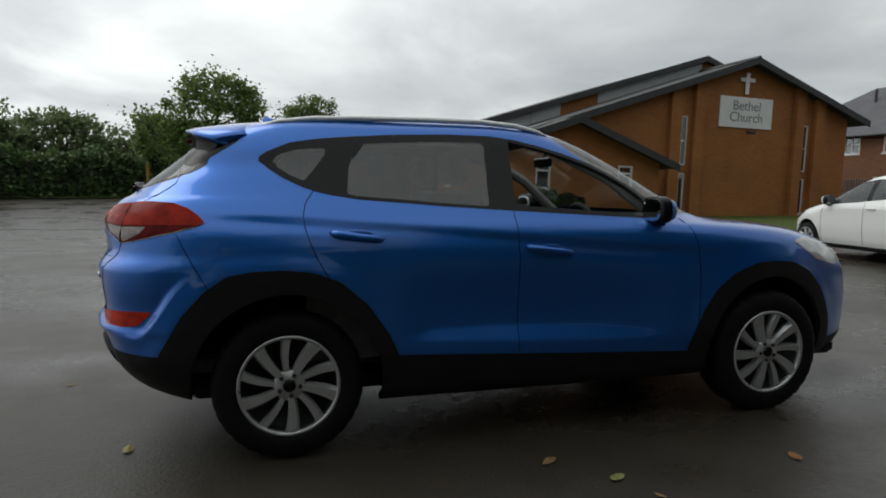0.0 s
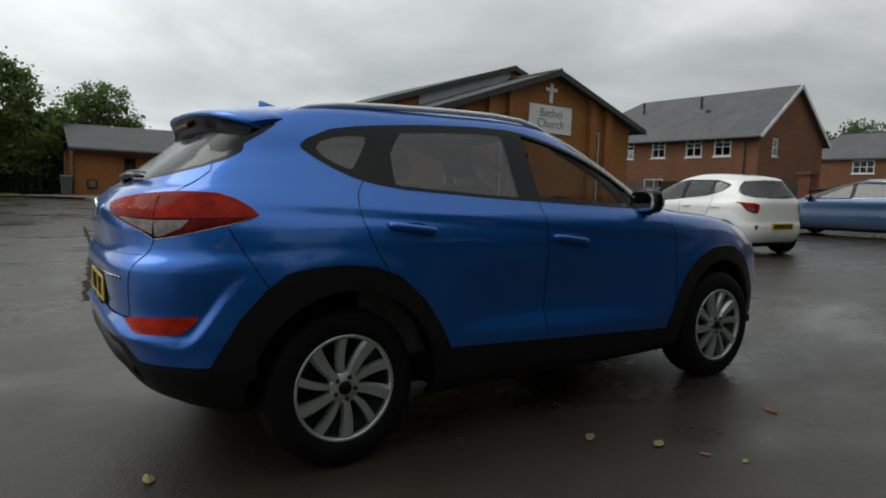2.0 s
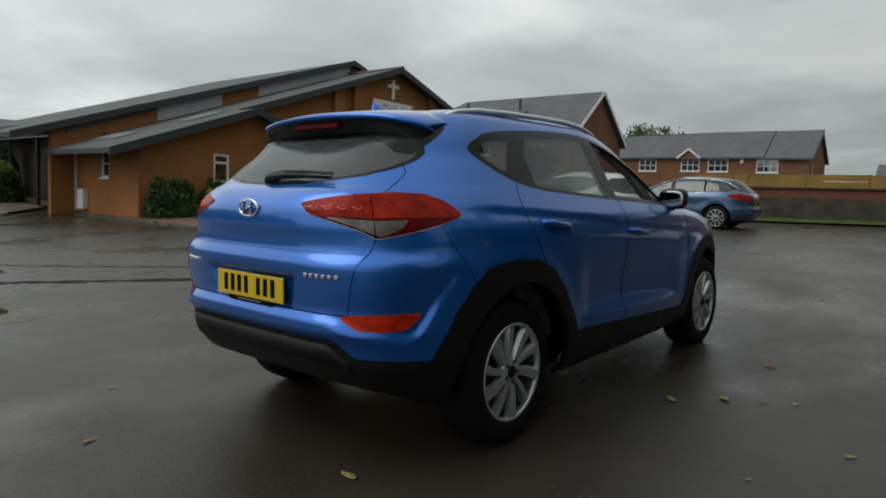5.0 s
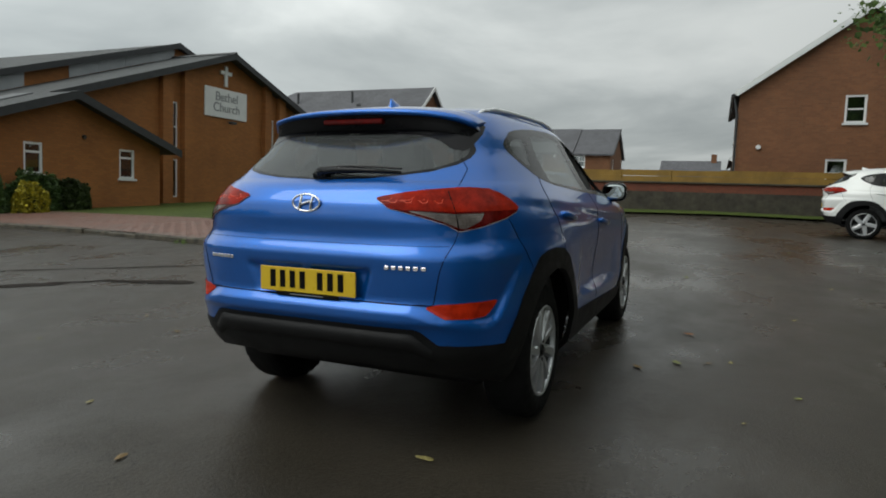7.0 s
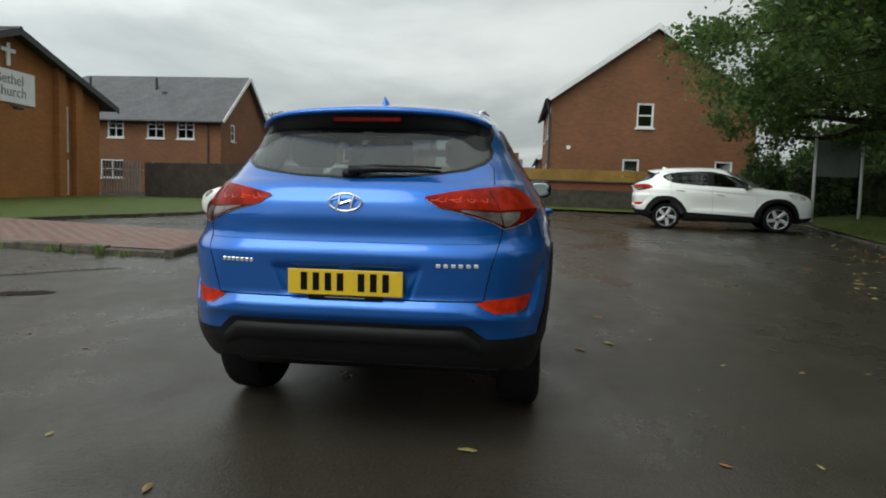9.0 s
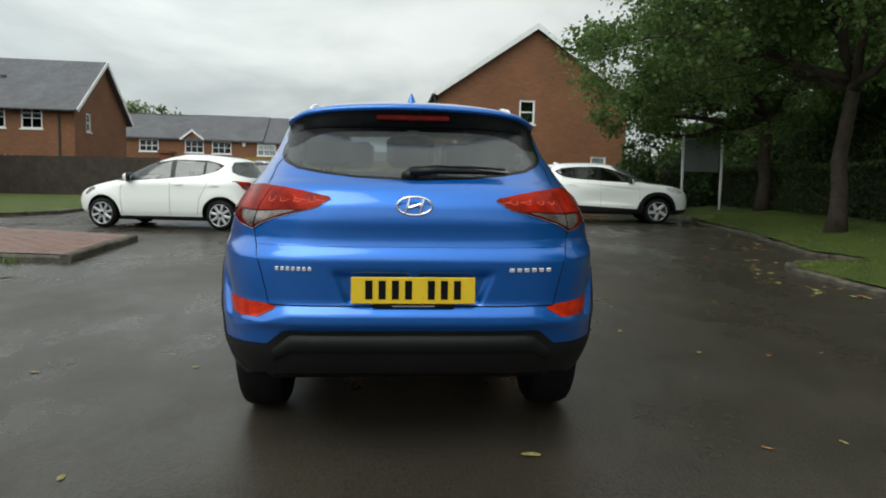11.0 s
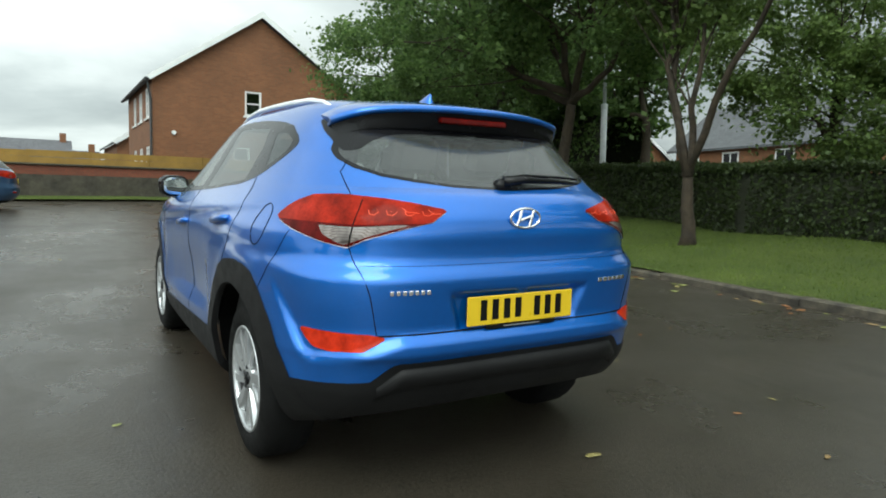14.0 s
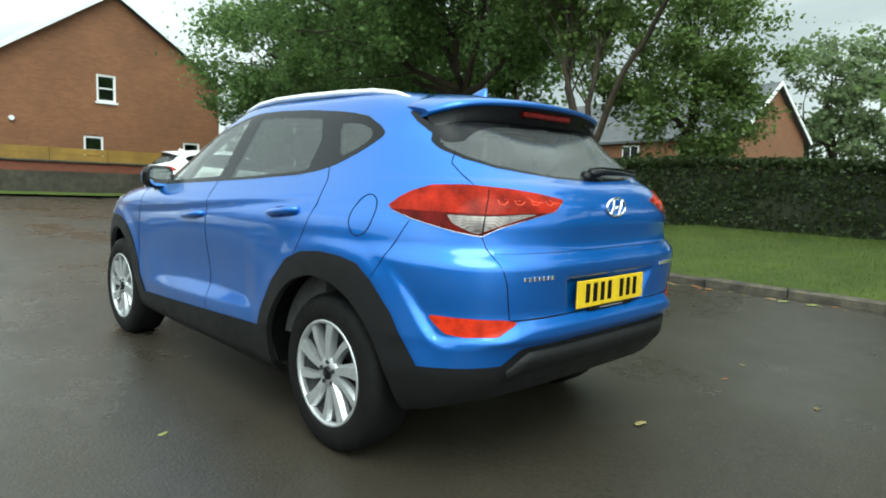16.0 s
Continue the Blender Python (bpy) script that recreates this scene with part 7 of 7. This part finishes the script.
tree("hedgerow_tree", "green tree standing behind the hedge", -4.5, -14.0, .2, 2.5, [(0, 0, 5.2, 2.8, 2.2), (-2.4, .4, 4.6, 2.4, 2.0), (2.2, .4, 4.6, 2.2, 1.9)], .2, 8000, LEAF_A, 61, "hedgerow trees", clumps=70, spread=.7)
tree("hedgerow_tree", "green tree standing behind the hedge", -13.0, -14.0, .2, 2.5, [(0, 0, 5.6, 3.0, 2.4), (-2.4, .4, 4.6, 2.4, 2.0), (2.6, .4, 4.6, 2.4, 1.9)], .22, 7000, LEAF_A, 67, "hedgerow trees", clumps=70, spread=.7)
# beyond the car park, on the side of the low wing
tree("distant_tree", "rounded green tree behind the car park hedge", -3.6, 42.0, .28, 2.2, [(0, 0, 5.6, 3.1, 2.4), (-2.9, -.4, 4.0, 2.5, 1.9), (2.8, -.2, 4.8, 2.3, 1.9), (.2, 0, 7.1, 2.2, 1.3), (-1.8, 0, 2.8, 2.4, 1.5), (1.6, 0, 2.8, 2.2, 1.4)], .22, 15000, LEAF_B, 31, "distant trees", clumps=110, spread=.7, base_h=0)
tree("distant_tree", "small green tree behind the low wing", 3.0, 45.5, .2, 3.0, [(0, 0, 6.0, 1.9, 1.5), (-1.2, 0, 5.2, 1.5, 1.2), (1.2, 0, 5.2, 1.4, 1.2)], .2, 7000, LEAF_B, 37, "distant trees", clumps=60, spread=.5, base_h=0)
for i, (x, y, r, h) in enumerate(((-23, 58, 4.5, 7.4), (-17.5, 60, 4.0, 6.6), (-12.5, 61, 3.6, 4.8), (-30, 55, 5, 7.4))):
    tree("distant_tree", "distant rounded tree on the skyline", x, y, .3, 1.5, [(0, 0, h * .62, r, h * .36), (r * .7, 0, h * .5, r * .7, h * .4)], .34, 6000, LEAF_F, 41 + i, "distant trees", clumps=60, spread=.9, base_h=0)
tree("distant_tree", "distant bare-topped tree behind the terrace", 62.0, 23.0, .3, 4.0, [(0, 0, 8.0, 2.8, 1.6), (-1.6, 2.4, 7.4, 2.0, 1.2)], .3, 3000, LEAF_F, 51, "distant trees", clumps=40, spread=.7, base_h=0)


def bush(name, label, x, y, rx, ry, h, leaf, count, mat, seed, group="", heading=0.0, core=True):
    """A shrub: a lumpy heart, coloured dark for inner shade, with leaves over it."""
    rng = np.random.default_rng(seed)
    ob = thing(name, label, "shrub", Matrix.Translation((x, y, gz(x, y))) @ Matrix.Rotation(radians(heading), 4, "Z"), group)
    n, k = 20, 9
    v, f = [], []
    for i in range(k + 1):
        ph = math.pi / 2 * i / k
        for j in range(n):
            a = 2 * math.pi * j / n
            p = Vector((math.cos(a) * math.cos(ph) ** .6, math.sin(a) * math.cos(ph) ** .6, math.sin(ph)))
            q = .80 + .13 * noise.noise(p * 2.3 + Vector((seed, 0, 0)))
            v.append((p.x * rx * q, p.y * ry * q, p.z * h * q))
    f = [(i * n + j, i * n + (j + 1) % n, (i + 1) * n + (j + 1) % n, (i + 1) * n + j) for i in range(k) for j in range(n)]
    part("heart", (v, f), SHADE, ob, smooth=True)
    d = rng.normal(size=(count, 3))
    d /= np.linalg.norm(d, axis=1)[:, None]
    d[:, 2] = np.abs(d[:, 2])
    lump = np.array([.86 + .2 * noise.noise(Vector(p) * 2.3 + Vector((seed, 0, 0))) + .07 * noise.noise(Vector(p) * 7) for p in d])
    rr = (lump * rng.uniform(.90, 1.08, count))[:, None]
    flat = np.hypot(d[:, 0], d[:, 1])[:, None] ** -.35
    C = d * np.concatenate((np.minimum(flat, 1.6), np.minimum(flat, 1.6), np.ones_like(flat)), 1) * np.array((rx, ry, h)) * rr
    lf = new("foliage", leaf_mesh("foliage", C, leaf, mat, rng))
    lf.parent = ob
    return ob


# heart fill: the shade between leaves is put into this dark colour
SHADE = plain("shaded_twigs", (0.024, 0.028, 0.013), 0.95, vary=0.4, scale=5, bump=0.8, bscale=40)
HEDGE_LINE = [(-16.0, -10.1), (-4.0, -10.2), (3.0, -10.3), (6.8, -11.5), (13.8, -12.4), (24.0, -13.4)]


def hedge(name, label, line, width, height, leaf, count, mat, seed, basef):
    rng = np.random.default_rng(seed)
    L = [math.hypot(b[0] - a[0], b[1] - a[1]) for a, b in zip(line[:-1], line[1:])]
    tot = sum(L)

    def at(s):
        for (a, b), l in zip(zip(line[:-1], line[1:]), L):
            if s <= l:
                t = s / l
                return a[0] + (b[0] - a[0]) * t, a[1] + (b[1] - a[1]) * t, (b[0] - a[0]) / l, (b[1] - a[1]) / l
            s -= l
        return *line[-1], (line[-1][0] - line[-2][0]) / L[-1], (line[-1][1] - line[-2][1]) / L[-1]
    ob = thing(name, label, "hedge")
    n = int(tot / .35)
    prof = [(-.5, 0), (-.52, .25), (-.5, .6), (-.44, .88), (-.25, .99), (.25, .99), (.44, .88), (.5, .6), (.52, 0)]
    v, f = [], []
    for i in range(n + 1):
        x, y, tx, ty = at(tot * i / n)
        for u, w in prof:
            k = 1 + .16 * noise.noise(Vector((i * .35 * .9, u * 3, w * 3 + seed)))
            hgt = height * (1 + .05 * noise.noise(Vector((i * .2, seed, 0))))
            px, py = x - ty * u * width * k * .92, y + tx * u * width * k * .92
            v.append((px, py, basef(px, py) - .05 + w * hgt * .96))
    m = len(prof)
    f = [(i * m + j, i * m + j + 1, (i + 1) * m + j + 1, (i + 1) * m + j) for i in range(n) for j in range(m - 1)]
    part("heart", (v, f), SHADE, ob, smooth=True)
    S = rng.uniform(0, tot, count)
    q = rng.uniform(0, 1, count)
    C = np.zeros((count, 3))
    for i in range(count):
        x, y, tx, ty = at(S[i])
        g = q[i]
        if g < .42:
            u, w = -.53, (g / .42) ** .75
        elif g < .85:
            u, w = (g - .42) / .43 * 1.04 - .52, 1.0
        else:
            u, w = .53, (g - .85) / .15
        if w < 1:
            u *= 1 - .14 * w**3
        k = 1 + .17 * noise.noise(Vector((S[i] * .9, u * 3, w * 3 + seed))) + rng.normal() * .05
        hgt = height * (1 + .05 * noise.noise(Vector((S[i] / .35 * .2, seed, 0))))
        px, py = x - ty * u * width * k, y + tx * u * width * k
        C[i] = px, py, basef(px, py) + w * hgt * (1 + rng.normal() * .03) + .02
    lf = new("foliage", leaf_mesh("foliage", C, leaf, mat, rng, .25))
    lf.parent = ob
    return ob


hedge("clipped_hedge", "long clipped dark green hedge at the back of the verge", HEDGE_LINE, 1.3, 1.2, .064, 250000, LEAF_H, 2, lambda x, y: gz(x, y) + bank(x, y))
for i, (x, y, rx, h) in enumerate(((-8.3, 37.2, 1.5, 2.9), (-10.2, 37.0, 1.7, 3.1), (-12.4, 36.4, 2.0, 2.7), (-14.6, 35.6, 2.1, 3.2), (-17.4, 34.6, 2.4, 3.6), (-20.8, 33.6, 2.6, 4.4), (-25.0, 32.2, 3.2, 4.8), (-30.5, 30.6, 3.6, 4.6))):
    bush("boundary_shrub", "tall overgrown shrub at the edge of the car park", x, y, rx, 1.5, h, .24, 3000, LEAF_S, 90 + i, "boundary shrubs", 15)
hedge("boundary_hedge", "dark hedge under the trees past the car park", [(-7.0, 45.0), (-.6, 46.0)], 1.6, 2.6, .2, 3500, LEAF_S, 6, lambda x, y: gz(x, y))
hedge("woodland_edge", "tall dark woodland edge past the car park", [(-9.5, 49.0), (-4.0, 49.3), (1.5, 49.5)], 3.0, 5.2, .26, 9000, LEAF_S, 8, lambda x, y: gz(x, y))
hedge("thicket", "dark overgrown thicket behind the clipped hedge", [(11.0, -15.1), (13.0, -15.2), (16.0, -15.4), (25.0, -15.6)], 2.6, 3.3, .13, 45000, LEAF_A, 18, lambda x, y: gz(x, y) + .3)
bush("shrub", "dark evergreen shrub against the porch wall", 6.45, 16.75, .95, .55, 1.45, .11, 5000, LEAF_S, 7, "porch shrubs")
bush("shrub", "dark evergreen shrub against the porch wall", 8.3, 16.95, .95, .5, 1.28, .11, 5000, LEAF_S, 9, "porch shrubs")
bush("shrub", "rounded green shrub against the porch wall", 9.3, 16.9, .8, .5, 1.1, .11, 4000, LEAF_H, 10, "porch shrubs")
bush("shrub", "dark shrub at the foot of the boundary wall", 18.6, -9.3, 1.3, 1.0, 2.3, .13, 4000, LEAF_S, 33)
bush("shrub", "dark shrub at the foot of the boundary wall", 20.0, -11.6, 2.3, 1.2, 2.9, .13, 6000, LEAF_S, 34)
bush("golden_shrub", "small bright golden shrub in front of dark ones", 7.6, 16.15, .55, .45, .98, .085, 3500, LEAF_Y, 12)
bush("rounded_shrub", "clipped round green shrub by the entrance", 4.25, 30.4, .78, .75, 1.55, .10, 4500, LEAF_B, 14, "entrance shrubs")
bush("rounded_shrub", "clipped round green shrub by the entrance", 5.0, 27.7, 1.0, .85, 1.8, .10, 5500, LEAF_B, 15, "entrance shrubs")
bush("shrub", "loose leafy shrub by the entrance door", 5.75, 29.6, .7, .65, 2.55, .12, 3000, LEAF_S, 16)


def weed(x, y, h, seed):
    """A tuft of bent narrow blades, as loose faces."""
    rng = np.random.default_rng(seed)
    v, f = [], []
    for i in range(34):
        a, l, w = rng.uniform(0, 6.28), h * rng.uniform(.5, 1.1), rng.uniform(.004, .009)
        px, py = x + rng.normal() * .05, y + rng.normal() * .07
        lean = rng.uniform(.15, .7) * l
        c, s = math.cos(a), math.sin(a)
        k = len(v)
        z = gz(px, py) - .005
        v += [(px - s * w, py + c * w, z), (px + s * w, py - c * w, z), (px + c * lean * .4 + s * w, py + s * lean * .4 - c * w, z + l * .6), (px + c * lean * .4 - s * w, py + s * lean * .4 + c * w, z + l * .6), (px + c * lean, py + s * lean, z + l)]
        f += [(k, k + 1, k + 2, k + 3), (k + 3, k + 2, k + 4)]
    return v, f


TUFTS = ((3.90, 5.28, .20), (3.84, 4.86, .10), (3.93, 5.75, .08), (4.05, 6.15, .12), (4.22, 7.2, .10), (8.15, 9.9, .16), (9.6, 9.5, .13))
tagged(new("weeds", mesh("weeds", *join(*(weed(x, y, h, 300 + i) for i, (x, y, h) in enumerate(TUFTS))), LEAF_B)), "yellow-green weeds growing along the kerb", "weeds", kind="stuff")


# ---- posts and board by the verge ----
board = thing("notice_board", "grey notice board on two white posts seen from behind", "board")
zb = gz(15.7, -10.4) + .2
for y, lean in ((-9.76, .05), (-11.1, .06)):
    part("post", tube([(15.7, y, zb - .1), (15.7, y + lean * .6, zb + 2.55)], .045, 12), WHITE, board, smooth=True)
part("panel", box(15.72, 15.77, -11.0, -9.8, 2.12, 3.16, .008), BOARD_BACK, board)
pole = thing("lamp_post", "pale grey street lamp post behind the hedge", "lamp post")
zq = gz(9.6, -12.65)
part("lower_shaft", tube([(9.60, -12.65, zq), (9.62, -12.63, 3.9)], .090, 14), POST, pole, smooth=True)
part("upper_shaft", tube([(9.62, -12.63, 3.9), (9.66, -12.60, 7.4)], .052, 12), POST, pole, smooth=True)
part("collar", tube([(9.62, -12.63, 3.82), (9.62, -12.63, 3.98)], .10, 14), POST, pole)
yp = thing("marker_post", "yellow marker post at the edge of the car park", "post")
part("shaft", box(-6.5, -6.38, 31.8, 31.92, gz(-6.4, 31.8) - .1, 1.95, .015), TIMBER, yp)


wb = thing("wheeled_bin", "grey plastic wheeled rubbish bin beside the brick wing", "bin", pose(.33, 36.9, gz(.33, 36.9) + .06))
BIN = plain("grey_bin_plastic", (0.085, 0.090, 0.095), 0.5, vary=0.2, scale=5)
lo_, hi_ = [(-.22, -.26), (.22, -.26), (.22, .26), (-.22, .26)], [(-.28, -.33), (.28, -.33), (.28, .36), (-.28, .36)]
part("body", ([(x, y, .05) for x, y in lo_] + [(x, y, .98) for x, y in hi_], [(3, 2, 1, 0), (4, 5, 6, 7)] + [(i, (i + 1) % 4, 4 + (i + 1) % 4, 4 + i) for i in range(4)]), BIN, wb)
part("rim", box(-.30, .30, -.35, .38, .93, .985, .012), BIN, wb)
part("lid", ([(-.31, -.37, .99), (.31, -.37, .99), (.31, .39, .99), (-.31, .39, .99), (-.27, -.32, 1.04), (.27, -.32, 1.04), (.27, .34, 1.08), (-.27, .34, 1.08)], [(3, 2, 1, 0), (4, 5, 6, 7)] + [(i, (i + 1) % 4, 4 + (i + 1) % 4, 4 + i) for i in range(4)]), BIN, wb)
part("handle", tube([(-.24, .38, .96), (-.24, .45, .98), (.24, .45, .98), (.24, .38, .96)], .016, 8), BIN, wb)
for sx in (-.26, .26):
    part("wheel", moved(lathe([(.002, -.025), (.10, -.025), (.11, 0), (.10, .025), (.002, .025)], 20), Matrix.Translation((sx, .28, .10)) @ Matrix.Rotation(radians(90), 4, "Z")), RUBBER, wb)


# ---- fallen leaves, tar seams, pavers, grass blades ----
rng = random.Random(21)
LM = []
for k in range(4):
    n = 9
    ol = []
    for i in range(n):
        a = 2 * math.pi * i / n
        r = rng.uniform(.88, 1.12) * (1.2 if i == 0 else 1)
        ol.append((.037 * r * math.cos(a), .019 * r * math.sin(a), .004 + .006 * rng.random()))
    LM.append(mesh("fallen_leaf", ol + [(0, 0, .013)], [(i, (i + 1) % n, n) for i in range(n)], None))
LEAF_TONES = [plain("dry_leaf_%s" % t, c, .6, vary=.25, scale=30) for t, c in (("pale", (.26, .22, .08)), ("tan", (.20, .13, .05)), ("lime", (.20, .21, .06)), ("rust", (.24, .10, .03)))]
spots = [(-2.08, -.55), (-.19, -1.24), (.02, -1.48), (.95, -1.52), (.19, -1.82), (.1, -1.67), (4.1, -1.36), (-2.07, -1.68), (-2.18, 1.42), (-2.63, -1.54), (-.68, 1.3)]
for i in range(230):
    x = rng.uniform(-4, 12)
    if i < 170:
        y = -5.3 + .3 * abs(rng.gauss(0, 1)) if x < 3.6 else -6.6 - .28 * (x - 4.5) + .5 * abs(rng.gauss(0, 1))
    else:
        y = rng.uniform(-6.5, -1.5) if i < 215 else rng.uniform(-3, 4.5)
    if seg_dist(x, y, VERGE) < .12 or (y < -5.2 and x < 3.7) or (y < -6.5 - .28 * (x - 4.5) and x >= 3.7):
        continue
    if abs(y) < 1.05 and abs(x) < 2.4:
        continue
    spots.append((x, y))
for i, (x, y) in enumerate(spots):
    ob = new("fallen_leaf", LM[i % 4])
    s = (rng.uniform(.7, 1.7) if y < -4.6 else rng.uniform(.45, .9)) if i > 10 else (1.25 if i in (0, 1, 2, 3, 6) else .7)
    ob.matrix_world = on_ground(x, y, rng.uniform(0, 360), .002) @ Matrix.Diagonal((s, s, s, 1))
    tagged(ob, "yellowed fallen leaf lying on wet asphalt", "leaf", "fallen leaves")
for me, t in zip(LM, LEAF_TONES):
    me.materials.append(t)

TAR = plain("dark_open_seam", (.016, .011, .008), .75, vary=.4, scale=9, bump=.6, spec=.1)
DAMP = plain("worn_pale_asphalt", (.105, .090, .070), .55, vary=.4, scale=3, bump=.5, bscale=70, spec=.3)


def seam_strip(line, w, seed):
    rng = random.Random(seed)
    v, f = [], []
    k = 0
    for (ax, ay), (bx, by) in zip(line[:-1], line[1:]):
        L = math.hypot(bx - ax, by - ay)
        n = max(2, int(L / .15))
        for i in range(n + (1 if (bx, by) == line[-1] else 0)):
            t = i / n
            x, y = ax + (bx - ax) * t, ay + (by - ay) * t
            nx, ny = -(by - ay) / L, (bx - ax) / L
            o, ww = rng.uniform(-.03, .03), w * rng.uniform(.35, 1.2)
            for sgn in (-1, 1):
                px, py = x + nx * (o + sgn * ww / 2), y + ny * (o + sgn * ww / 2)
                v.append((px, py, gz(px, py) + .005))
            k += 1
    f = [(2 * i, 2 * i + 1, 2 * i + 3, 2 * i + 2) for i in range(k - 1)]
    return v, f


for i, (l, w) in enumerate((([(-.5, 19.0), (-1.1, 11.0), (-1.84, 4.4)], .10), ([(-.33, 15.0), (-.6, 11.0), (-.95, 7.6)], .16), ([(-.9, 8.8), (.2, 7.4), (1.46, 5.9), (2.8, 4.25)], .07), ([(-1.6, 6.9), (-.2, 5.7), (.78, 4.95), (1.13, 3.9)], .22), ([(3.2, 27.0), (1.8, 20.0)], .08))):
    tagged(part("tar_seam", seam_strip(l, w, i), TAR), "dark wet repair seam across the asphalt", "seam", "", "structure")
v, f = seam_strip([(-1.36, 8.9), (-1.60, 6.4), (-1.86, 3.9)], .30, 9)
tagged(part("worn_strip", ([(a, b, c - .0025) for a, b, c in v], f), DAMP), "pale worn strip of asphalt along a seam", "strip", "", "structure")

m = Mat("block_paver", .55)
c = m.ramp(m.each(), (0, (.150, .072, .052)), (.5, (.190, .096, .070)), (1, (.155, .105, .085)))
c = m.mix(1.0, c, m.ramp(m.noise(9, 5), (.3, .7), (.7, 1.1)), "MULTIPLY")
m.set("Base Color", c).bump(m.noise(90, 3), .4, .004)
PAVER = m.m
m = Mat("block_paver_rest", .55)
c = m.ramp(m.island(), (0, (.150, .072, .052)), (.5, (.190, .096, .070)), (1, (.155, .105, .085)))
c = m.mix(1.0, c, m.ramp(m.noise(9, 5), (.3, .7), (.7, 1.1)), "MULTIPLY")
m.set("Base Color", c).bump(m.noise(90, 3), .4, .004)
PAVER_REST = m.m
path = sheet(PATH, lambda x, y: .094, 1.5, PAVER_REST, "brick_path", "red block-paved path beside the church lawn", "path")
pm = mesh("paver", *box(-.147, .147, -.072, .072, 0, .028, .006), PAVER)
rv, rf = [], []
count = 0
bv, bf_ = box(-.147, .147, -.072, .072, 0, .028)
y, row = 4.36, 0
while y < 36.5:
    x = 3.7 + (.15 if row % 2 else 0)
    while x < 8.4:
        if inside(x - .15, y - .07, PATH) and inside(x + .15, y + .07, PATH) and inside(x - .15, y + .07, PATH) and inside(x + .15, y - .07, PATH):
            if count < 300:
                ob = new("paver", pm)
                ob.parent = path
                ob.matrix_world = on_ground(x, y, 0, .07 + rng.uniform(-.002, .002))
                count += 1
            else:
                k = len(rv)
                dz = rng.uniform(-.002, .002)
                rv += [(x + a, y + b, gz(x + a, y + b) + .07 + c + dz) for a, b, c in bv]
                rf += [tuple(i + k for i in q) for q in bf_]
        x += .30
    y += .15
    row += 1
ob = part("paver_rest", (rv, rf), PAVER_REST, path, fix=False)
ob["kind"] = "stuff"

g = np.random.default_rng(77)
n = 60000
X, Y = g.uniform(-9, 14, n), -5.3 - np.abs(g.uniform(0, 5.2, n))
keep = [i for i in range(n) if inside(X[i], Y[i], INSET + [(24, -10.8), (24, -26), (-16, -26)])]
v, f = [], []
for i in keep:
    x, y = X[i], Y[i]
    z = gz(x, y) + bank(x, y)
    a = g.uniform(0, 6.28)
    h = g.uniform(.018, .045)
    w = .006
    k = len(v)
    v += [(x - w * math.cos(a), y - w * math.sin(a), z - .004), (x + w * math.cos(a), y + w * math.sin(a), z - .004), (x + g.uniform(-.02, .02), y + g.uniform(-.02, .02), z + h)]
    f.append((k, k + 1, k + 2))
ob = tagged(new("grass_blades", mesh("grass_blades", v, f, BLADES)), "short green blades of the mown verge", "grass", kind="stuff")
